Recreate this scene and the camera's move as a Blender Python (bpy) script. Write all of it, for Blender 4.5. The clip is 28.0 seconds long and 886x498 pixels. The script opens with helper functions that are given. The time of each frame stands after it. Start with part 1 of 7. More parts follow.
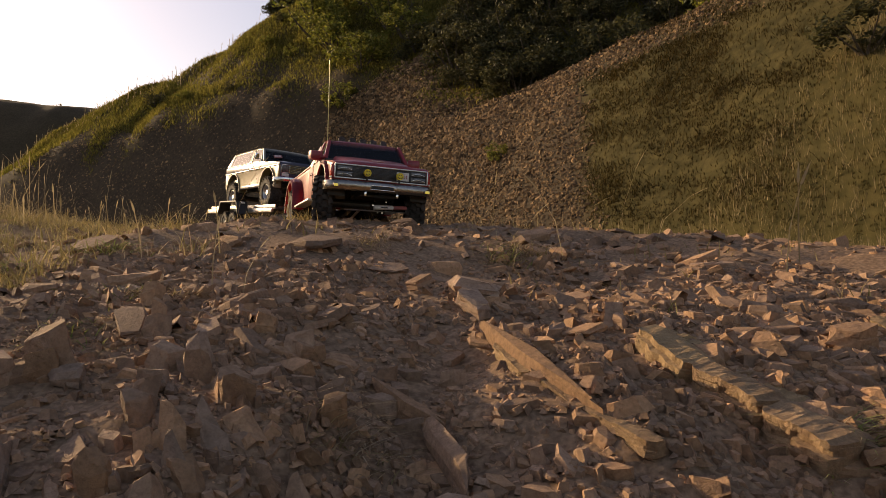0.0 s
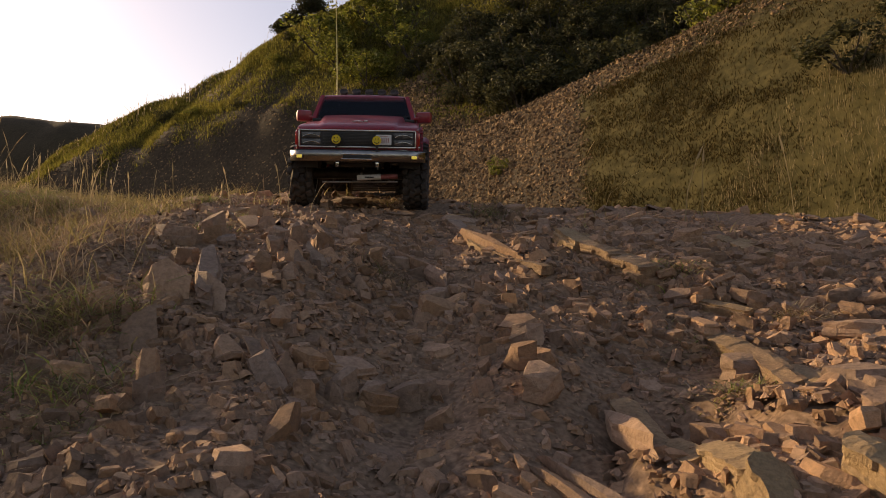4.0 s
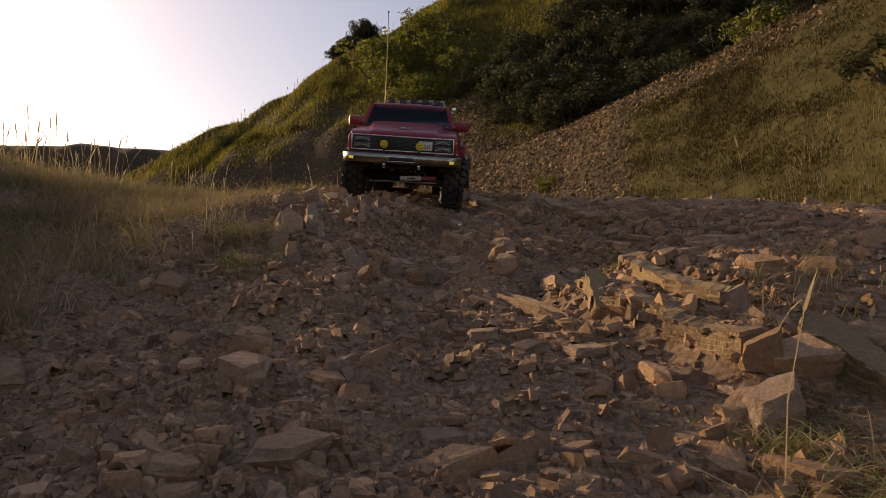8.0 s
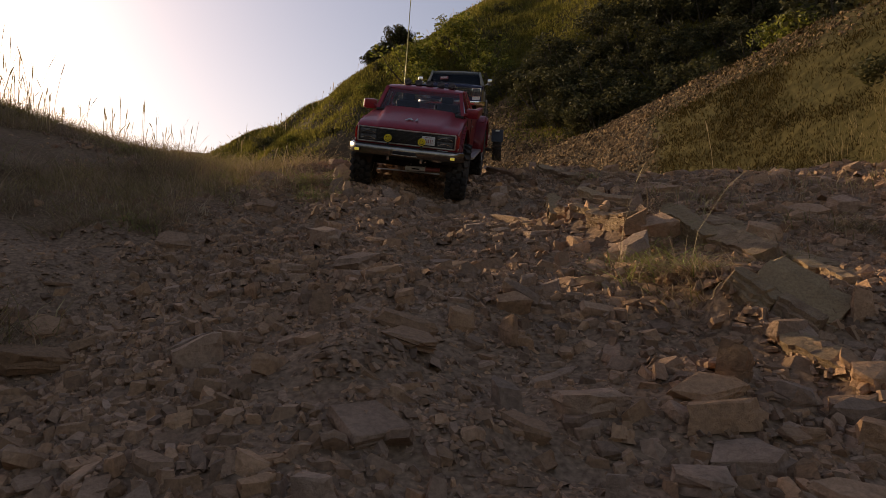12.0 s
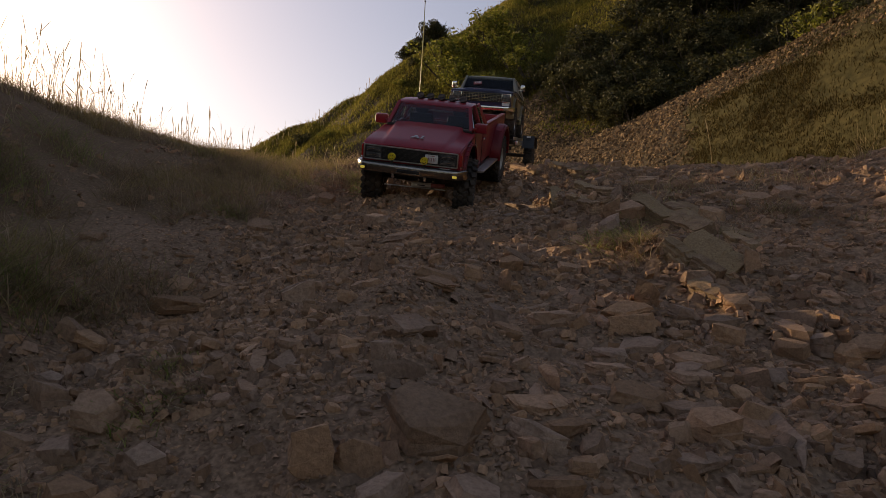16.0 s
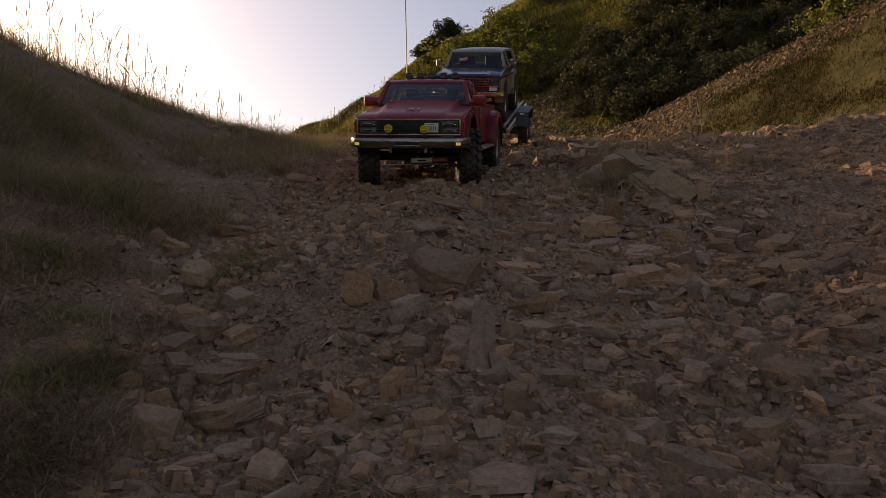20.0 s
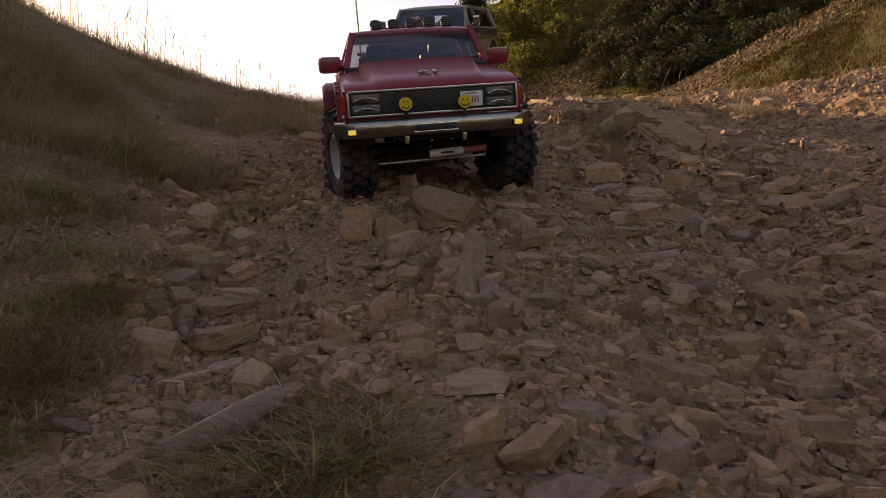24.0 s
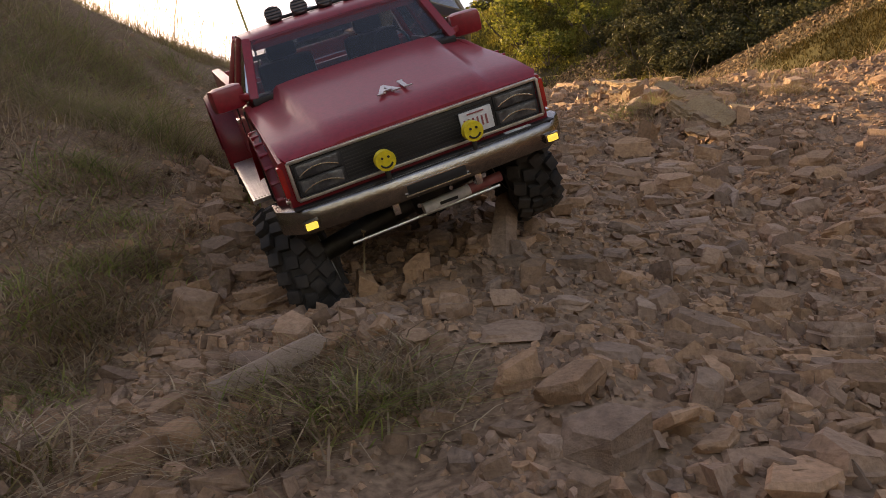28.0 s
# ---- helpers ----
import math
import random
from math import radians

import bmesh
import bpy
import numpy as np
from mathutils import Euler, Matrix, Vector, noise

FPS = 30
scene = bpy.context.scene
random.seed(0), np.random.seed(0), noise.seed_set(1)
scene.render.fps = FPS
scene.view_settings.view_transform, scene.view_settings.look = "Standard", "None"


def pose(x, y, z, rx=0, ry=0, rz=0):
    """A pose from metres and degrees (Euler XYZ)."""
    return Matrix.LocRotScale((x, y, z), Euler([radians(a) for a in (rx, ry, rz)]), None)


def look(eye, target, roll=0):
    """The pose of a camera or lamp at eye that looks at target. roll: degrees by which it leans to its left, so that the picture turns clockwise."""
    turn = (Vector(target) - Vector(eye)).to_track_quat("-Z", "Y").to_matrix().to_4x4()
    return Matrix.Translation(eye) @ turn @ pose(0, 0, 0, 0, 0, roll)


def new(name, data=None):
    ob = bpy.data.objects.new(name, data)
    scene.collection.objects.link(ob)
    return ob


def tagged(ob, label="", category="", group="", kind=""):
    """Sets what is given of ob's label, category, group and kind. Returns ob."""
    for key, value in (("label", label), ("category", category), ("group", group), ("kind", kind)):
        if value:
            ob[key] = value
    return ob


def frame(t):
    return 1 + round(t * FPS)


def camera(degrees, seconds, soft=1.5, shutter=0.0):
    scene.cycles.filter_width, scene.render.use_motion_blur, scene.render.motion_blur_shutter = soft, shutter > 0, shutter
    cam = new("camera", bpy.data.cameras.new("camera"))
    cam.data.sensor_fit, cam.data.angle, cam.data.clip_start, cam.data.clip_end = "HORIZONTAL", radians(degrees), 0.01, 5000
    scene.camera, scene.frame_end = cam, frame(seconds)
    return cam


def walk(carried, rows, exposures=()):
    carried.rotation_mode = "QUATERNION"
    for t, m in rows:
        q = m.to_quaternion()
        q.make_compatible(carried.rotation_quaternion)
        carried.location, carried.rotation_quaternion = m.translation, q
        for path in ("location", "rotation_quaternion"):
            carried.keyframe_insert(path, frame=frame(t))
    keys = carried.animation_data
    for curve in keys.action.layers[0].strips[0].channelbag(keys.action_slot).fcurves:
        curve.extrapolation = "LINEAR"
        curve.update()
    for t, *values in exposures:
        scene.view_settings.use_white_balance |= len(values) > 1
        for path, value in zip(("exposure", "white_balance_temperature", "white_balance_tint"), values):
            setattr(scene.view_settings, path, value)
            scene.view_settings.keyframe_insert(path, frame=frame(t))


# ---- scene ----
CLIP = 28.0
PATH = [
    (0, (0.0000, 0.0000, 0.6000), (-0.0358, 1.9981, 0.6787), -1.65),
    (0.5, (0.0121, -0.0529, 0.5904), (-0.0275, 1.9450, 0.6725), -1.66),
    (1, (0.0190, -0.0978, 0.5801), (-0.0195, 1.9000, 0.6641), -1.47),
    (1.5, (0.0204, -0.1308, 0.5663), (-0.0140, 1.8670, 0.6529), -1.24),
    (2, (0.0156, -0.1575, 0.5512), (-0.0112, 1.8401, 0.6450), -1.09),
    (2.5, (0.0120, -0.1938, 0.5373), (-0.0089, 1.8033, 0.6414), -1.21),
    (3, (0.0087, -0.2385, 0.5221), (-0.0131, 1.7582, 0.6340), -1.22),
    (3.5, (0.0067, -0.2843, 0.5051), (-0.0206, 1.7120, 0.6240), -1.32),
    (5.5, (0.0549, -0.4774, 0.4519), (-0.0602, 1.5133, 0.6070), -1.07),
    (6, (0.0462, -0.5279, 0.4328), (-0.0801, 1.4608, 0.6040), -0.67),
    (6.5, (0.0434, -0.5972, 0.4242), (-0.0897, 1.3912, 0.5939), -1.01),
    (7, (0.0487, -0.6513, 0.4064), (-0.0979, 1.3361, 0.5764), -1.27),
    (7.5, (0.0554, -0.6771, 0.3825), (-0.1063, 1.3087, 0.5570), -1.38),
    (8, (0.0710, -0.7013, 0.3776), (-0.1084, 1.2825, 0.5583), -1.60),
    (8.5, (0.0989, -0.7425, 0.3828), (-0.0935, 1.2395, 0.5687), -1.76),
    (9, (0.1240, -0.7827, 0.3618), (-0.0813, 1.1975, 0.5539), -1.42),
    (9.5, (0.1310, -0.8159, 0.3295), (-0.0888, 1.1622, 0.5261), -0.89),
    (10, (0.1300, -0.8457, 0.3032), (-0.0970, 1.1310, 0.5055), -0.64),
    (10.5, (0.1314, -0.8860, 0.2894), (-0.1047, 1.0892, 0.4964), -0.81),
    (11, (0.1410, -0.9374, 0.2832), (-0.1061, 1.0372, 0.4830), -1.08),
    (11.5, (0.1388, -0.9842, 0.2640), (-0.1161, 0.9895, 0.4629), -0.66),
    (12, (0.1316, -1.0316, 0.2426), (-0.1291, 0.9416, 0.4390), -0.67),
    (12.5, (0.1333, -1.0672, 0.2346), (-0.1404, 0.9053, 0.4193), -0.99),
    (13, (0.1373, -1.0734, 0.2247), (-0.1475, 0.8978, 0.4069), -1.02),
    (13.5, (0.1439, -1.0851, 0.2114), (-0.1545, 0.8841, 0.3935), -1.01),
    (15.5, (0.1854, -1.2584, 0.2013), (-0.1615, 0.7025, 0.3875), -0.64),
    (16, (0.1871, -1.2937, 0.1968), (-0.1680, 0.6662, 0.3772), -0.80),
    (16.5, (0.1898, -1.3059, 0.1808), (-0.1670, 0.6531, 0.3679), -0.84),
    (17, (0.1905, -1.3365, 0.1827), (-0.1610, 0.6234, 0.3707), -0.69),
    (17.5, (0.1898, -1.3756, 0.1770), (-0.1582, 0.5853, 0.3600), -0.76),
    (18, (0.1935, -1.4023, 0.1549), (-0.1648, 0.5566, 0.3403), -0.94),
    (18.5, (0.2037, -1.4154, 0.1333), (-0.1615, 0.5411, 0.3310), -0.99),
    (19, (0.2186, -1.4444, 0.1241), (-0.1553, 0.5110, 0.3157), -0.92),
    (19.5, (0.2263, -1.4726, 0.1084), (-0.1566, 0.4816, 0.2939), -0.69),
    (20, (0.2260, -1.4801, 0.0892), (-0.1648, 0.4732, 0.2680), -0.61),
    (20.5, (0.2297, -1.4872, 0.0761), (-0.1659, 0.4667, 0.2367), -0.71),
    (21, (0.2428, -1.4884, 0.0668), (-0.1664, 0.4637, 0.2148), -0.87),
    (21.5, (0.2564, -1.4759, 0.0584), (-0.1640, 0.4739, 0.2051), -0.88),
    (23.5, (0.2471, -1.4750, 0.0598), (-0.2037, 0.4696, 0.1828), -0.57),
    (24, (0.2517, -1.4798, 0.0555), (-0.2093, 0.4630, 0.1701), -0.80),
    (24.5, (0.2583, -1.4821, 0.0503), (-0.2113, 0.4590, 0.1590), -0.73),
    (25, (0.2582, -1.4777, 0.0494), (-0.2161, 0.4623, 0.1566), -0.56),
    (25.5, (0.2505, -1.4741, 0.0496), (-0.2316, 0.4638, 0.1592), -0.41),
    (26, (0.2430, -1.4800, 0.0453), (-0.2430, 0.4571, 0.1535), -0.47),
    (26.5, (0.2439, -1.4936, 0.0421), (-0.2505, 0.4419, 0.1394), -0.56),
    (27, (0.2453, -1.4986, 0.0398), (-0.2541, 0.4359, 0.1311), -0.57),
    (27.5, (0.2462, -1.4940, 0.0377), (-0.2651, 0.4374, 0.1298), -0.65),
    (28, (0.2470, -1.4886, 0.0347), (-0.2737, 0.4401, 0.1290), -0.63),
]
cam = camera(60.0, CLIP, soft=0.5)
walk(cam, [(t, look(eye, aim, roll)) for t, eye, aim, roll in PATH], exposures=[(0.0, 0.42, 7900, 27), (4.0, 0.44, 7900, 27), (8.0, 0.28, 7850, 27), (11.0, 0.1, 7700, 26), (18.0, 0.15, 7700, 26), (21.5, 0.4, 8000, 27), (24.5, 1.0, 8400, 29), (CLIP, 1.58, 8800, 29)])

# ---- light: a low evening sun from behind the bank, and the sky ----
SUN_AZ, SUN_EL = 56.0, 19.3
world = bpy.data.worlds.new("sky")
scene.world = world
world.use_nodes = True
wn = world.node_tree
sky = wn.nodes.new("ShaderNodeTexSky")
sky.sky_type, sky.sun_disc = "NISHITA", False
sky.sun_elevation, sky.sun_rotation = radians(SUN_EL), radians(-SUN_AZ)
sky.air_density, sky.dust_density, sky.ozone_density = 1.0, 1.5, 1.0
wn.nodes["Background"].inputs["Strength"].default_value = 0.122
wn.links.new(sky.outputs["Color"], wn.nodes["Background"].inputs["Color"])
sun = new("sun", bpy.data.lights.new("sun", "SUN"))
sun.data.energy, sun.data.angle, sun.data.color = 3.6, radians(0.6), (1.0, 0.87, 0.53)
sun.matrix_basis = look((-math.sin(radians(SUN_AZ)) * 20, math.cos(radians(SUN_AZ)) * 20, 20 * math.tan(radians(SUN_EL))), (0, 0, 0))


# ---- materials ----
def mat(name, c1, c2, rough=0.8, metal=0.0, scale=20.0, fine=160.0, bump=0.3, c3=None, random_mix=0.0, island=False, spec=0.5, contrast=0.3, coat=0.0, tall=0.0, glow=0.0, leafy=0.0, coat_rough=0.06, vary=(0.6, 1.25), grain=0.45, still=False):
    """Two colours mixed by noise of two scales, with a fine relief; c3 is taken by chance, piece by piece."""
    m = bpy.data.materials.new(name)
    m.use_nodes = True
    nt = m.node_tree
    b = nt.nodes["Principled BSDF"]
    tc = nt.nodes.new("ShaderNodeTexCoord")
    n1, n2 = nt.nodes.new("ShaderNodeTexNoise"), nt.nodes.new("ShaderNodeTexNoise")
    n1.inputs["Scale"].default_value, n1.inputs["Detail"].default_value = scale, 5
    n2.inputs["Scale"].default_value, n2.inputs["Detail"].default_value, n2.inputs["Roughness"].default_value = fine, 6, 0.68
    src = nt.nodes.new("ShaderNodeNewGeometry").outputs["Position"] if still else tc.outputs["Object"]
    for n in (n1, n2):
        nt.links.new(src, n.inputs["Vector"])
    ramp = nt.nodes.new("ShaderNodeValToRGB")
    ramp.color_ramp.elements[0].position, ramp.color_ramp.elements[1].position = 0.5 - contrast / 2, 0.5 + contrast / 2
    ramp.color_ramp.elements[0].color, ramp.color_ramp.elements[1].color = (*c1, 1), (*c2, 1)
    nt.links.new(n1.outputs["Fac"], ramp.inputs["Fac"])
    col = ramp.outputs["Color"]
    if c3:
        rnd = nt.nodes.new("ShaderNodeNewGeometry").outputs["Random Per Island"] if island else nt.nodes.new("ShaderNodeObjectInfo").outputs["Random"]
        mr = nt.nodes.new("ShaderNodeMapRange")
        mr.inputs["To Max"].default_value = random_mix
        mr.interpolation_type = "SMOOTHSTEP"
        nt.links.new(rnd, mr.inputs["Value"])
        mx = nt.nodes.new("ShaderNodeMix")
        mx.data_type = "RGBA"
        nt.links.new(mr.outputs["Result"], mx.inputs["Factor"])
        nt.links.new(col, mx.inputs[6])
        mx.inputs[7].default_value = (*c3, 1)
        col = mx.outputs[2]
    if c3:
        fr = nt.nodes.new("ShaderNodeMath")
        fr.operation = "MULTIPLY"
        fr.inputs[1].default_value = 7.31
        nt.links.new(rnd, fr.inputs[0])
        f2 = nt.nodes.new("ShaderNodeMath")
        f2.operation = "FRACT"
        nt.links.new(fr.outputs[0], f2.inputs[0])
        hs = nt.nodes.new("ShaderNodeHueSaturation")
        vr = nt.nodes.new("ShaderNodeMapRange")
        vr.inputs["To Min"].default_value, vr.inputs["To Max"].default_value = vary
        nt.links.new(f2.outputs[0], vr.inputs["Value"])
        nt.links.new(vr.outputs["Result"], hs.inputs["Value"])
        nt.links.new(col, hs.inputs["Color"])
        col = hs.outputs["Color"]
    mul = nt.nodes.new("ShaderNodeMix")
    mul.data_type, mul.blend_type = "RGBA", "MULTIPLY"
    mul.inputs["Factor"].default_value = grain
    r2 = nt.nodes.new("ShaderNodeValToRGB")
    r2.color_ramp.elements[0].position, r2.color_ramp.elements[1].position = 0.32, 0.62
    r2.color_ramp.elements[0].color, r2.color_ramp.elements[1].color = (0.45, 0.45, 0.45, 1), (1.1, 1.1, 1.1, 1)
    nt.links.new(n2.outputs["Fac"], r2.inputs["Fac"])
    nt.links.new(col, mul.inputs[6])
    nt.links.new(r2.outputs["Color"], mul.inputs[7])
    nt.links.new(mul.outputs[2], b.inputs["Base Color"])
    b.inputs["Roughness"].default_value, b.inputs["Metallic"].default_value = rough, metal
    b.inputs["Specular IOR Level"].default_value = spec
    b.inputs["Coat Weight"].default_value, b.inputs["Coat Roughness"].default_value = coat, coat_rough
    if bump:
        bp = nt.nodes.new("ShaderNodeBump")
        bp.inputs["Strength"].default_value, bp.inputs["Distance"].default_value = bump, 0.004 if not tall else tall
        nt.links.new(n2.outputs["Fac"], bp.inputs["Height"])
        nt.links.new(bp.outputs["Normal"], b.inputs["Normal"])
    if leafy:
        tl, ms = nt.nodes.new("ShaderNodeBsdfTranslucent"), nt.nodes.new("ShaderNodeMixShader")
        nt.links.new(mul.outputs[2], tl.inputs["Color"])
        ms.inputs["Fac"].default_value = leafy
        nt.links.new(b.outputs["BSDF"], ms.inputs[1])
        nt.links.new(tl.outputs["BSDF"], ms.inputs[2])
        nt.links.new(ms.outputs["Shader"], nt.nodes["Material Output"].inputs["Surface"])
    if glow:
        b.inputs["Emission Color"].default_value, b.inputs["Emission Strength"].default_value = (*c1, 1), glow
    return m


def glass(name, tint, rough=0.02):
    m = bpy.data.materials.new(name)
    m.use_nodes = True
    nt = m.node_tree
    nt.nodes.remove(nt.nodes["Principled BSDF"])
    out = nt.nodes["Material Output"]
    tr, gl, mx, fr = (nt.nodes.new("ShaderNode" + k) for k in ("BsdfTransparent", "BsdfGlossy", "MixShader", "Fresnel"))
    tr.inputs["Color"].default_value = (*tint, 1)
    gl.inputs["Roughness"].default_value = rough
    fr.inputs["IOR"].default_value = 1.5
    nt.links.new(fr.outputs["Fac"], mx.inputs["Fac"])
    nt.links.new(tr.outputs["BSDF"], mx.inputs[1])
    nt.links.new(gl.outputs["BSDF"], mx.inputs[2])
    nt.links.new(mx.outputs["Shader"], out.inputs["Surface"])
    return m


STONE = mat("slate_stone", (0.255, 0.162, 0.109), (0.428, 0.291, 0.206), 0.85, scale=38, fine=240, bump=1.0, tall=0.002, grain=0.62, still=True, vary=(0.76, 1.25), contrast=0.5, c3=(0.408, 0.223, 0.113), random_mix=0.8, spec=0.3)
GRAVEL = mat("slate_gravel", (0.255, 0.155, 0.100), (0.439, 0.285, 0.192), 0.88, scale=26, fine=330, bump=0.9, tall=0.0018, grain=0.6, vary=(0.62, 1.25), contrast=0.5, c3=(0.459, 0.259, 0.139), random_mix=0.85, island=True, spec=0.3)
LEDGE = mat("bedded_slate", (0.226, 0.134, 0.078), (0.368, 0.239, 0.137), 0.88, scale=60, fine=420, bump=0.55, grain=0.6, still=True, vary=(0.85, 1.15), c3=(0.385, 0.258, 0.133), random_mix=0.7, spec=0.3)
GRASS = mat("dry_green_grass", (0.215, 0.19, 0.062), (0.37, 0.29, 0.12), 0.7, scale=6, fine=60, bump=0, c3=(0.46, 0.35, 0.18), random_mix=0.9, island=True, spec=0.2, leafy=0.4)
FRESH = mat("fresh_green_grass", (0.17, 0.24, 0.05), (0.32, 0.37, 0.10), 0.7, scale=6, fine=60, bump=0, c3=(0.44, 0.39, 0.16), random_mix=0.8, island=True, spec=0.2, leafy=0.4)
DEAD = mat("brown_dead_grass", (0.29, 0.195, 0.13), (0.47, 0.335, 0.225), 0.85, scale=8, fine=60, bump=0, c3=(0.54, 0.42, 0.27), random_mix=0.7, island=True, spec=0.15, leafy=0.35)
PALESTONE = mat("pale_pinkish_slate", (0.40, 0.285, 0.215), (0.54, 0.40, 0.31), 0.85, scale=38, fine=300, bump=0.5, tall=0.0012, grain=0.5, vary=(0.85, 1.15), spec=0.3)
STRAW = mat("dry_straw", (0.42, 0.31, 0.175), (0.62, 0.48, 0.29), 0.8, scale=8, fine=60, bump=0, c3=(0.30, 0.24, 0.12), random_mix=0.6, island=True, spec=0.2, leafy=0.4)
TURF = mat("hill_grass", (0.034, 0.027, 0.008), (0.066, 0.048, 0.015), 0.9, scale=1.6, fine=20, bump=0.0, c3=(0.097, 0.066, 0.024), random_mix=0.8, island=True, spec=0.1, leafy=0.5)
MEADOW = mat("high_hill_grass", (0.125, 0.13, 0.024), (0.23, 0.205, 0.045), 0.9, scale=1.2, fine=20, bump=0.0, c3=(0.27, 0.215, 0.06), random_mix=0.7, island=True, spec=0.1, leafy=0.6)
SCREE = mat("hill_scree", (0.10, 0.064, 0.036), (0.20, 0.13, 0.073), 0.95, scale=2, fine=30, bump=0.0, c3=(0.29, 0.18, 0.09), random_mix=0.9, island=True, spec=0.2, vary=(0.4, 1.5))
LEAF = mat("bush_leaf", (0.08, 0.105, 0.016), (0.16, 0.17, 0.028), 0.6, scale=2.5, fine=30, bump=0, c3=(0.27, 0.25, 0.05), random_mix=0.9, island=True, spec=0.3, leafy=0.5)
# the valley's shade is put into this darker leaf colour
SHADELEAF = mat("shaded_bush_leaf", (0.044, 0.046, 0.02), (0.08, 0.078, 0.032), 0.7, scale=1.5, fine=20, bump=0, c3=(0.11, 0.10, 0.042), random_mix=0.9, island=True, spec=0.2, leafy=0.3)
BARK = mat("bark", (0.05, 0.04, 0.03), (0.11, 0.085, 0.06), 0.9, scale=6, fine=60, bump=0.6)


# ---- ground: one sheet, from the rut under the wheels to the hills ----
def smooth(a, b, v):
    t = np.clip((v - a) / (b - a), 0, 1)
    return t * t * (3 - 2 * t)


def hash2(i, j, seed):
    h = np.sin(i * 127.1 + j * 311.7 + seed * 74.7) * 43758.5453
    return h - np.floor(h)


def vnoise(x, y, seed=0):
    i, j = np.floor(x), np.floor(y)
    u, v = x - i, y - j
    u, v = u * u * (3 - 2 * u), v * v * (3 - 2 * v)
    a, b, c, d = hash2(i, j, seed), hash2(i + 1, j, seed), hash2(i, j + 1, seed), hash2(i + 1, j + 1, seed)
    return (a * (1 - u) + b * u) * (1 - v) + (c * (1 - u) + d * u) * v - 0.5


PROFILE_Y = (-400, -60, -8, -3, -1.6, -1.2, -1.07, -0.95, -0.85, -0.7, -0.5, -0.3, -0.15, 0, 0.1, 0.2, 0.38, 0.55, 0.74, 1.0, 1.3, 1.5, 1.8, 2.6, 4, 8)
PROFILE_Z = (-4, -2.6, -1.2, -0.5, -0.125, -0.03, 0.0, 0.04, 0.09, 0.15, 0.23, 0.297, 0.343, 0.392, 0.425, 0.455, 0.512, 0.555, 0.595, 0.645, 0.685, 0.695, 0.7, 0.7, 0.69, 0.65)


# broad humps (up) and hollows (down) of the slope: middle, half widths, rise
HUMMOCKS = [
    (0.4, -0.5, 0.25, 0.25, -0.0285), (-0.2, 0.3, 0.15, 0.7, 0.031), (-0.65, -0.1, 0.25, 0.7, -0.0668), (-0.3, -0.95, 0.4, 0.25, 0.0418),
    (-0.25, -0.45, 0.15, 0.15, -0.0439), (0.15, 0.2, 0.1, 0.25, -0.0235), (0.55, -0.05, 0.07, 0.25, -0.0433), (-0.05, -0.9, 0.07, 0.1, -0.0336),
    (0.0, -0.2, 0.07, 0.4, 0.021), (0.35, -0.8, 0.07, 0.1, -0.0328), (0.1, 0.1, 0.07, 0.07, -0.0335), (0.2, 0.65, 0.1, 0.1, 0.0243),
    (0.35, -0.45, 0.07, 0.07, -0.0375), (0.15, -0.5, 0.07, 0.15, -0.0189), (-0.15, -1.05, 0.07, 0.07, 0.0284), (-0.35, 0.6, 0.1, 0.7, 0.0198),
]


def smax(a, b, k):
    h = np.clip(0.5 + 0.5 * (a - b) / k, 0, 1)
    return b * (1 - h) + a * h + k * h * (1 - h)


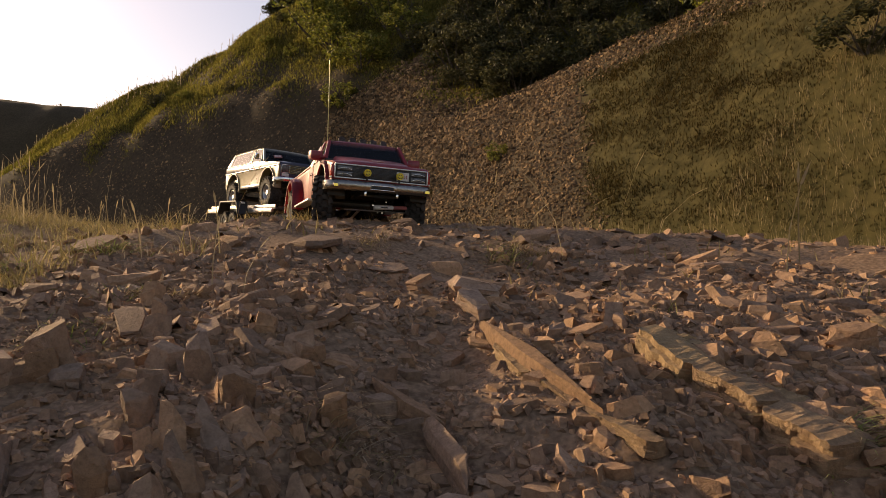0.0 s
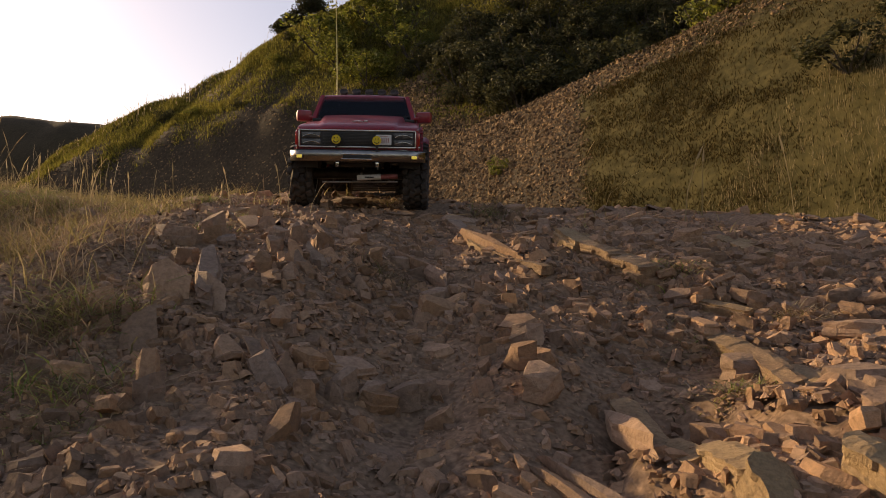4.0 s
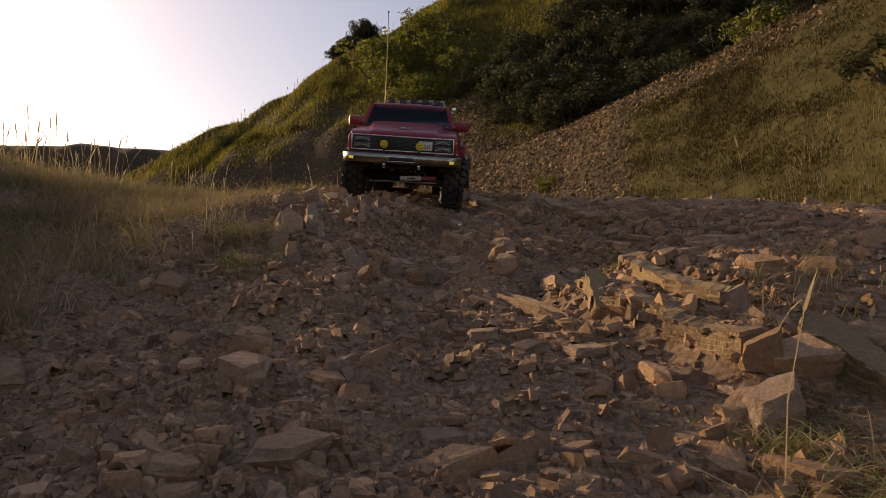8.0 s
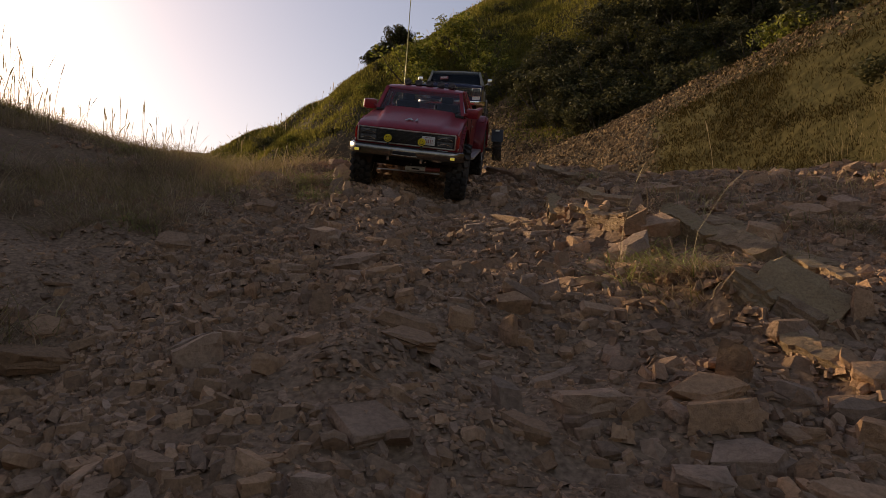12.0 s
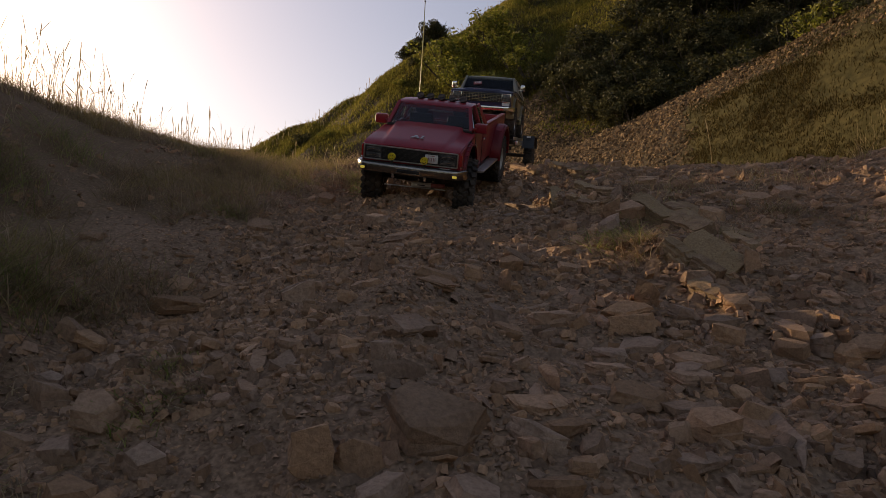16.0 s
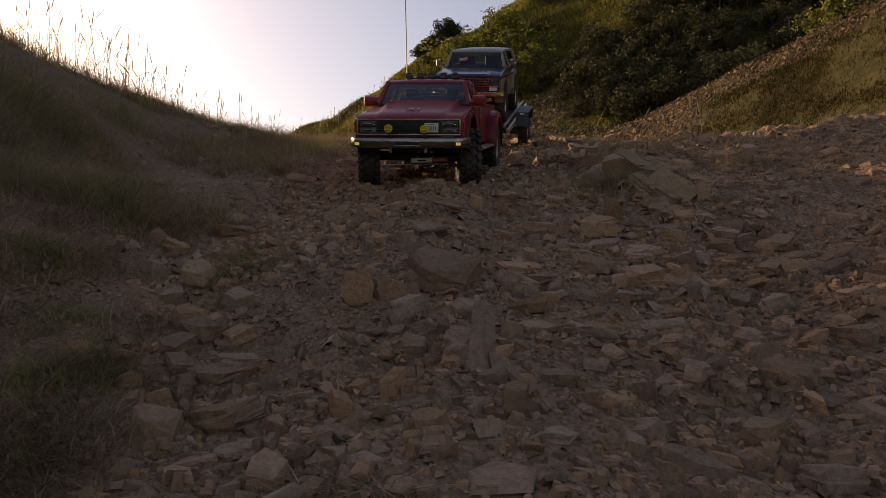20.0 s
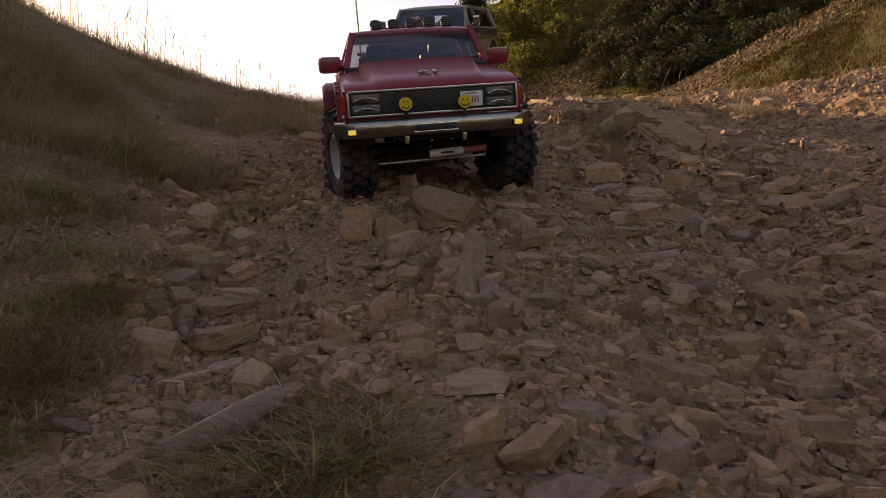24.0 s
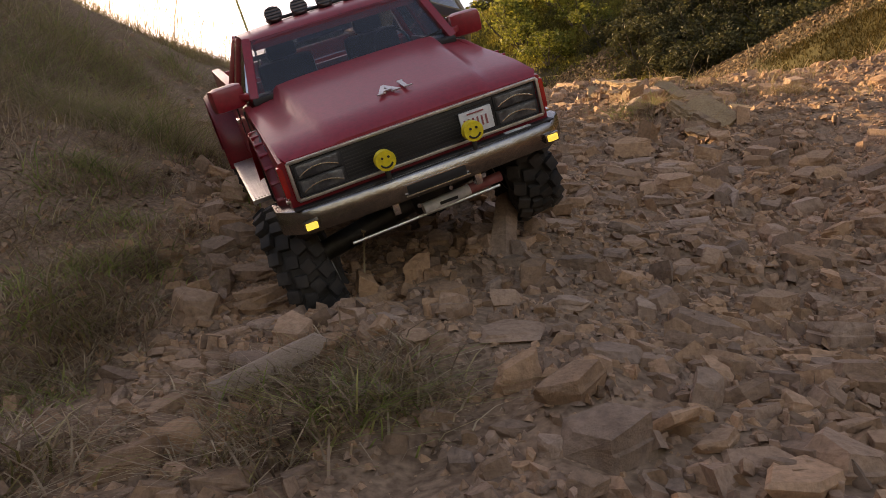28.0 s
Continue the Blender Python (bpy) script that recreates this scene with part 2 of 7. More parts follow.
def height(x, y):
    """The ground's height in metres over all the place."""
    x, y = np.asarray(x, float), np.asarray(y, float)
    z = sum(np.interp(y + d, PROFILE_Y, PROFILE_Z) for d in (-0.06, -0.02, 0.02, 0.06)) / 4
    z = z - 0.075 * np.clip(x, 0, 1.4) * smooth(0.1, 0.9, y) + 0.03 * smooth(0.3, 0.6, x) * smooth(-0.5, -0.1, y) * (1 - smooth(0.2, 0.5, y))
    # low steps where beds of slate come out, along one strike
    strike = 0.9 * x + 0.44 * y
    for a0, y0, y1, rise in ((0.343, 0.36, 0.56, 0.008), (0.125, -0.16, 0.08, 0.024), (0.215, -0.08, 0.12, 0.02), (0.06, -0.54, -0.38, 0.022), (0.255, 0.40, 0.56, 0.012)):
        z = z + rise * smooth(a0 - 0.008, a0 + 0.01, strike) * (1 - smooth(a0 + 0.03, a0 + 0.2, strike)) * smooth(y0 - 0.06, y0, y) * (1 - smooth(y1, y1 + 0.06, y))
    # the washed-out gully beside the bank
    mid = -0.13 - 0.16 * smooth(-1.0, -0.4, y)
    z = z - (0.02 * (1 - smooth(-0.85, -0.55, y)) + 0.01) * np.exp(-((x - mid) / 0.1) ** 2) * (1 - smooth(-0.1, 0.2, y))
    # the rut that the wheels have worn on the shaded side of the track
    rut = np.interp(y, (-0.36, -0.24, -0.13, -0.02, 0.05, 0.4, 0.55, 0.75), (0, 0.028, 0.008, 0.03, 0.038, 0.04, 0.012, 0))
    z = z - rut * np.exp(-((x + 0.02 - 0.04 * smooth(0.1, -0.25, y)) / 0.06) ** 2)
    z = z + 0.012 * np.exp(-((x + 0.17) / 0.25) ** 2 - ((y - 1.22) / 0.24) ** 2) - 0.032 * np.exp(-((x - 0.16) / 0.13) ** 2 - ((y - 0.76) / 0.2) ** 2)
    # the bank on the sunny side
    crest = 0.78 + 0.05 * smooth(1.0, 3.0, y) + 0.04 * smooth(-1.2, -2.0, x)
    edge = -0.27 - 0.12 * smooth(0.4, 1.4, y)
    t = np.clip((edge - x) / 0.92, 0, 1)
    up = 0.62 * t + 0.38 * t ** 2.2
    z = z + np.maximum(crest - z, 0) * up * (1 - smooth(6, 10, y))
    # unseen higher ground, added behind the bank to lay shade over the track
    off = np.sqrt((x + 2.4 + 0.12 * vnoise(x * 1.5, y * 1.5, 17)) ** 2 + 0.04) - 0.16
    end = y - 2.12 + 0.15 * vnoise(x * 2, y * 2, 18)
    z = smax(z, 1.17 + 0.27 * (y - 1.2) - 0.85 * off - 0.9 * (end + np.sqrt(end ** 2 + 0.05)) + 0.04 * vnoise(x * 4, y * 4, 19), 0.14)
    for cx, cy, wx, wy, rise in HUMMOCKS:
        z = z + rise * np.exp(-((x - cx) / wx) ** 2 - ((y - cy) / wy) ** 2)
    near = np.exp(-((x - 0.1) ** 2 + (y + 0.2) ** 2) / 9.0)
    z = z + near * (0.030 * vnoise(x * 5, y * 5, 1) + 0.02 * vnoise(x * 13, y * 13, 2) + 0.012 * vnoise(x * 37, y * 37, 3))
    # the hill on the shaded side, with a stony crest
    q = (x - 2.95) * 0.76 + (y - 10.8) * 0.65
    s = -(x - 2.95) * 0.65 + (y - 10.8) * 0.76
    top = np.interp(s, (-10, -2, 0, 1, 2, 3, 4, 5, 6, 7, 8, 11), (5.3, 4.55, 4.4, 4.26, 4.06, 3.95, 3.92, 3.89, 3.86, 3.6, 3.2, 1.6)) + 0.06 * vnoise(s * 0.8, q * 0.4, 4)
    right = top + np.where(q < 0, 1.3 * q, -0.55 * q) - 0.25 * np.exp(-(q / 0.6) ** 2)
    # the high hill behind, and the far ridge
    wob = 0.7 * vnoise(x * 0.35, y * 0.35, 5) + 0.35 * vnoise(x * 1.1, y * 1.1, 6)
    crest_b = 11.3 + 0.566 * (np.clip(x, -30, 14) + 2.9)
    v = y - 25 - 0.12 * (x + 3)
    cut = smooth(0.4, -0.8, y - 19.35 + 0.38 * (x + 5.0)) * smooth(0.5, -1.5, x)
    back = crest_b + np.where(v < 0, 0.9 * v, -0.25 * v) - 0.4 * np.exp(-(v / 1.2) ** 2) + wob * (1 - 0.85 * cut)
    # its foot is cut away steeply on the far side of the track
    back = back - 0.85 * np.clip(19.35 - 0.38 * (x + 5.0) - y, 0, 4) * smooth(-0.5, -2.5, x)
    far = (10.25 - 0.13 * np.clip(x + 24, -14, 14)) * smooth(30, 42, y) * (1 + 0.10 * vnoise(x * 0.09, y * 0.05, 7) + 0.035 * vnoise(x * 0.8, y * 0.5, 8))
    hills = smax(right + 0.12 * vnoise(x * 1.3, y * 1.3, 9) + 0.07 * vnoise(s * 1.3, q * 4.0, 14), back, 0.5)
    z = smax(z, hills, 0.25)
    z = np.where(y > 20, smax(z, 0.65 + far, 0.6), z)
    return z


def axis(lo, hi, step, far_lo, far_hi, ratio, fine_lo, fine_hi):
    mid = list(np.arange(lo, hi + step / 2, step))
    for sign, end, limit, fine in ((1, mid[-1], far_hi, fine_hi), (-1, mid[0], far_lo, fine_lo)):
        out, s, v = [], step, end
        while sign * v < sign * limit:
            s = min(s * ratio, max(abs(v) * (fine if abs(v) < 32 else 0.06), step))
            v += sign * max(s, step)
            out.append(v)
        mid = mid + out if sign > 0 else out[::-1] + mid
    return np.array(mid)


def mesh_np(name, verts, faces, material, smooth_shade=False):
    """A mesh from arrays; faces all have the same number of corners."""
    me = bpy.data.meshes.new(name)
    faces = np.asarray(faces, np.int32)
    k = faces.shape[1]
    me.vertices.add(len(verts))
    me.vertices.foreach_set("co", np.asarray(verts, np.float32).ravel())
    me.loops.add(faces.size)
    me.loops.foreach_set("vertex_index", faces.ravel())
    me.polygons.add(len(faces))
    me.polygons.foreach_set("loop_start", np.arange(0, faces.size, k, dtype=np.int32))
    me.polygons.foreach_set("use_smooth", np.full(len(faces), smooth_shade))
    me.materials.append(material)
    me.update(calc_edges=True)
    return me


gx, gy = axis(-0.9, 1.3, 0.018, -260, 260, 1.06, 0.016, 0.02), axis(-1.7, 1.5, 0.018, -260, 300, 1.06, 0.06, 0.012)
X, Y = np.meshgrid(gx, gy)
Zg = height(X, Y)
nx, ny = len(gx), len(gy)
ids = np.arange(nx * ny).reshape(ny, nx)
quads = np.stack([ids[:-1, :-1], ids[:-1, 1:], ids[1:, 1:], ids[1:, :-1]], -1).reshape(-1, 4)


def ground_material():
    """Soil near by, and by the steepness and place of the hills, turf or scree."""
    m = bpy.data.materials.new("ground_soil_and_turf")
    m.use_nodes = True
    nt = m.node_tree
    b = nt.nodes["Principled BSDF"]
    tc = nt.nodes.new("ShaderNodeTexCoord")

    def noise_at(scale, detail=6):
        n = nt.nodes.new("ShaderNodeTexNoise")
        n.inputs["Scale"].default_value, n.inputs["Detail"].default_value = scale, detail
        nt.links.new(tc.outputs["Object"], n.inputs["Vector"])
        return n.outputs["Fac"]

    def ramp(fac, stops):
        r = nt.nodes.new("ShaderNodeValToRGB")
        els = r.color_ramp.elements
        while len(els) < len(stops):
            els.new(0.5)
        for e, (p, c) in zip(els, stops):
            e.position, e.color = p, (*c, 1)
        nt.links.new(fac, r.inputs["Fac"])
        return r.outputs["Color"]

    def mix(f, a, c, mode="MIX"):
        x = nt.nodes.new("ShaderNodeMix")
        x.data_type, x.blend_type = "RGBA", mode
        if isinstance(f, float):
            x.inputs["Factor"].default_value = f
        else:
            nt.links.new(f, x.inputs["Factor"])
        nt.links.new(a, x.inputs[6])
        nt.links.new(c, x.inputs[7])
        return x.outputs[2]

    near = mix(0.6, ramp(noise_at(7), [(0.35, (0.205, 0.122, 0.074)), (0.65, (0.315, 0.193, 0.118))]), ramp(noise_at(230), [(0.36, (0.105, 0.066, 0.042)), (0.7, (0.41, 0.268, 0.17))]))
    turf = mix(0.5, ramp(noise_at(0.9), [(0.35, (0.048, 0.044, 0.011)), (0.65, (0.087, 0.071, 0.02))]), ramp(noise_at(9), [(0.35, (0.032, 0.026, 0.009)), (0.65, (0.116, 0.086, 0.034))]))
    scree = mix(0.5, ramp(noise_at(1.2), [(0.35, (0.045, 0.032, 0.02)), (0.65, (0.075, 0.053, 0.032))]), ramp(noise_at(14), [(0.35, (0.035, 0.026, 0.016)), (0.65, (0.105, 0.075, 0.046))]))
    at = nt.nodes.new("ShaderNodeAttribute")
    at.attribute_name = "cover"
    sp = nt.nodes.new("ShaderNodeSeparateColor")
    nt.links.new(at.outputs["Color"], sp.inputs["Color"])
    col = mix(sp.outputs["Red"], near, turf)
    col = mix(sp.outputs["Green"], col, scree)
    nt.links.new(col, b.inputs["Base Color"])
    b.inputs["Roughness"].default_value, b.inputs["Specular IOR Level"].default_value = 0.95, 0.15
    bp = nt.nodes.new("ShaderNodeBump")
    bp.inputs["Strength"].default_value, bp.inputs["Distance"].default_value = 0.8, 0.002
    nt.links.new(noise_at(170, 6), bp.inputs["Height"])
    nt.links.new(bp.outputs["Normal"], b.inputs["Normal"])
    return m


ground = tagged(new("ground", mesh_np("ground", np.stack([X, Y, Zg], -1).reshape(-1, 3), quads, ground_material(), True)), "stony brown soil slope rising to grassy hills", "ground", kind="structure")


def turf_cover(x, y):
    """How far grass (first) and scree (second) cover the ground."""
    q = (x - 3.17) * 0.76 + (y - 10.8) * 0.65
    s = -(x - 3.17) * 0.65 + (y - 10.8) * 0.76
    away = smooth(3.0, 6.0, np.hypot(x, y))
    bank = smooth(-0.35, -0.7, x) * 0.25 + smooth(-1.1, -1.7, x + 0.3 * vnoise(x * 2, y * 2, 20)) * 0.55
    g = np.maximum(away, bank)
    edge = np.minimum(0.85 + 0.92 * (q + 1.12), 1.3)
    stony = smooth(-0.25, 0.25, s - edge + 0.35 * vnoise(x * 1.2, y * 1.2, 21)) * (1 - smooth(0.3, 1.2, q)) * (q > -6) * (1 - smooth(7.6, 8.6, s))
    stony = np.maximum(stony, smooth(-0.8, -0.35, -np.abs(q + 0.1)) * 0.75 * smooth(-3, 0, s))
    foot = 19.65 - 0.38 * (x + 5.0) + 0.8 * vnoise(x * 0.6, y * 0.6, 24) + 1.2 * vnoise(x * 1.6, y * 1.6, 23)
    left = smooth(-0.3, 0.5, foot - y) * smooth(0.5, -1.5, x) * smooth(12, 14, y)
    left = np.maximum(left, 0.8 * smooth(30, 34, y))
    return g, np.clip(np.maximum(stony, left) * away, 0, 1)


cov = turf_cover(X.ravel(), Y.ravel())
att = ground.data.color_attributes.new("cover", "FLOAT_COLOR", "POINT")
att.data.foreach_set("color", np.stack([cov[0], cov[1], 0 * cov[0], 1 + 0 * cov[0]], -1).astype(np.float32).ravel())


# ---- stones ----
def stone_shape(seed, flat):
    """A broken slate piece: an uneven many-sided plate with chipped edges, about one unit long."""
    rng = random.Random(seed)
    n = rng.choice((4, 5, 5, 6, 6))
    ring = []
    for i in range(n):
        a = 2 * math.pi * (i + rng.uniform(-0.28, 0.28)) / n
        r = rng.uniform(0.36, 0.56)
        ring.append((r * math.cos(a), r * math.sin(a) * rng.uniform(0.62, 0.8)))
    vs, t = [], (rng.uniform(-0.12, 0.12), rng.uniform(-0.12, 0.12))
    for lev, (z, k) in enumerate(((-0.5, 0.9), (0.16, 1.03), (0.5, 0.9))):
        for x, y in ring:
            j = rng.uniform(0.93, 1.07)
            vs.append((x * k * j, y * k * j, flat * (z + (t[0] * x + t[1] * y) * 2.4 + rng.uniform(-0.07, 0.07))))
    fs = [tuple(range(n - 1, -1, -1)), tuple(range(2 * n, 3 * n))]
    for lev in (0, 1):
        for i in range(n):
            j = (i + 1) % n
            fs.append((lev * n + i, lev * n + j, (lev + 1) * n + j, (lev + 1) * n + i))
    tris = [(f[0], f[i], f[i + 1]) for f in fs for i in range(1, len(f) - 1)]
    return np.array(vs), np.array(tris)


SHAPES = [stone_shape(k, 0.22 + 0.05 * (k % 8)) for k in range(16)]


def chip_shape(seed, flat):
    """A small chip: an uneven plate without an underside."""
    v, f = stone_shape(seed, flat)
    n = len(v) // 3
    tris = [(i, (i + 1) % n, n + (i + 1) % n) for i in range(n)] + [(i, n + (i + 1) % n, n + i) for i in range(n)]
    return np.concatenate([v[:n] * np.array([1.22, 1.22, 1.0]), v[2 * n:] * np.array([0.86, 0.86, 1.0])]), np.array(tris + [(n, n + i, n + i + 1) for i in range(1, n - 1)])


PEBBLES = [chip_shape(40 + k, 0.34 + 0.06 * (k % 5)) for k in range(12)]


def turns(rz, rx, ry):
    """Rotation matrices from arrays of angles: first the tilt, then the turn about the upright."""
    c, s = np.cos, np.sin
    o, i = np.zeros_like(rz), np.ones_like(rz)
    A = np.stack([c(rz), -s(rz), o, s(rz), c(rz), o, o, o, i], -1).reshape(-1, 3, 3)
    B = np.stack([i, o, o, o, c(rx), -s(rx), o, s(rx), c(rx)], -1).reshape(-1, 3, 3)
    C = np.stack([c(ry), o, s(ry), o, i, o, -s(ry), o, c(ry)], -1).reshape(-1, 3, 3)
    return A @ B @ C


def scatter(name, shapes, xy, size, material, label, category, tilt=0.33, sink=0.25, strike=-1.05, spread=0.7, rng=None, thick=(0.45, 1.0), steep=False):
    """One object of many stones that lie on the ground, level or along a steep face."""
    allv, allf, base = [], [], 0
    pick = rng.integers(0, len(shapes), len(xy))
    z = height(xy[:, 0], xy[:, 1])
    for k, (v, f) in enumerate(shapes):
        m = pick == k
        n = int(m.sum())
        if not n:
            continue
        R = turns(rng.normal(strike, spread, n), rng.normal(0.12, tilt, n), rng.normal(0, tilt, n))
        if steep:
            x, y = xy[m, 0], xy[m, 1]
            up = np.stack([height(x - 0.05, y) - height(x + 0.05, y), height(x, y - 0.05) - height(x, y + 0.05), 0.1 + 0 * x], -1)
            up /= np.linalg.norm(up, axis=1)[:, None]
            u = np.cross(np.broadcast_to((0.0, 1.0, 0.0), up.shape), up)
            u /= np.linalg.norm(u, axis=1)[:, None]
            R = np.stack([u, np.cross(up, u), up], -1) @ R
        sc = size[m][:, None, None] * np.stack([rng.uniform(0.8, 1.6, n), rng.uniform(0.65, 1.05, n), rng.uniform(*thick, n)], -1)[:, None, :]
        P = np.einsum("nij,nkj->nki", R, v[None] * sc)
        P += np.stack([xy[m, 0], xy[m, 1], z[m] + size[m] * (0.22 - sink)], -1)[:, None, :]
        allv.append(P.reshape(-1, 3))
        allf.append((f[None] + (np.arange(n) * len(v))[:, None, None]).reshape(-1, 3) + base)
        base += n * len(v)
    ob = new(name, mesh_np(name, np.concatenate(allv), np.concatenate(allf), material))
    return tagged(ob, label, category, kind="stuff")


rng = np.random.default_rng(5)


def sample(n, x0, x1, y0, y1, keep):
    """Random places in a box, of which keep() says how likely each stays."""
    out = []
    while sum(map(len, out)) < n:
        p = np.stack([rng.uniform(x0, x1, n), rng.uniform(y0, y1, n)], -1)
        out.append(p[rng.random(n) < keep(p[:, 0], p[:, 1])])
    return np.concatenate(out)[:n]


def bank_foot(x, y):
    """0 on the bank, 1 in the stony gully and track beside it."""
    edge = np.where(y < -0.6, -0.003 - 0.57 * (y + 1.151), -0.31) + 0.05 * vnoise(x * 11, y * 11, 14)
    return smooth(edge - 0.035, edge + 0.03, x)


def stony(x, y):
    patch = 0.55 + 1.25 * vnoise(x * 6, y * 6, 11) + 0.35 * vnoise(x * 17, y * 17, 13)
    return np.clip(patch, 0.1, 1) * (0.2 + 0.8 * bank_foot(x, y)) * (1 - 0.75 * smooth(-0.3, -0.55, x - 0.13 * smooth(-0.45, -0.9, y) + 0.4 * smooth(-0.15, 0.25, y) + 0.1 * vnoise(x * 7, y * 7, 12))) * (1 - 0.5 * smooth(0.9, 1.6, y))


p = sample(70000, -0.95, 0.95, -1.55, 0.9, stony)
scatter("gravel", PEBBLES, p, rng.gamma(2.8, 0.0024, len(p)).clip(0.003, 0.018), GRAVEL, "loose brown slate chips strewn over the slope", "gravel", rng=rng, thick=(0.8, 1.5), tilt=0.26, sink=0.22)
p = sample(14000, -1.0, 2.2, 0.5, 3.2, stony)
scatter("gravel", PEBBLES, p, rng.gamma(3.2, 0.0042, len(p)).clip(0.006, 0.035), GRAVEL, "flat slate chips on the level top", "gravel", rng=rng)
p = sample(11500, -0.9, 1.1, -1.55, 1.1, stony)
scatter("slate_rubble", SHAPES, p, rng.gamma(2.6, 0.0046, len(p)).clip(0.008, 0.036), GRAVEL, "broken brown slate pieces lying in the track", "stone rubble", rng=rng, sink=0.24, thick=(0.5, 1.2), tilt=0.26)


def grit_shape(seed):
    """A crumb of slate: an uneven heap of six faces."""
    rnd = random.Random(seed)
    base = []
    for k in range(6):
        a, r = 2 * math.pi * (k + rnd.uniform(-0.2, 0.2)) / 6, rnd.uniform(0.4, 0.56)
        base.append((r * math.cos(a), r * math.sin(a), -0.14))
    top = [(rnd.uniform(-0.25, 0.25), rnd.uniform(-0.25, 0.25), rnd.uniform(0.16, 0.34))]
    return np.array(base + top), np.array([(k, (k + 1) % 6, 6) for k in range(6)])


p = sample(105000, -0.55, 0.7, -1.5, 0.75, lambda x, y: np.clip(0.75 - 0.9 * vnoise(x * 6, y * 6, 11), 0.15, 1) * (1 - 0.9 * smooth(-0.3, -0.5, x)))
GRITS = [grit_shape(k) for k in range(8)]
scatter("grit", GRITS, p, rng.gamma(4, 0.0011, len(p)).clip(0.002, 0.009), GRAVEL, "fine slate grit between the stones", "grit", rng=rng, sink=0.26, thick=(0.8, 1.4), tilt=0.16)


# ---- vehicle materials ----
RED = mat("red_paint", (0.255, 0.007, 0.014), (0.32, 0.01, 0.018), 0.48, scale=30, fine=300, bump=0.03, coat=0.4, contrast=0.6, coat_rough=0.15)
BLUE = mat("navy_paint", (0.012, 0.016, 0.05), (0.018, 0.024, 0.07), 0.3, scale=30, fine=300, bump=0.02, coat=0.8, contrast=0.6)
PALE = mat("pale_cream_paint", (0.25, 0.228, 0.18), (0.30, 0.278, 0.22), 0.4, scale=30, fine=200, bump=0.02, contrast=0.6)
CREAM = mat("cream_paint", (0.19, 0.145, 0.066), (0.235, 0.183, 0.09), 0.35, scale=30, fine=300, bump=0.02, coat=0.6, contrast=0.6)
WHITE = mat("white_paint", (0.62, 0.60, 0.55), (0.72, 0.70, 0.65), 0.4, scale=30, fine=200, bump=0.02, contrast=0.6)
CHROME = mat("chrome", (0.62, 0.60, 0.57), (0.76, 0.74, 0.71), 0.16, 1.0, scale=40, fine=300, bump=0.02, contrast=0.6)
BUMPER = mat("dusty_chrome", (0.20, 0.178, 0.155), (0.38, 0.345, 0.305), 0.22, 1.0, scale=45, fine=260, bump=0.12, contrast=0.5)
COVER = mat("brown_lamp_cover", (0.09, 0.062, 0.05), (0.16, 0.115, 0.095), 0.55, scale=120, fine=400, bump=0.2)
ALU = mat("aluminium", (0.50, 0.49, 0.47), (0.68, 0.66, 0.63), 0.36, 1.0, scale=60, fine=400, bump=0.05, contrast=0.6)
BLACK = mat("black_plastic", (0.010, 0.010, 0.010), (0.022, 0.021, 0.020), 0.5, scale=30, fine=200, bump=0.1)
RIM = mat("worn_rim_paint", (0.34, 0.33, 0.30), (0.46, 0.44, 0.40), 0.5, scale=60, fine=300, bump=0.05, contrast=0.6)
RUBBER = mat("dusty_rubber", (0.024, 0.020, 0.017), (0.072, 0.056, 0.042), 0.85, scale=25, fine=200, bump=0.3)
STEEL = mat("dark_steel", (0.045, 0.043, 0.04), (0.10, 0.095, 0.09), 0.5, 0.8, scale=30, fine=200, bump=0.1)
YELLOW = mat("yellow_vinyl", (0.75, 0.55, 0.02), (0.85, 0.65, 0.04), 0.45, scale=50, fine=300, bump=0.02)
LAMP = mat("lit_yellow_lamp", (0.95, 0.80, 0.12), (0.95, 0.84, 0.2), 0.3, bump=0, glow=0.22)
REDLENS = mat("red_lens", (0.35, 0.01, 0.01), (0.5, 0.02, 0.015), 0.2, bump=0, coat=0.6)
LENS = mat("clear_lens", (0.05, 0.05, 0.05), (0.16, 0.155, 0.15), 0.12, 0.3, scale=150, fine=500, bump=0.2)
PAPER = mat("white_sticker", (0.68, 0.66, 0.62), (0.76, 0.74, 0.70), 0.6, bump=0.02)
INK = mat("red_ink", (0.34, 0.09, 0.085), (0.40, 0.12, 0.11), 0.6, bump=0)
WINDOW = glass("tinted_window", (0.72, 0.72, 0.73))
CLEAR = glass("clear_window", (0.62, 0.64, 0.66))


# ---- small mesh tools ----
def part(name, bm, material, parent=None, label="", sharp=38, at=None):
    """Links a bmesh as one mesh object under a thing or a part."""
    bmesh.ops.recalc_face_normals(bm, faces=bm.faces[:])
    for f in bm.faces:
        f.smooth = True
    for e in bm.edges:
        e.smooth = len(e.link_faces) == 2 and e.calc_face_angle(0.0) < radians(sharp)
    me = bpy.data.meshes.new(name)
    bm.to_mesh(me)
    bm.free()
    me.materials.append(material)
    ob = new(name, me)
    if parent:
        ob.parent = parent
    if at is not None:
        ob.matrix_basis = at
    return tagged(ob, label)


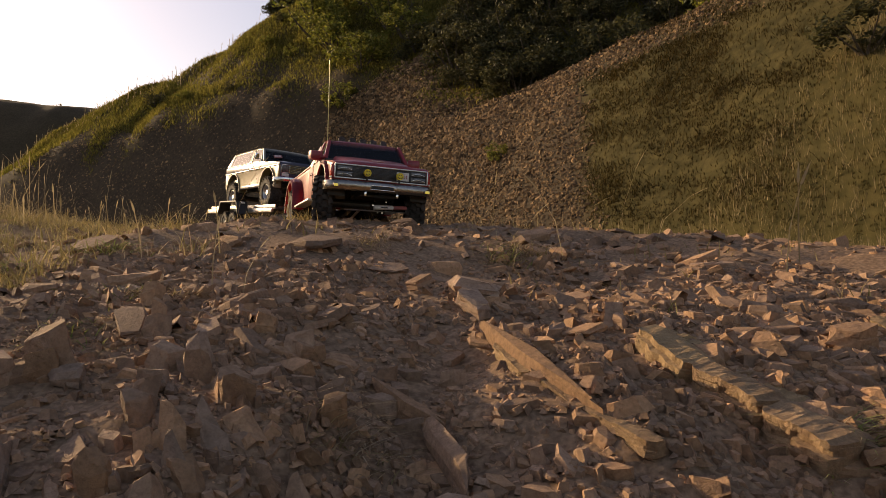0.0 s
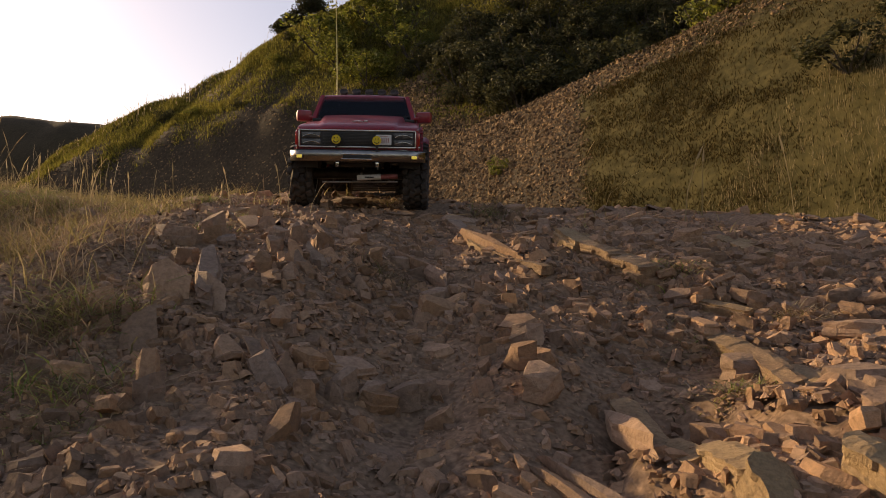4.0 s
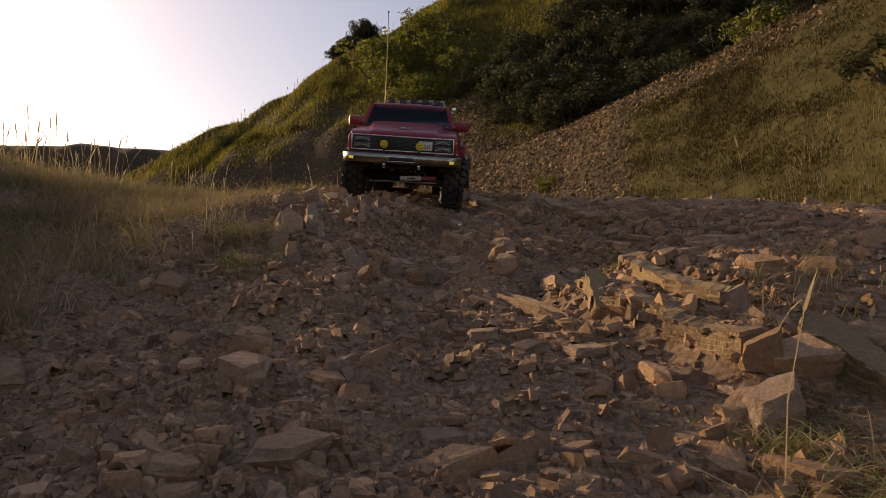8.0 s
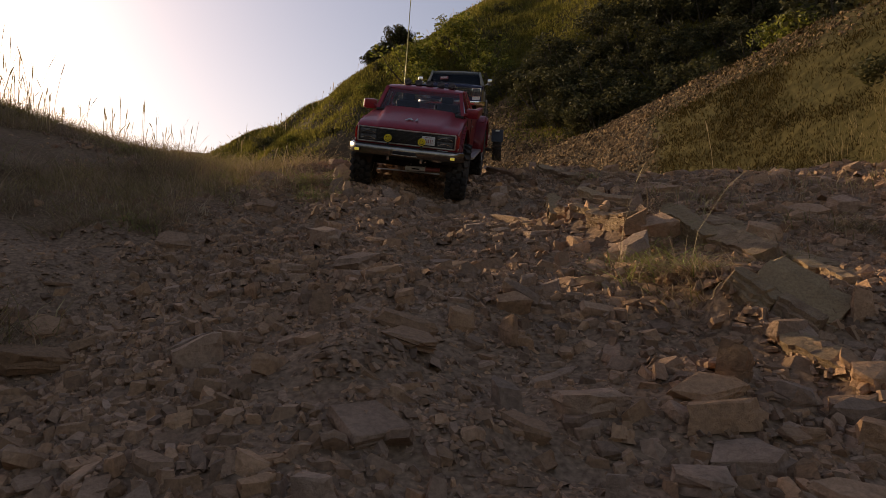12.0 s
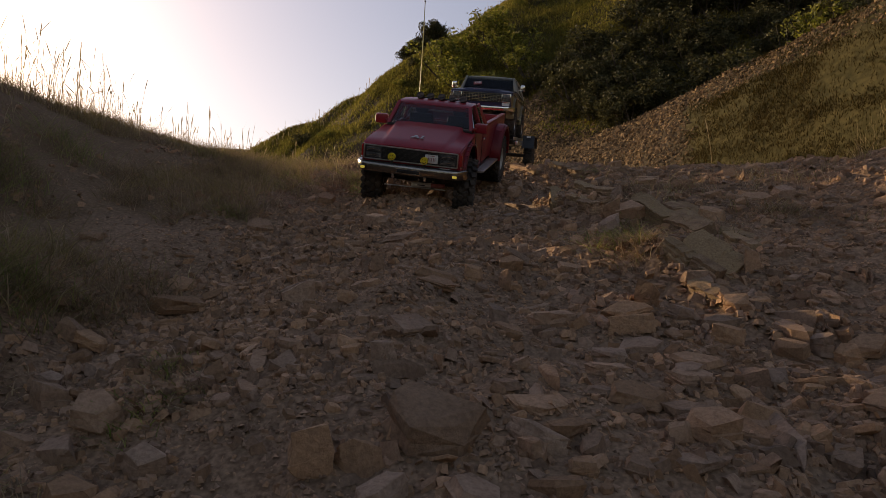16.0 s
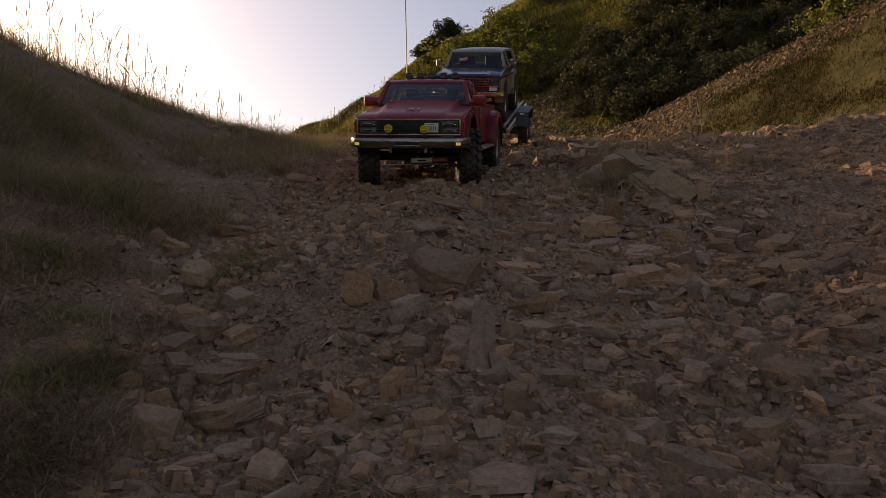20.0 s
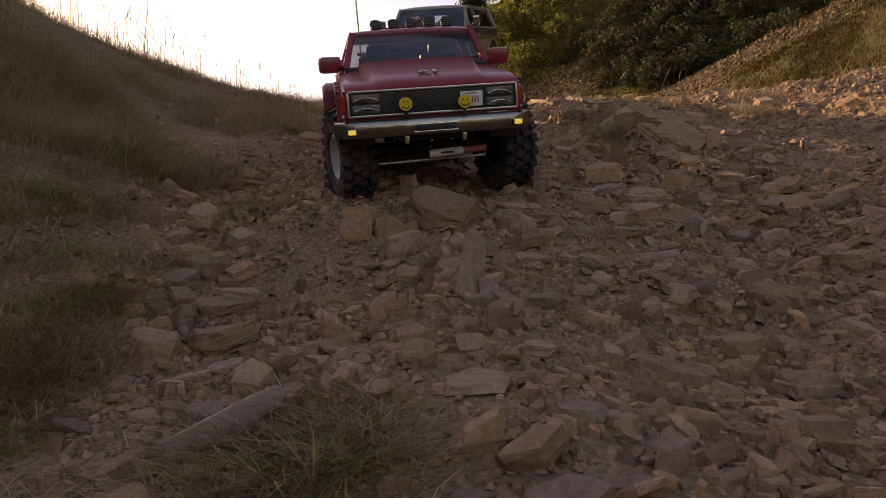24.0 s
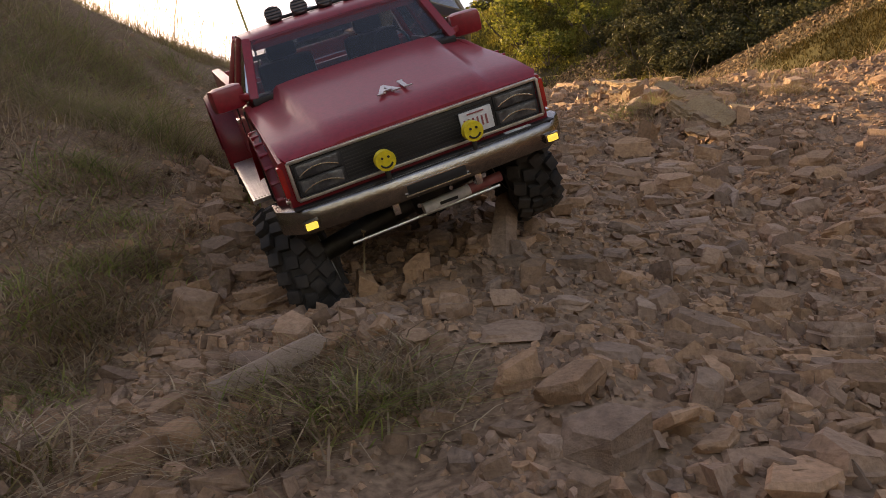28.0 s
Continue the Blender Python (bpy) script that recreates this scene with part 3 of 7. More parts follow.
def box(bm, c, s, bevel=0.0, m=None):
    g = bmesh.ops.create_cube(bm, size=1, matrix=(m or Matrix()) @ Matrix.Translation(c) @ Matrix.Diagonal((*s, 1)))
    if bevel:
        es = list({e for v in g["verts"] for e in v.link_edges})
        bmesh.ops.bevel(bm, geom=es, offset=bevel, segments=2, affect="EDGES", profile=0.6)
    return bm


def cyl(bm, a, b, r, n=14, r2=None):
    a, b = Vector(a), Vector(b)
    q = (b - a).to_track_quat("Z", "Y").to_matrix().to_4x4()
    bmesh.ops.create_cone(bm, cap_ends=True, segments=n, radius1=r, radius2=r if r2 is None else r2, depth=(b - a).length, matrix=Matrix.Translation((a + b) / 2) @ q)
    return bm


def beam(bm, a, b, w, h, up=(0, 0, 1)):
    a, b = Vector(a), Vector(b)
    z = (b - a).normalized()
    x = Vector(up).cross(z)
    x = x.normalized() if x.length > 1e-4 else Vector((1, 0, 0))
    y = z.cross(x)
    m = Matrix((x, y, z)).transposed().to_4x4()
    m.translation = (a + b) / 2
    box(bm, (0, 0, 0), (w, h, (b - a).length), min(w, h) * 0.25, m)
    return bm


def plate(bm, pts, x0, x1, bevel=0.0):
    """A flat outline in the y-z plane, made solid from x0 to x1."""
    lo, hi = [bm.verts.new((x0, y, z)) for y, z in pts], [bm.verts.new((x1, y, z)) for y, z in pts]
    n = len(pts)
    fs = [bm.faces.new(lo[::-1]), bm.faces.new(hi)] + [bm.faces.new((lo[i], lo[(i + 1) % n], hi[(i + 1) % n], hi[i])) for i in range(n)]
    if bevel:
        bmesh.ops.recalc_face_normals(bm, faces=fs)
        bmesh.ops.bevel(bm, geom=list(fs[1].edges), offset=bevel, segments=2, affect="EDGES", profile=0.6)
    return bm


def loft(bm, rings, closed=True, caps=True):
    """A skin over rings of equal count."""
    vs = [[bm.verts.new(p) for p in r] for r in rings]
    n = len(rings[0])
    for a, b in zip(vs, vs[1:]):
        for i in range(n if closed else n - 1):
            j = (i + 1) % n
            bm.faces.new((a[i], a[j], b[j], b[i]))
    if caps and closed:
        bm.faces.new(vs[0][::-1])
        bm.faces.new(vs[-1])
    return bm


def lathe(bm, prof, n=32):
    """A profile of (x, r) turned about the x axis."""
    rings = [[(x, r * math.cos(2 * math.pi * i / n), r * math.sin(2 * math.pi * i / n)) for i in range(n)] for x, r in prof]
    vs = [[bm.verts.new(p) for p in r] for r in rings]
    for a, b in zip(vs, vs[1:]):
        for i in range(n):
            j = (i + 1) % n
            bm.faces.new((a[i], a[j], b[j], b[i]))
    return bm


def sheet(bm, corners, thick=0.0015):
    """A thin pane through four corners."""
    c = [Vector(p) for p in corners]
    nrm = (c[1] - c[0]).cross(c[2] - c[0]).normalized() * thick
    a, b = [bm.verts.new(p) for p in c], [bm.verts.new(p + nrm) for p in c]
    bm.faces.new(a[::-1]), bm.faces.new(b)
    for i in range(len(c)):
        j = (i + 1) % len(c)
        bm.faces.new((a[i], a[j], b[j], b[i]))
    return bm


SIZE, TOW = 0.92, 0.82


def shrink(root, size):
    """Brings a vehicle drawn at its kit's nominal size to its true size."""
    done = set()
    for ob in root.children_recursive:
        if ob.data.name not in done:
            ob.data.transform(Matrix.Scale(size, 4))
            done.add(ob.data.name)
        ob.matrix_basis.translation = ob.matrix_basis.translation * size
    return root


def empty(name, label, category, group=""):
    return tagged(new(name), label, category, group)


# ---- wheels ----
def wheel(parent, r, w, side, at, rim_mat, knobs=22):
    """A crawler wheel about the x axis: hub, tyre with lugs, dished rim with holes and nuts."""
    hub = part("wheel", cyl(bmesh.new(), (-w * 0.3, 0, 0), (w * 0.3, 0, 0), r * 0.16, 14), STEEL, parent, at=Matrix.Translation(at))
    bm = bmesh.new()
    h = w / 2
    lathe(bm, [(-h * 0.72, r * 0.46), (-h * 0.95, r * 0.55), (-h, r * 0.72), (-h * 0.92, r * 0.86), (-h * 0.72, r * 0.91), (0, r * 0.93), (h * 0.72, r * 0.91), (h * 0.92, r * 0.86), (h, r * 0.72), (h * 0.95, r * 0.55), (h * 0.72, r * 0.46), (-h * 0.72, r * 0.46)], 40)
    part("tyre", bm, RUBBER, hub, "black knobbly rubber tyre with dust", sharp=30)
    bm = bmesh.new()
    for k in range(knobs):
        for row, (x, wid, off) in enumerate(((-h * 0.76, w * 0.24, 0.0), (h * 0.76, w * 0.24, 0.5), (-h * 0.24, w * 0.24, 0.5), (h * 0.24, w * 0.24, 0.0))):
            a = 2 * math.pi * (k + off) / knobs
            m = pose(0, 0, 0, math.degrees(a)) @ pose(x, 0, r * 0.945, 0, (-22 if x < 0 else 22) if abs(x) > h * 0.5 else 0, 16 if row % 2 else -16)
            box(bm, (0, 0, 0), (wid, r * 0.165, r * 0.10), r * 0.014, m)
        a = 2 * math.pi * (k + 0.25) / knobs
        for sx in (-1, 1):
            box(bm, (0, 0, 0), (w * 0.04, r * 0.09, r * 0.17), 0, pose(0, 0, 0, math.degrees(a)) @ pose(sx * h * 0.975, 0, r * 0.80))
    tread = part("tread", bm, RUBBER, hub, sharp=30)
    tagged(tread, kind="stuff")
    bm = bmesh.new()
    o = side * h
    lathe(bm, [(-o * 0.8, r * 0.47), (o * 0.8, r * 0.47), (o * 0.84, r * 0.445), (o * 0.7, r * 0.40), (o * 0.3, r * 0.36), (o * 0.22, r * 0.30), (o * 0.34, r * 0.17), (o * 0.62, r * 0.15), (o * 0.64, r * 0.001)], 32)
    part("rim", bm, rim_mat, hub, "pale steel rim with round holes")
    bm = bmesh.new()
    for k in range(8):
        a = 2 * math.pi * k / 8
        cyl(bm, (o * 0.22, r * 0.27 * math.cos(a), r * 0.27 * math.sin(a)), (o * 0.32, r * 0.27 * math.cos(a), r * 0.27 * math.sin(a)), r * 0.05, 10)
    part("rim_hole", bm, BLACK, hub)
    bm = bmesh.new()
    for k in range(6):
        a = 2 * math.pi * (k + 0.5) / 6
        cyl(bm, (o * 0.3, r * 0.19 * math.cos(a), r * 0.19 * math.sin(a)), (o * 0.42, r * 0.19 * math.cos(a), r * 0.19 * math.sin(a)), r * 0.026, 6)
    part("wheel_nut", bm, CHROME, hub)
    return hub


def arc(yc, zc, r, a0, a1, n):
    return [(yc + r * math.cos(radians(a0 + (a1 - a0) * i / n)), zc + r * math.sin(radians(a0 + (a1 - a0) * i / n))) for i in range(n + 1)]


def ring_arch(bm, yc, zc, ro, ri, x0, x1, a0=-8, a1=188, n=18):
    plate(bm, arc(yc, zc, ro, a0, a1, n) + arc(yc, zc, ri, a1, a0, n), x0, x1, 0.003)
    return bm


def hood_skin(bm, stations, n=64, ramp=0.14):
    """Crowned hood: stations of (y, half width, edge z, crown)."""
    rings = []
    for y, hw, z, cr in stations:
        top = []
        for i in range(n + 1):
            u = -1 + 2 * i / n
            edge = 0.60 + 0.16 * (y - stations[0][0]) / (stations[-1][0] - stations[0][0])
            step = min(max((abs(u) - edge + ramp / 2) / ramp, 0), 1)
            rise = 0.55 * cr * (1 - abs(u) ** 3.5) + 0.9 * cr * (1 - step * step * (3 - 2 * step))
            top.append((u * hw, y, z + rise))
        rings.append(top + [(hw * 0.97, y, z - 0.012), (-hw * 0.97, y, z - 0.012)])
    return loft(bm, rings)


# ---- the red pickup ----
def letters(text, size, depth, m, parent, material, name, label):
    cu = bpy.data.curves.new(name, "FONT")
    cu.body, cu.size, cu.extrude, cu.align_x = text, size, depth, "CENTER"
    cu.offset, cu.space_character = size * 0.025, 0.92
    tmp = bpy.data.objects.new(name, cu)
    me = bpy.data.meshes.new_from_object(tmp)
    bpy.data.objects.remove(tmp)
    me.materials.clear()
    me.materials.append(material)
    ob = new(name, me)
    ob.parent, ob.matrix_basis = parent, m
    return tagged(ob, label)


def face_disc(parent, x, y, z):
    disc = part("lamp_cover", cyl(bmesh.new(), (x, y + 0.006, z), (x, y, z), 0.0066, 32), YELLOW, parent, "round yellow lamp cover with a smiling face")
    bm = bmesh.new()
    for sx in (-1, 1):
        cyl(bm, (x + sx * 0.0021, y + 0.001, z + 0.0022), (x + sx * 0.0021, y - 0.0008, z + 0.0022), 0.0008, 10)
    part("eye", bm, BLACK, disc)
    bm = bmesh.new()
    for i in range(10):
        a, b = (radians(205 + 130 * k / 10) for k in (i, i + 1))
        beam(bm, (x + 0.0042 * math.cos(a), y - 0.0004, z + 0.0042 * math.sin(a)), (x + 0.0042 * math.cos(b), y - 0.0004, z + 0.0042 * math.sin(b)), 0.0011, 0.0012, (0, 1, 0))
    part("mouth", bm, BLACK, disc)
    part("stalk", cyl(bmesh.new(), (x, y + 0.005, z - 0.013), (x, y + 0.005, z - 0.004), 0.0018, 8), STEEL, disc)


def build_truck():
    t = empty("pickup_truck", "red toy pickup with chrome bumper and wide rear fenders", "toy truck")
    hw, wb, R, W = 0.093, 0.33, 0.054, 0.037
    # sides with wheel openings
    for s in (-1, 1):
        top = [(-0.079, 0.1195), (-0.03, 0.129), (0.044, 0.141), (0.185, 0.1425)]
        bot = [(0.185, 0.071), (0.066, 0.069)] + arc(0.0, 0.071, 0.058, 0, 180, 16) + [(-0.070, 0.074), (-0.079, 0.088)]
        bm = plate(bmesh.new(), top + bot, s * (hw - 0.006), s * hw, 0.004)
        part("fender_and_door", bm, RED, t, "red front fender and cab side")
        top = [(0.190, 0.1425), (0.437, 0.144)]
        bot = [(0.437, 0.076)] + arc(wb, 0.071, 0.060, 0, 180, 16) + [(0.190, 0.071)]
        part("bed_side", plate(bmesh.new(), top + bot, s * (hw - 0.008), s * (hw - 0.002), 0.003), RED, t)
        # wide rear fender over the twin wheels
        bm = bmesh.new()
        rings = []
        for x, k in ((hw - 0.004, 1.0), (hw + 0.008, 1.0), (hw + 0.016, 0.985), (hw + 0.0205, 0.94), (hw + 0.020, 0.85)):
            rings.append([(s * x, y, z) for y, z in arc(wb, 0.064, 0.070 * k, -4, 184, 22)])
        loft(bm, rings, closed=False)
        bmesh.ops.solidify(bm, geom=bm.faces[:], thickness=0.002)
        part("rear_fender", bm, RED, t, "bulging red fender over twin wheels")
        bm = bmesh.new()
        for k in range(5):
            ring_arch(bm, wb, 0.064, 0.0708, 0.067, s * (hw + 0.003 + 0.0028 * k), s * (hw + 0.0044 + 0.0028 * k), 92, 124, 6)
        part("fender_rib", bm, RED, t)
        bm = bmesh.new()
        for k in range(7):
            a = 158 - 11 * k
            y, z = 0.0603 * math.cos(radians(a)), 0.069 + 0.0603 * math.sin(radians(a))
            beam(bm, (s * (hw - 0.002), y, z), (s * (hw + 0.0058), y, z), 0.0034, 0.0024, (0, -math.sin(radians(a)), math.cos(radians(a))))
        flare = bmesh.new()
        rings = []
        for x, k in ((hw - 0.003, 0.985), (hw + 0.003, 0.98), (hw + 0.006, 0.95), (hw + 0.0065, 0.90)):
            rings.append([(s * x, y, z) for y, z in arc(0.0, 0.069, 0.0625 * k, 14, 168, 20)])
        loft(flare, rings, closed=False)
        bmesh.ops.solidify(flare, geom=flare.faces[:], thickness=0.002)
        arch = part("fender_flare", flare, RED, t, "ribbed red wheel-arch flare")
        part("flare_rib", bm, RED, arch)
        part("arch_lining", ring_arch(bmesh.new(), 0.0, 0.071, 0.060, 0.056, s * (hw - 0.03), s * (hw + 0.0025)), BLACK, t)
        # running board of ribbed metal
        board = part("running_board", plate(bmesh.new(), [(0.072, 0.066), (0.255, 0.066), (0.255, 0.0625), (0.072, 0.0625)], s * (hw - 0.006), s * (hw + 0.017), 0.001), ALU, t, "ribbed silver running board")
        bm = bmesh.new()
        for k in range(6):
            box(bm, (s * (hw + 0.0005 + 0.0027 * k), 0.163, 0.0664), (0.0012, 0.175, 0.0008))
        part("tread_rib", bm, ALU, board)
        part("door_handle", box(bmesh.new(), (s * (hw + 0.002), 0.135, 0.122), (0.004, 0.016, 0.004), 0.001), CHROME, t, "chrome door handle")
        part("door_lock", cyl(bmesh.new(), (s * hw, 0.052, 0.116), (s * (hw + 0.003), 0.052, 0.116), 0.004, 12), CHROME, t)
        for y in (0.048, 0.128):
            part("door_seam", box(bmesh.new(), (s * (hw + 0.0003), y, 0.106), (0.0012, 0.0012, 0.066)), BLACK, t)
        # mirrors
        arm = bmesh.new()
        beam(arm, (s * 0.084, 0.052, 0.148), (s * 0.094, 0.058, 0.150), 0.006, 0.005)
        mirror = part("mirror_arm", arm, RED, t)
        head = bmesh.new()
        box(head, (0, 0, 0), (0.026, 0.016, 0.019), 0.005, pose(s * 0.101, 0.060, 0.151, 0, 0, s * -12))
        part("mirror_housing", head, RED, mirror, "red door mirror")
        part("mirror_glass", box(bmesh.new(), (0, 0, 0), (0.021, 0.001, 0.015), 0, pose(s * 0.0995, 0.0685, 0.151, 0, 0, s * -12)), CHROME, mirror)
        # side marker and cab side glass
        part("side_marker", box(bmesh.new(), (s * (hw - 0.0015), -0.0735, 0.106), (0.006, 0.010, 0.021), 0.002), REDLENS, t, "red corner marker lamp")
        trim = part("marker_trim", box(bmesh.new(), (s * (hw - 0.0015), -0.070, 0.0935), (0.007, 0.016, 0.002), 0.0005), CHROME, t)
        for (a, b, c, d) in (((0.056, 0.144), (0.082, 0.183), (0.117, 0.184), (0.117, 0.144)), ((0.124, 0.144), (0.124, 0.184), (0.158, 0.182), (0.163, 0.144))):
            f = lambda p: (s * (0.088 - (p[1] - 0.142) * 0.36), p[0], p[1])
            part("side_window", sheet(bmesh.new(), [f(a), f(b), f(c), f(d)]), WINDOW, t, "dark tinted side window").visible_shadow = False
            bm = bmesh.new()
            for p, q in ((a, b), (b, c), (c, d), (d, a)):
                beam(bm, f(p), f(q), 0.002, 0.0026, (1, 0, 0))
            part("window_trim", bm, CHROME, t)
    # hood, cowl, front
    part("hood", hood_skin(bmesh.new(), [(-0.0805, 0.088, 0.1195, 0.001), (-0.077, 0.0905, 0.1228, 0.0016), (-0.05, 0.091, 0.128, 0.0026), (-0.02, 0.091, 0.132, 0.0042), (0.01, 0.0905, 0.1355, 0.0065), (0.03, 0.0895, 0.138, 0.0078), (0.045, 0.089, 0.140, 0.0085)], ramp=0.045), RED, t, "glossy red hood")
    badge = letters("A1", 0.0225, 0.0004, pose(0.002, -0.048, 0.1346, 9.6, 0, 0), t, ALU, "hood_badge", "silver letters on the hood")
    bm = bmesh.new()
    for x, y, w in ((-0.0108, 0.0004, 0.0062), (-0.0002, 0.0004, 0.0062), (0.0085, 0.0004, 0.0062), (0.0076, 0.0152, 0.0045)):
        box(bm, (x, y, 0), (w, 0.0012, 0.0008))
    part("serif", bm, ALU, badge)
    bm = bmesh.new()
    for k in range(9):
        box(bm, (-0.058 + 0.0025 * k, 0.040, 0.1465), (0.0014, 0.006, 0.0008))
    part("cowl_vent", bm, BLACK, t)
    part("cowl", box(bmesh.new(), (0, 0.05, 0.1435), (0.17, 0.014, 0.006), 0.002), BLACK, t)
    for x in (-0.045, 0.028):
        bm = bmesh.new()
        beam(bm, (x, 0.048, 0.1475), (x + 0.05, 0.052, 0.152), 0.0012, 0.0015)
        part("wiper", bm, BLACK, t)
    part("front_panel", box(bmesh.new(), (0, -0.0755, 0.104), (0.178, 0.007, 0.034), 0.002), RED, t)
    gr = part("grille", box(bmesh.new(), (0, -0.0795, 0.1055), (0.172, 0.004, 0.0225), 0.001), BLACK, t, "black mesh grille")
    bm = bmesh.new()
    for k in range(9):
        box(bm, (0, -0.0818, 0.0965 + 0.0022 * k), (0.105, 0.0008, 0.0007))
    part("grille_bar", bm, STEEL, gr)
    bm = bmesh.new()
    for a, b in (((-0.0875, 0.118), (0.0875, 0.118)), ((0.0875, 0.118), (0.0875, 0.0932)), ((0.0875, 0.0932), (-0.0875, 0.0932)), ((-0.0875, 0.0932), (-0.0875, 0.118))):
        beam(bm, (a[0], -0.082, a[1]), (b[0], -0.082, b[1]), 0.0022, 0.003, (0, 1, 0))
    part("grille_frame", bm, ALU, t, "chrome grille surround")
    for s in (-1, 1):
        for k in (0, 1):
            z = 0.1108 - 0.0105 * k
            lamp = part("headlamp", box(bmesh.new(), (s * 0.0695, -0.0815, z), (0.028, 0.003, 0.0085), 0.001), LENS, t, "clear rectangular headlamp")
            bm = bmesh.new()
            for i in range(8):
                u = -0.013 + 0.026 * i / 8
                v = u + 0.026 / 8
                beam(bm, (s * 0.0695 + u, -0.0832, z - 0.0026 + 0.0036 * (1 - (u / 0.013) ** 2)), (s * 0.0695 + v, -0.0832, z - 0.0026 + 0.0036 * (1 - (v / 0.013) ** 2)), 0.0008, 0.001, (0, 1, 0))
            part("reflector", bm, CHROME, lamp)
            part("lamp_bezel", box(bmesh.new(), (s * 0.0695, -0.0809, z), (0.031, 0.003, 0.0102), 0.0008), BLACK, t)
    # number plate: a board with plain bars
    pl = part("number_plate", box(bmesh.new(), (0.0395, -0.0835, 0.1045), (0.0235, 0.0012, 0.0155), 0.0008), PAPER, t, "white number plate with a row of red marks")
    bm = bmesh.new()
    for k in range(6):
        box(bm, (0.0309 + 0.0031 * k, -0.0843, 0.1038), (0.0012, 0.0005, 0.0066))
    box(bm, (0.0395, -0.0843, 0.1102), (0.012, 0.0005, 0.0008))
    part("plate_mark", bm, INK, pl)
    # bumper: a wrapped chrome bar with a slot
    bm = bmesh.new()
    rings = []
    for x in np.linspace(-0.103, 0.103, 27):
        u = abs(x) / 0.103
        y = -0.0905 + 0.006 * u ** 2 + 0.016 * max(0, u - 0.86) / 0.14
        d = 0.0125 if u < 0.97 else 0.02
        rings.append([(x, y, 0.0715), (x, y - 0.0015, 0.0735), (x, y - 0.0025, 0.0795), (x, y - 0.0022, 0.0868), (x, y - 0.0008, 0.0880), (x, y + d, 0.0884), (x, y + d, 0.071)])
    loft(bm, rings)
    bump = part("front_bumper", bm, BUMPER, t, "scuffed chrome front bumper", sharp=50)
    part("bumper_slot", box(bmesh.new(), (0, -0.0925, 0.0785), (0.042, 0.002, 0.0062), 0.001), BLACK, bump)
    bm = bmesh.new()
    for z in (0.0748, 0.0822):
        box(bm, (0, -0.0932, z), (0.046, 0.0016, 0.0012), 0.0004)
    part("slot_rim", bm, CHROME, bump)
    part("bumper_pad", box(bmesh.new(), (0.0, -0.0800, 0.0886), (0.185, 0.013, 0.0012), 0.0004), BLACK, bump)
    part("tape_strip", box(bmesh.new(), (0.066, -0.0835, 0.0896), (0.019, 0.004, 0.0006)), PAPER, bump, "strip of white tape")
    for s in (-1, 1):
        fog = part("bumper_lamp", box(bmesh.new(), (s * 0.0860, -0.0905, 0.0782), (0.0105, 0.004, 0.0068), 0.001), BUMPER, t, "small yellow bumper lamp, switched on")
        part("lamp_lens", box(bmesh.new(), (s * 0.0860, -0.0928, 0.0782), (0.0078, 0.0012, 0.0046), 0.0008), LAMP, fog)
        part("hook", box(bmesh.new(), (s * 0.03, -0.083, 0.067), (0.005, 0.007, 0.008), 0.001), CHROME, t)
    face_disc(t, -0.0305, -0.1005, 0.1035)
    face_disc(t, 0.030, -0.1005, 0.1025)
    # greenhouse
    post = lambda x, y, z: (x, y, z)
    P = {"fb": (0.083, 0.046, 0.144), "ft": (0.0715, 0.080, 0.186), "mt": (0.0715, 0.120, 0.188), "mb": (0.088, 0.120, 0.143), "rt": (0.0705, 0.163, 0.186), "rb": (0.088, 0.182, 0.143)}
    for s in (-1, 1):
        g = {k: (s * x, y, z) for k, (x, y, z) in P.items()}
        for a, b, w in (("fb", "ft", 0.008), ("mb", "mt", 0.008), ("rb", "rt", 0.014)):
            bm = bmesh.new()
            beam(bm, g[a], g[b], w, 0.007, (1, 0, 0))
            part("roof_pillar", bm, RED, t)
    bm = bmesh.new()
    rings = []
    for y, hw2, z in ((0.0765, 0.070, 0.1845), (0.081, 0.0735, 0.1885), (0.095, 0.0735, 0.1915), (0.13, 0.0735, 0.1925), (0.158, 0.073, 0.1905), (0.168, 0.070, 0.186)):
        rings.append([(hw2 * u, y, z - 0.0025 * abs(u) ** 2.5) for u in np.linspace(-1, 1, 11)] + [(hw2 * 0.97, y, z - 0.0075), (-hw2 * 0.97, y, z - 0.0075)])
    loft(bm, rings)
    roof = part("roof", bm, RED, t, "red cab roof")
    part("windscreen", sheet(bmesh.new(), [(-0.079, 0.0485, 0.1455), (0.079, 0.0485, 0.1455), (0.069, 0.0785, 0.1845), (-0.069, 0.0785, 0.1845)]), WINDOW, t, "dark tinted windscreen").visible_shadow = False
    part("rear_window", sheet(bmesh.new(), [(0.082, 0.181, 0.147), (-0.082, 0.181, 0.147), (-0.068, 0.165, 0.184), (0.068, 0.165, 0.184)]), WINDOW, t).visible_shadow = False
    # inside
    part("cab_floor", box(bmesh.new(), (0, 0.115, 0.088), (0.176, 0.135, 0.03), 0.004), BLACK, t)
    part("dashboard", box(bmesh.new(), (0, 0.062, 0.138), (0.165, 0.026, 0.016), 0.005), BLACK, t)
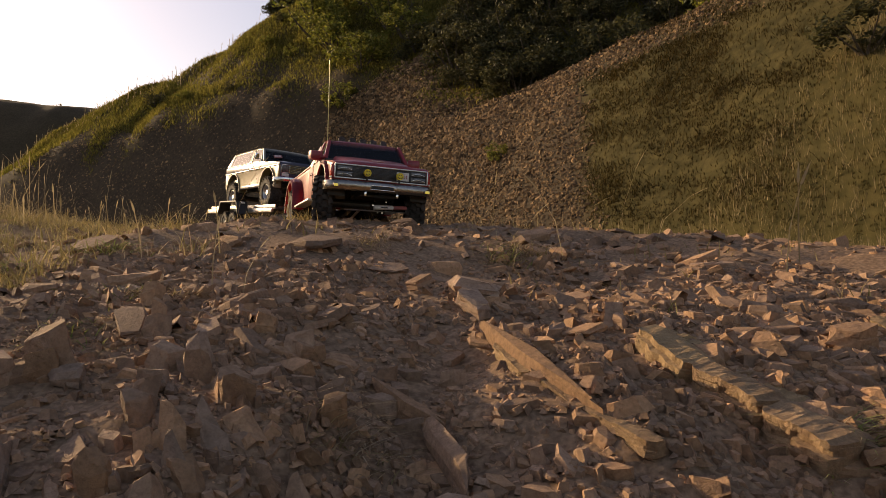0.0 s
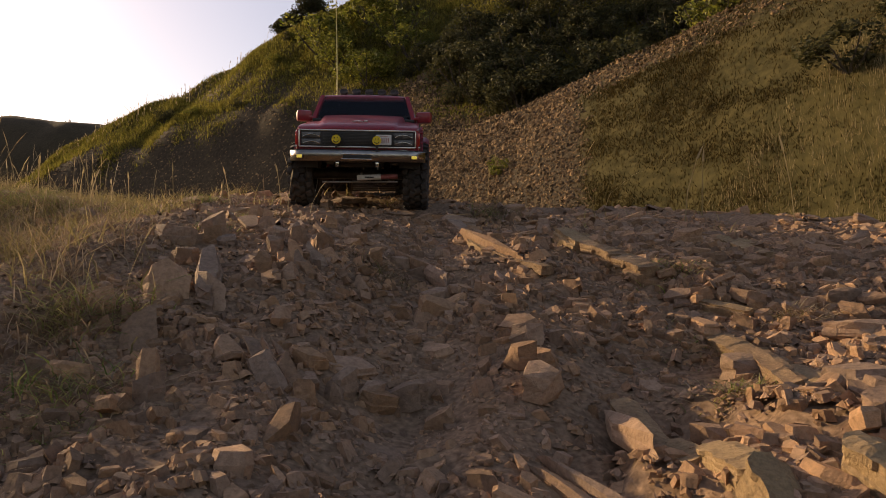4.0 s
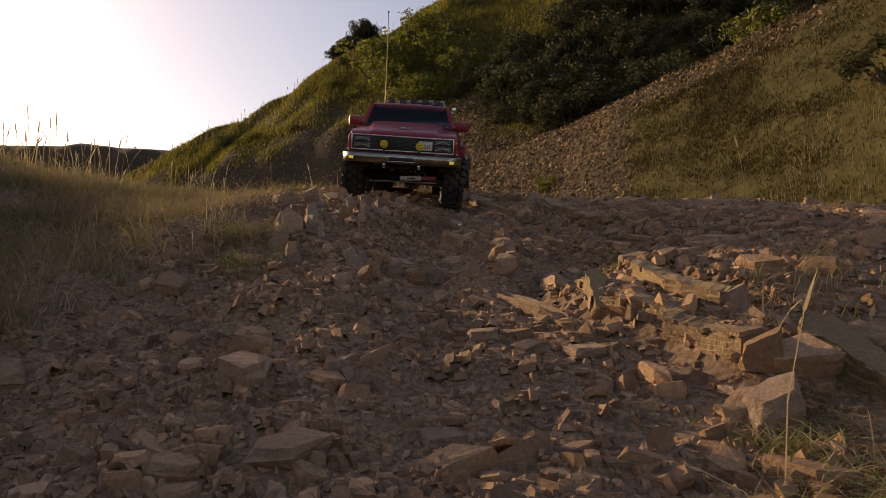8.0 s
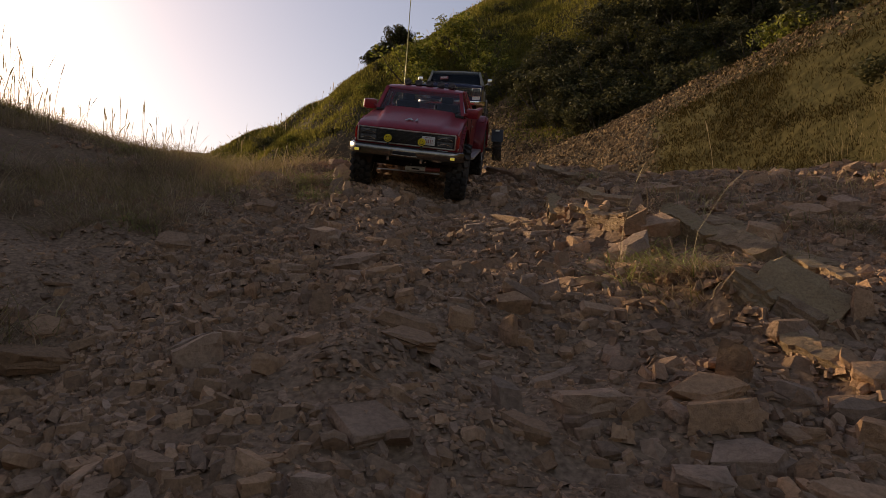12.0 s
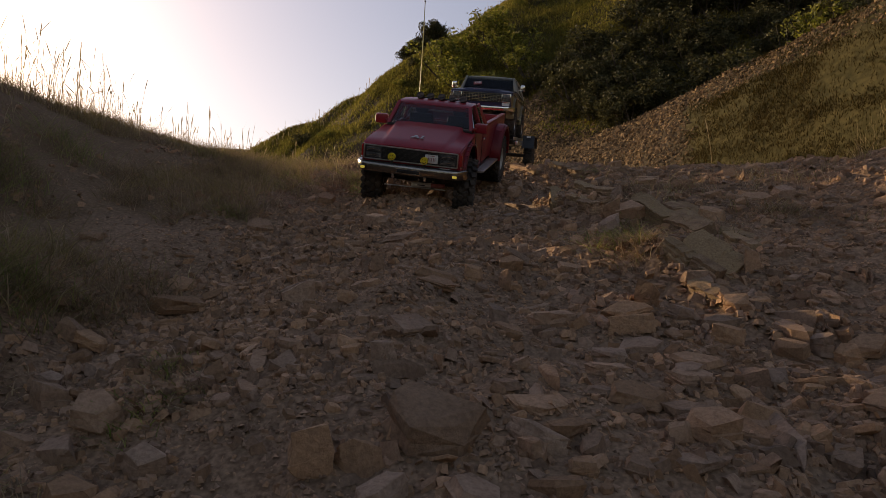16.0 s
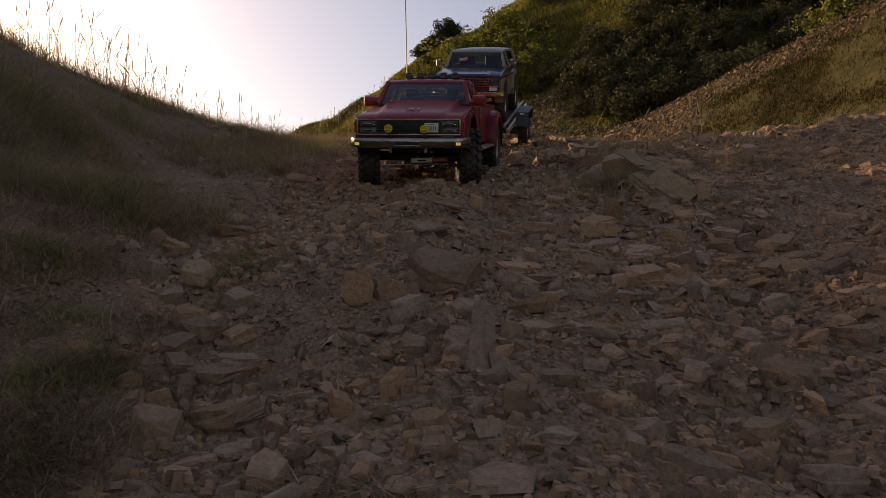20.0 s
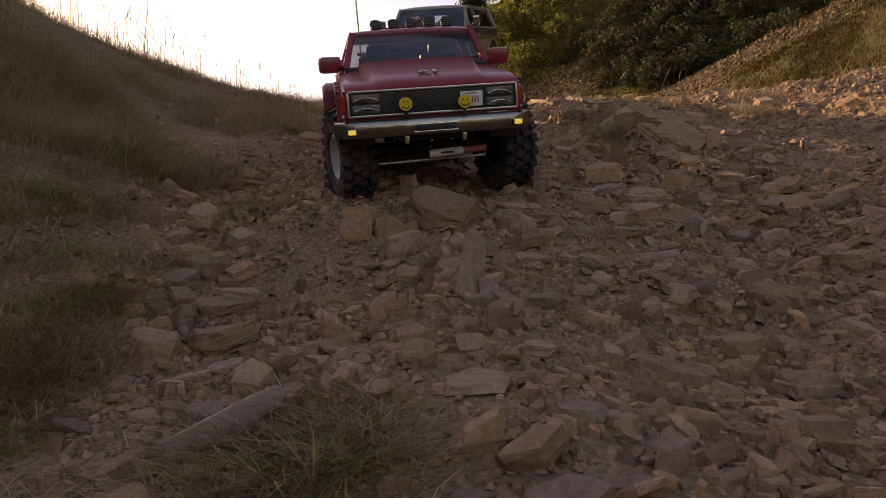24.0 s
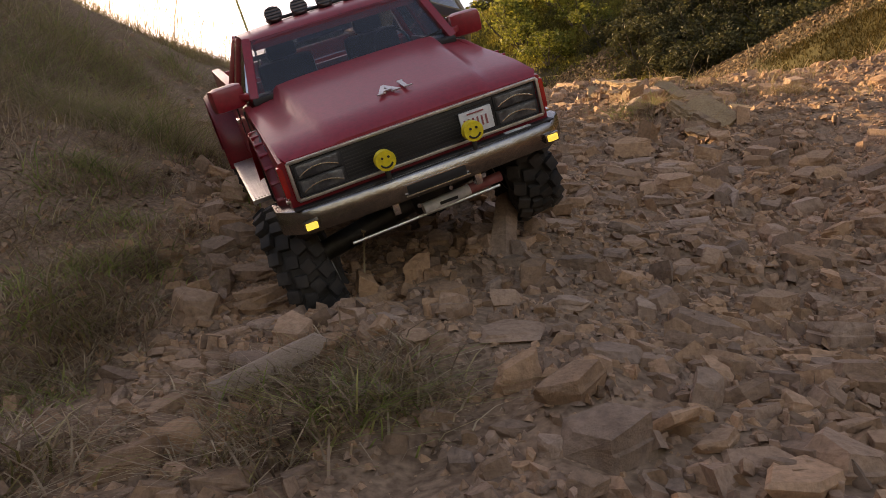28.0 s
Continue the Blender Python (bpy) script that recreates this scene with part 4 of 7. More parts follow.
    for s in (-1, 1):
        seat = part("seat", box(bmesh.new(), (s * 0.04, 0.115, 0.116), (0.05, 0.045, 0.018), 0.006), BLACK, t)
        part("seat_back", box(bmesh.new(), (s * 0.04, 0.140, 0.140), (0.05, 0.014, 0.042), 0.006), BLACK, seat)
        part("headrest", box(bmesh.new(), (s * 0.04, 0.140, 0.168), (0.026, 0.010, 0.014), 0.004), BLACK, seat)
    bm = bmesh.new()
    for k in range(20):
        a, b = 2 * math.pi * k / 20, 2 * math.pi * (k + 1) / 20
        beam(bm, (0.042 + 0.016 * math.cos(a), 0.082 + 0.006 * math.sin(a), 0.148 + 0.015 * math.sin(a)), (0.042 + 0.016 * math.cos(b), 0.082 + 0.006 * math.sin(b), 0.148 + 0.015 * math.sin(b)), 0.002, 0.002)
    part("steering_wheel", bm, BLACK, t)
    bm = box(bmesh.new(), (-0.022, 0.156, 0.166), (0.085, 0.002, 0.004))
    box(bm, (-0.052, 0.156, 0.161), (0.012, 0.002, 0.008))
    part("inner_rail", bm, WHITE, t, "white plastic rail inside the cab")
    # bed
    part("bed_floor", box(bmesh.new(), (0, 0.313, 0.098), (0.172, 0.24, 0.006)), BLACK, t)
    part("cab_back", box(bmesh.new(), (0, 0.186, 0.112), (0.176, 0.006, 0.062), 0.002), RED, t)
    part("tailgate", box(bmesh.new(), (0, 0.434, 0.112), (0.172, 0.008, 0.060), 0.003), RED, t, "red tailgate")
    for s in (-1, 1):
        part("bed_rail", box(bmesh.new(), (s * 0.0865, 0.313, 0.1455), (0.010, 0.248, 0.004), 0.0015), RED, t)
    part("rear_bumper", box(bmesh.new(), (0, 0.446, 0.074), (0.19, 0.016, 0.014), 0.003), CHROME, t, "chrome rear bumper")
    hitch = part("tow_hitch", box(bmesh.new(), (0, 0.452, 0.064), (0.014, 0.03, 0.008), 0.001), STEEL, t)
    part("tow_ball", cyl(bmesh.new(), (0, 0.462, 0.066), (0, 0.462, 0.077), 0.004, 12), CHROME, hitch)
    # lamps on the roof
    part("light_bar", cyl(bmesh.new(), (-0.046, 0.124, 0.1938), (0.056, 0.124, 0.1938), 0.0014, 8), BLACK, t)
    for k in range(5):
        x = -0.040 + 0.0222 * k
        tip = pose(x, 0.118, 0.1950, -40)
        lamp = part("roof_lamp", cyl(bmesh.new(), (0, -0.005, 0), (0, 0.003, 0), 0.0074, 18, 0.0058), BLACK, t, "round black roof lamp with a cover", at=tip)
        part("lamp_cap", cyl(bmesh.new(), (0, -0.0065, 0), (0, -0.005, 0), 0.0072, 18), COVER, lamp, "brown lamp cover")
        bm = bmesh.new()
        for i in range(4):
            box(bm, (0, -0.0068, -0.0048 + 0.0032 * i), (0.0142 - 0.0022 * abs(i - 1.5), 0.0008, 0.0009))
        part("cover_rib", bm, BLACK, lamp)
        part("lamp_foot", cyl(bmesh.new(), (x, 0.122, 0.190), (x, 0.122, 0.197), 0.0014, 8), CHROME, t)
    # aerial
    bm = bmesh.new()
    pts = [(-0.058 - 0.004 * u * u, 0.176 + 0.01 * u, 0.135 + 0.245 * u) for u in np.linspace(0, 1, 9)]
    for i, (a, b) in enumerate(zip(pts, pts[1:])):
        cyl(bm, a, b, 0.0011 - 0.00004 * i, 8)
    aerial = part("aerial", bm, mat("aerial_yellow_tube", (0.55, 0.47, 0.16), (0.65, 0.56, 0.2), 0.4, bump=0), t, "thin pale yellow aerial tube")
    part("aerial_tip", cyl(bmesh.new(), pts[-1], (pts[-1][0], pts[-1][1], pts[-1][2] + 0.003), 0.0018, 8), BLACK, aerial)
    # chassis
    axles = []
    for s in (-1, 1):
        part("frame_rail", box(bmesh.new(), (s * 0.032, 0.17, 0.078), (0.010, 0.52, 0.014), 0.002), STEEL, t)
        for y0 in (0.0, wb):
            bm = bmesh.new()
            cyl(bm, (s * 0.042, y0 + 0.012, 0.060), (s * 0.036, y0 + 0.022, 0.112), 0.0055, 12)
            cyl(bm, (s * 0.040, y0 + 0.016, 0.075), (s * 0.037, y0 + 0.021, 0.108), 0.0072, 12)
            part("shock_absorber", bm, STEEL, t)
            bm = bmesh.new()
            cyl(bm, (s * 0.03, y0 + (0.01 if y0 == 0 else -0.01), 0.05), (s * 0.028, y0 + (0.12 if y0 == 0 else -0.12), 0.066), 0.003, 8)
            part("suspension_link", bm, ALU, t)
    for y0 in (0.0, wb):
        ax = part("axle", cyl(bmesh.new(), (-0.078, 0, 0), (0.078, 0, 0), 0.0085, 14), STEEL, t, at=Matrix.Translation((0, y0, R)))
        axles.append(ax)
        bm = bmesh.new()
        bmesh.ops.create_uvsphere(bm, u_segments=16, v_segments=10, radius=0.019, matrix=Matrix.Translation((0.016, 0, 0)))
        part("differential", bm, STEEL, ax)
        bm = bmesh.new()
        for k in range(10):
            a = 2 * math.pi * k / 10
            cyl(bm, (0.016 + 0.014 * math.cos(a), -0.017, 0.014 * math.sin(a)), (0.016 + 0.014 * math.cos(a), -0.013, 0.014 * math.sin(a)), 0.0018, 6)
        part("cover_bolt", bm, CHROME, ax)
    part("tie_rod", cyl(bmesh.new(), (-0.058, -0.040, 0.040), (0.060, -0.040, 0.042), 0.0013, 8), ALU, t, "thin bright steering rod")
    damper = part("steering_damper", cyl(bmesh.new(), (0.000, -0.046, 0.0475), (0.060, -0.046, 0.0505), 0.0038, 12), INK, t, "red steering damper with a white sleeve")
    part("sleeve", cyl(bmesh.new(), (-0.003, -0.046, 0.0473), (0.034, -0.046, 0.0492), 0.0043, 12), PAPER, damper)
    part("sleeve_mark", box(bmesh.new(), (0.016, -0.0504, 0.0483), (0.014, 0.0004, 0.0022)), BLACK, damper)
    part("skid_plate", box(bmesh.new(), (0, -0.04, 0.067), (0.07, 0.05, 0.006), 0.002), BLACK, t)
    part("gearbox", box(bmesh.new(), (0, 0.13, 0.070), (0.05, 0.07, 0.024), 0.004), BLACK, t)
    bm = bmesh.new()
    cyl(bm, (0.012, 0.015, 0.056), (0.006, 0.11, 0.068), 0.004, 10)
    cyl(bm, (0.012, 0.315, 0.056), (0.006, 0.15, 0.068), 0.004, 10)
    part("drive_shaft", bm, STEEL, t)
    wheels = [wheel(t, R, W, s, (s * 0.0895, 0, R - 0.003), RIM) for s in (-1, 1)]
    wheels += [wheel(t, R, 0.031, s, (s * x, wb, R), RIM) for s in (-1, 1) for x in (0.062, 0.0945)]
    return t, wheels, axles


truck, truck_wheels, truck_axles = build_truck()
shrink(truck, SIZE)


# ---- the navy and cream estate car ----
def build_estate():
    t = empty("estate_car", "navy and cream toy off-road estate car strapped on a trailer", "toy car")
    hw, wb, R, W = 0.094, 0.29, 0.049, 0.036
    for s in (-1, 1):
        bot = [(0.372, 0.080), (wb + 0.058, 0.072)] + arc(wb, 0.068, 0.054, 0, 180, 14) + [(0.06, 0.070)] + arc(0.0, 0.068, 0.055, 0, 180, 14) + [(-0.068, 0.076), (-0.078, 0.092)]
        part("lower_side", plate(bmesh.new(), [(-0.078, 0.1255), (0.374, 0.1285)] + bot, s * (hw - 0.006), s * hw, 0.004), CREAM, t, "cream lower body side")
        part("upper_side", plate(bmesh.new(), [(-0.078, 0.134), (0.05, 0.148), (0.374, 0.148), (0.374, 0.129), (-0.078, 0.126)], s * (hw - 0.006), s * (hw - 0.001), 0.002), BLUE, t, "navy upper body band")
        part("side_stripe", box(bmesh.new(), (s * (hw + 0.0004), 0.148, 0.1275), (0.0016, 0.45, 0.002)), CHROME, t)
        part("sill", box(bmesh.new(), (s * (hw - 0.002), 0.145, 0.074), (0.006, 0.16, 0.010), 0.002), BLUE, t)
        for y0 in (0.0, wb):
            part("arch_trim", ring_arch(bmesh.new(), y0, 0.068, 0.058, 0.054, s * (hw - 0.02), s * (hw + 0.004)), CREAM, t)
        mirror = part("mirror_arm", beam(bmesh.new(), (s * 0.088, 0.062, 0.150), (s * 0.104, 0.062, 0.158), 0.002, 0.002), CHROME, t)
        part("mirror_head", box(bmesh.new(), (0, 0, 0), (0.014, 0.006, 0.020), 0.003, pose(s * 0.108, 0.063, 0.162, 0, 0, s * -10)), CHROME, mirror, "chrome door mirror")
        part("door_handle", box(bmesh.new(), (s * (hw + 0.002), 0.145, 0.132), (0.003, 0.014, 0.003), 0.001), CHROME, t)
        for (a, b, c, d) in (((0.070, 0.150), (0.098, 0.192), (0.152, 0.193), (0.152, 0.150)), ((0.166, 0.150), (0.166, 0.193), (0.330, 0.191), (0.350, 0.150))):
            f = lambda p: (s * (0.090 - (p[1] - 0.148) * 0.34), p[0], p[1])
            part("side_window", sheet(bmesh.new(), [f(a), f(b), f(c), f(d)]), CLEAR, t).visible_shadow = False
            bm = bmesh.new()
            for p, q in ((a, b), (b, c), (c, d), (d, a)):
                beam(bm, f(p), f(q), 0.003, 0.005, (1, 0, 0))
            part("window_frame", bm, PALE, t)
        part("tail_lamp", box(bmesh.new(), (s * 0.086, 0.376, 0.118), (0.012, 0.004, 0.020), 0.001), REDLENS, t)
    part("hood", hood_skin(bmesh.new(), [(-0.0795, 0.086, 0.133, 0.001), (-0.076, 0.090, 0.136, 0.002), (-0.02, 0.0905, 0.142, 0.004), (0.058, 0.0895, 0.149, 0.004)]), BLUE, t, "glossy navy hood")
    part("front_panel", box(bmesh.new(), (0, -0.0755, 0.110), (0.178, 0.007, 0.045), 0.003), BLUE, t)
    gr = part("grille", box(bmesh.new(), (0, -0.0795, 0.1165), (0.118, 0.003, 0.026), 0.001), BLACK, t, "chrome bar grille")
    bm = bmesh.new()
    for k in range(6):
        box(bm, (0, -0.0815, 0.1055 + 0.0044 * k), (0.116, 0.0016, 0.0012))
    for k in range(13):
        box(bm, (-0.054 + 0.009 * k, -0.0815, 0.1165), (0.001, 0.0014, 0.024))
    part("grille_bar", bm, CHROME, gr)
    for s in (-1, 1):
        lamp = part("headlamp", box(bmesh.new(), (s * 0.073, -0.0800, 0.1165), (0.022, 0.004, 0.020), 0.002), LENS, t, "square headlamp in a chrome bezel")
        bm = bmesh.new()
        for a, b in (((-1, -1), (1, -1)), ((1, -1), (1, 1)), ((1, 1), (-1, 1)), ((-1, 1), (-1, -1))):
            beam(bm, (s * 0.073 + 0.0125 * a[0], -0.081, 0.1165 + 0.0115 * a[1]), (s * 0.073 + 0.0125 * b[0], -0.081, 0.1165 + 0.0115 * b[1]), 0.002, 0.003, (0, 1, 0))
        part("bezel", bm, CHROME, lamp)
        part("turn_lamp", box(bmesh.new(), (s * 0.073, -0.0800, 0.0985), (0.022, 0.003, 0.009), 0.001), PAPER, t)
    bm = bmesh.new()
    rings = []
    for x in np.linspace(-0.1, 0.1, 19):
        u = abs(x) / 0.1
        y = -0.092 + 0.006 * u ** 2 + 0.02 * max(0, u - 0.85) / 0.15
        rings.append([(x, y, 0.079), (x, y - 0.002, 0.084), (x, y - 0.0005, 0.0905), (x, y + 0.012, 0.091), (x, y + 0.012, 0.0785)])
    part("front_bumper", loft(bm, rings), CHROME, t, "chrome front bumper")
    # roof and screen
    g = {"fb": (0.084, 0.062, 0.150), "ft": (0.0745, 0.096, 0.194), "rt": (0.0745, 0.335, 0.194), "rb": (0.088, 0.366, 0.149)}
    for s in (-1, 1):
        for a, b, w in (("fb", "ft", 0.006), ("rb", "rt", 0.012)):
            A, B = g[a], g[b]
            part("roof_pillar", beam(bmesh.new(), (s * A[0], A[1], A[2]), (s * B[0], B[1], B[2]), w, 0.006, (1, 0, 0)), PALE, t)
        part("door_pillar", beam(bmesh.new(), (s * 0.089, 0.159, 0.149), (s * 0.0755, 0.159, 0.194), 0.010, 0.005, (1, 0, 0)), BLACK, t)
    bm = bmesh.new()
    rings = []
    for y, h2, z in ((0.092, 0.073, 0.193), (0.098, 0.0765, 0.197), (0.13, 0.077, 0.2005), (0.30, 0.077, 0.2005), (0.334, 0.0765, 0.198), (0.342, 0.073, 0.193)):
        rings.append([(h2 * u, y, z - 0.003 * abs(u) ** 3) for u in np.linspace(-1, 1, 9)] + [(h2 * 0.97, y, z - 0.007), (-h2 * 0.97, y, z - 0.007)])
    part("roof", loft(bm, rings), PALE, t, "pale cream roof")
    part("windscreen", sheet(bmesh.new(), [(-0.081, 0.064, 0.151), (0.081, 0.064, 0.151), (0.072, 0.094, 0.192), (-0.072, 0.094, 0.192)]), CLEAR, t).visible_shadow = False
    sticker = part("windscreen_sticker", box(bmesh.new(), (0, 0, 0), (0.026, 0.001, 0.011), 0, pose(-0.036, 0.074, 0.172, -38, -8, 0)), INK, t, "red sticker with pale marks behind the windscreen")
    letters("SOLD", 0.0085, 0.0004, pose(-0.036, 0.0731, 0.1715, 52, -8, 0), t, PAPER, "sticker_word", "white word on the red sticker")
    part("tail_gate", box(bmesh.new(), (0, 0.372, 0.115), (0.178, 0.008, 0.068), 0.003), CREAM, t)
    part("dashboard", box(bmesh.new(), (0, 0.078, 0.146), (0.165, 0.026, 0.014), 0.005), BLACK, t)
    part("cabin_floor", box(bmesh.new(), (0, 0.21, 0.094), (0.176, 0.30, 0.025), 0.003), BLACK, t)
    for s in (-1, 1):
        seat = part("seat", box(bmesh.new(), (s * 0.04, 0.145, 0.125), (0.05, 0.045, 0.03), 0.006), BLACK, t)
        part("seat_back", box(bmesh.new(), (s * 0.04, 0.170, 0.155), (0.048, 0.012, 0.05), 0.005), BLACK, seat)
        part("frame_rail", box(bmesh.new(), (s * 0.032, 0.145, 0.076), (0.010, 0.44, 0.012), 0.002), STEEL, t)
    for y0 in (0.0, wb):
        part("axle", cyl(bmesh.new(), (-0.075, y0, R), (0.075, y0, R), 0.008, 12), STEEL, t)
    for s in (-1, 1):
        for y0 in (0.0, wb):
            wheel(t, R, W, s, (s * 0.082, y0, R), ALU)
    return t


estate = shrink(build_estate(), TOW)


# ---- the trailer ----
def build_trailer():
    """Its origin lies on the ground between its axles; the hitch is ahead, towards -y."""
    t = empty("car_trailer", "black flat-bed toy trailer with two bright wheel channels", "trailer")
    for s in (-1, 1):
        ch = part("wheel_channel", box(bmesh.new(), (s * 0.082, 0.02, 0.0635), (0.052, 0.56, 0.005), 0.001), STEEL, t)
        for e in (-1, 1):
            part("channel_edge", box(bmesh.new(), (s * 0.082 + e * 0.026, 0.02, 0.069), (0.003, 0.56, 0.009), 0.0008), ALU, ch, "bright channel edge")
        part("side_rail", box(bmesh.new(), (s * 0.118, 0.02, 0.056), (0.008, 0.57, 0.012), 0.002), ALU, t, "bright side rail")
        fender = part("fender", plate(bmesh.new(), [(-0.09, 0.060), (-0.072, 0.098), (0.072, 0.098), (0.09, 0.060), (0.086, 0.060), (0.070, 0.095), (-0.070, 0.095), (-0.086, 0.060)], s * 0.122, s * 0.158, 0.0008), BLACK, t, "black angular fender")
        part("fender_edge", box(bmesh.new(), (s * 0.158, 0.0, 0.0975), (0.002, 0.146, 0.003)), STEEL, fender)
        bm = bmesh.new()
        beam(bm, (s * 0.10, -0.25, 0.056), (s * 0.006, -0.40, 0.068), 0.010, 0.012)
        part("tongue_bar", bm, STEEL, t)
        part("marker_lamp", box(bmesh.new(), (s * 0.140, -0.083, 0.078), (0.012, 0.004, 0.005), 0.001), PAPER, t)
        for y in (-0.21, 0.25):
            bm = bmesh.new()
            beam(bm, (s * 0.075, y, 0.072), (s * 0.02, y * 0.72, 0.082), 0.005, 0.0015)
            part("tie_strap", bm, INK, t, "red tie-down strap")
    for k in range(7):
        part("cross_member", box(bmesh.new(), (0, -0.24 + 0.087 * k, 0.056), (0.236, 0.010, 0.009), 0.001), STEEL, t)
    part("coupler", box(bmesh.new(), (0, -0.412, 0.074), (0.014, 0.034, 0.010), 0.002), STEEL, t)
    part("winch_post", box(bmesh.new(), (0, -0.285, 0.085), (0.02, 0.014, 0.05), 0.002), BLACK, t)
    for y in (-0.035, 0.035):
        part("axle", cyl(bmesh.new(), (-0.13, y, 0.034), (0.13, y, 0.034), 0.005, 10), STEEL, t)
    for ob in t.children:
        if ob.name.split(".")[0] not in ("axle", "fender", "coupler", "tongue_bar"):
            ob.matrix_basis = Matrix.Translation((0, 0, 0.016))
    wheels = [wheel(t, 0.034, 0.028, s, (s * 0.140, y, 0.034), WHITE, 16) for s in (-1, 1) for y in (-0.035, 0.035)]
    return t, wheels


trailer, trailer_wheels = build_trailer()
shrink(trailer, TOW)


# ---- larger rocks, one by one ----
def slate_shape(seed, layers):
    """A broken piece of slate: slanted facets round a flat, tilted top, split along its beds; base at 0, top at 1."""
    rnd = random.Random(seed)
    n = rnd.choice((4, 5, 5, 6))
    start, long = rnd.uniform(0, 2 * math.pi), rnd.uniform(0.75, 1.0)
    corner = []
    for i in range(n):
        a = start + 2 * math.pi * (i + rnd.uniform(-0.3, 0.3)) / n
        corner.append((0.55 * math.cos(a) * rnd.uniform(0.8, 1.12), 0.55 * math.sin(a) * rnd.uniform(0.75, 1.12) * long))
    slope = (rnd.uniform(-0.5, 0.5), rnd.uniform(-0.5, 0.5))
    bm = bmesh.new()
    for x, y in corner:
        k = rnd.uniform(0.5, 0.98)
        bm.verts.new((x * k, y * k, 1.0 + slope[0] * x + slope[1] * y + rnd.uniform(-0.06, 0.03)))
        if rnd.random() < 0.6:
            k, a = rnd.uniform(0.6, 0.95), rnd.uniform(-0.25, 0.25)
            bm.verts.new((x * k - a * y, y * k + a * x, 1.0 + slope[0] * x + slope[1] * y - rnd.uniform(0.0, 0.16)))
        bm.verts.new((x * rnd.uniform(0.9, 1.08), y * rnd.uniform(0.9, 1.08), rnd.uniform(0.25, 0.75)))
        k = rnd.uniform(0.75, 1.05)
        bm.verts.new((x * k, y * k, rnd.uniform(-0.05, 0.1)))
    hull = bmesh.ops.convex_hull(bm, input=bm.verts[:])
    bmesh.ops.delete(bm, geom=list({e for e in hull["geom_interior"] + hull["geom_unused"] if isinstance(e, bmesh.types.BMVert)}), context="VERTS")
    # splits along the beds: what lies above each one is shifted a little
    for k in range(layers):
        at, tip = rnd.uniform(0.3, 0.85), Vector((rnd.uniform(-0.25, 0.25), rnd.uniform(-0.25, 0.25), 1))
        cut = bmesh.ops.bisect_plane(bm, geom=bm.verts[:] + bm.edges[:] + bm.faces[:], plane_co=(0, 0, at), plane_no=tip)
        shift, on = Vector((rnd.uniform(-0.035, 0.035), rnd.uniform(-0.035, 0.035), 0)), {v for v in cut["geom_cut"] if isinstance(v, bmesh.types.BMVert)}
        for v in bm.verts:
            if (v.co - Vector((0, 0, at))).dot(tip) > 0.001 or v in on:
                v.co += shift
                if v in on:
                    v.co.xy *= rnd.uniform(0.955, 1.0)
    # chips and a rough surface
    for k in range(2):
        bmesh.ops.triangulate(bm, faces=bm.faces[:])
        bmesh.ops.subdivide_edges(bm, edges=[e for e in bm.edges if e.calc_length() > (0.42 if layers > 1 else 0.6)], cuts=1)
    bmesh.ops.triangulate(bm, faces=bm.faces[:])
    for v in bm.verts:
        v.co += 0.022 * noise.noise_vector(v.co * 3.7 + Vector((seed, 0, 0))) + 0.012 * noise.noise_vector(v.co * 11 + Vector((0, seed, 0)))
    bmesh.ops.recalc_face_normals(bm, faces=bm.faces[:])
    bm.verts.index_update()
    out = np.array([v.co[:] for v in bm.verts]), np.array([[v.index for v in f.verts] for f in bm.faces])
    bm.free()
    return out


ROCKS = [mesh_np("rock", *slate_shape(100 + k, 2 + k % 4), STONE) for k in range(30)]
PALE_ROCKS = [mesh_np("rock", *slate_shape(200 + k, 2), PALESTONE) for k in range(3)]
dice = random.Random(11)


def rock(x, y, length, tall, deep=None, turn=None):
    """A broken piece of slate of that length, height and depth, sunk a little; flat pieces lie along the slope."""
    z = float(height(x, y))
    flat = tall / length
    gx_, gy_ = (float(height(x + 0.03, y) - height(x - 0.03, y)) / 0.06, float(height(x, y + 0.03) - height(x, y - 0.03)) / 0.06)
    lie = 0.85 if flat < 0.45 else (0.25 if flat < 0.9 else -1.5)
    up = Vector((-gx_ * lie + dice.gauss(0, 0.07), -gy_ * lie + dice.gauss(0, 0.07), 1)).normalized()
    ob = new("rock", dice.choice(ROCKS))
    turned = Matrix.Rotation(radians(dice.gauss(-20, 40) if turn is None else turn), 4, "Z")
    deep = deep or length * dice.uniform(0.6, 0.95)
    tall *= 0.72 if flat > 0.9 else 1.0
    ob.matrix_basis = Matrix.Translation((x, y, z - tall * 0.22)) @ Vector((0, 0, 1)).rotation_difference(up).to_matrix().to_4x4() @ turned @ Matrix.Diagonal((length, deep, tall * 1.22, 1))
    kind = "flat slab of brown slate in the gravel" if flat < 0.4 else ("upright split piece of brown slate" if flat > 1.0 else "angular brown slate rock half sunk in gravel")
    return tagged(ob, kind, "rock", "larger rocks on the slope")


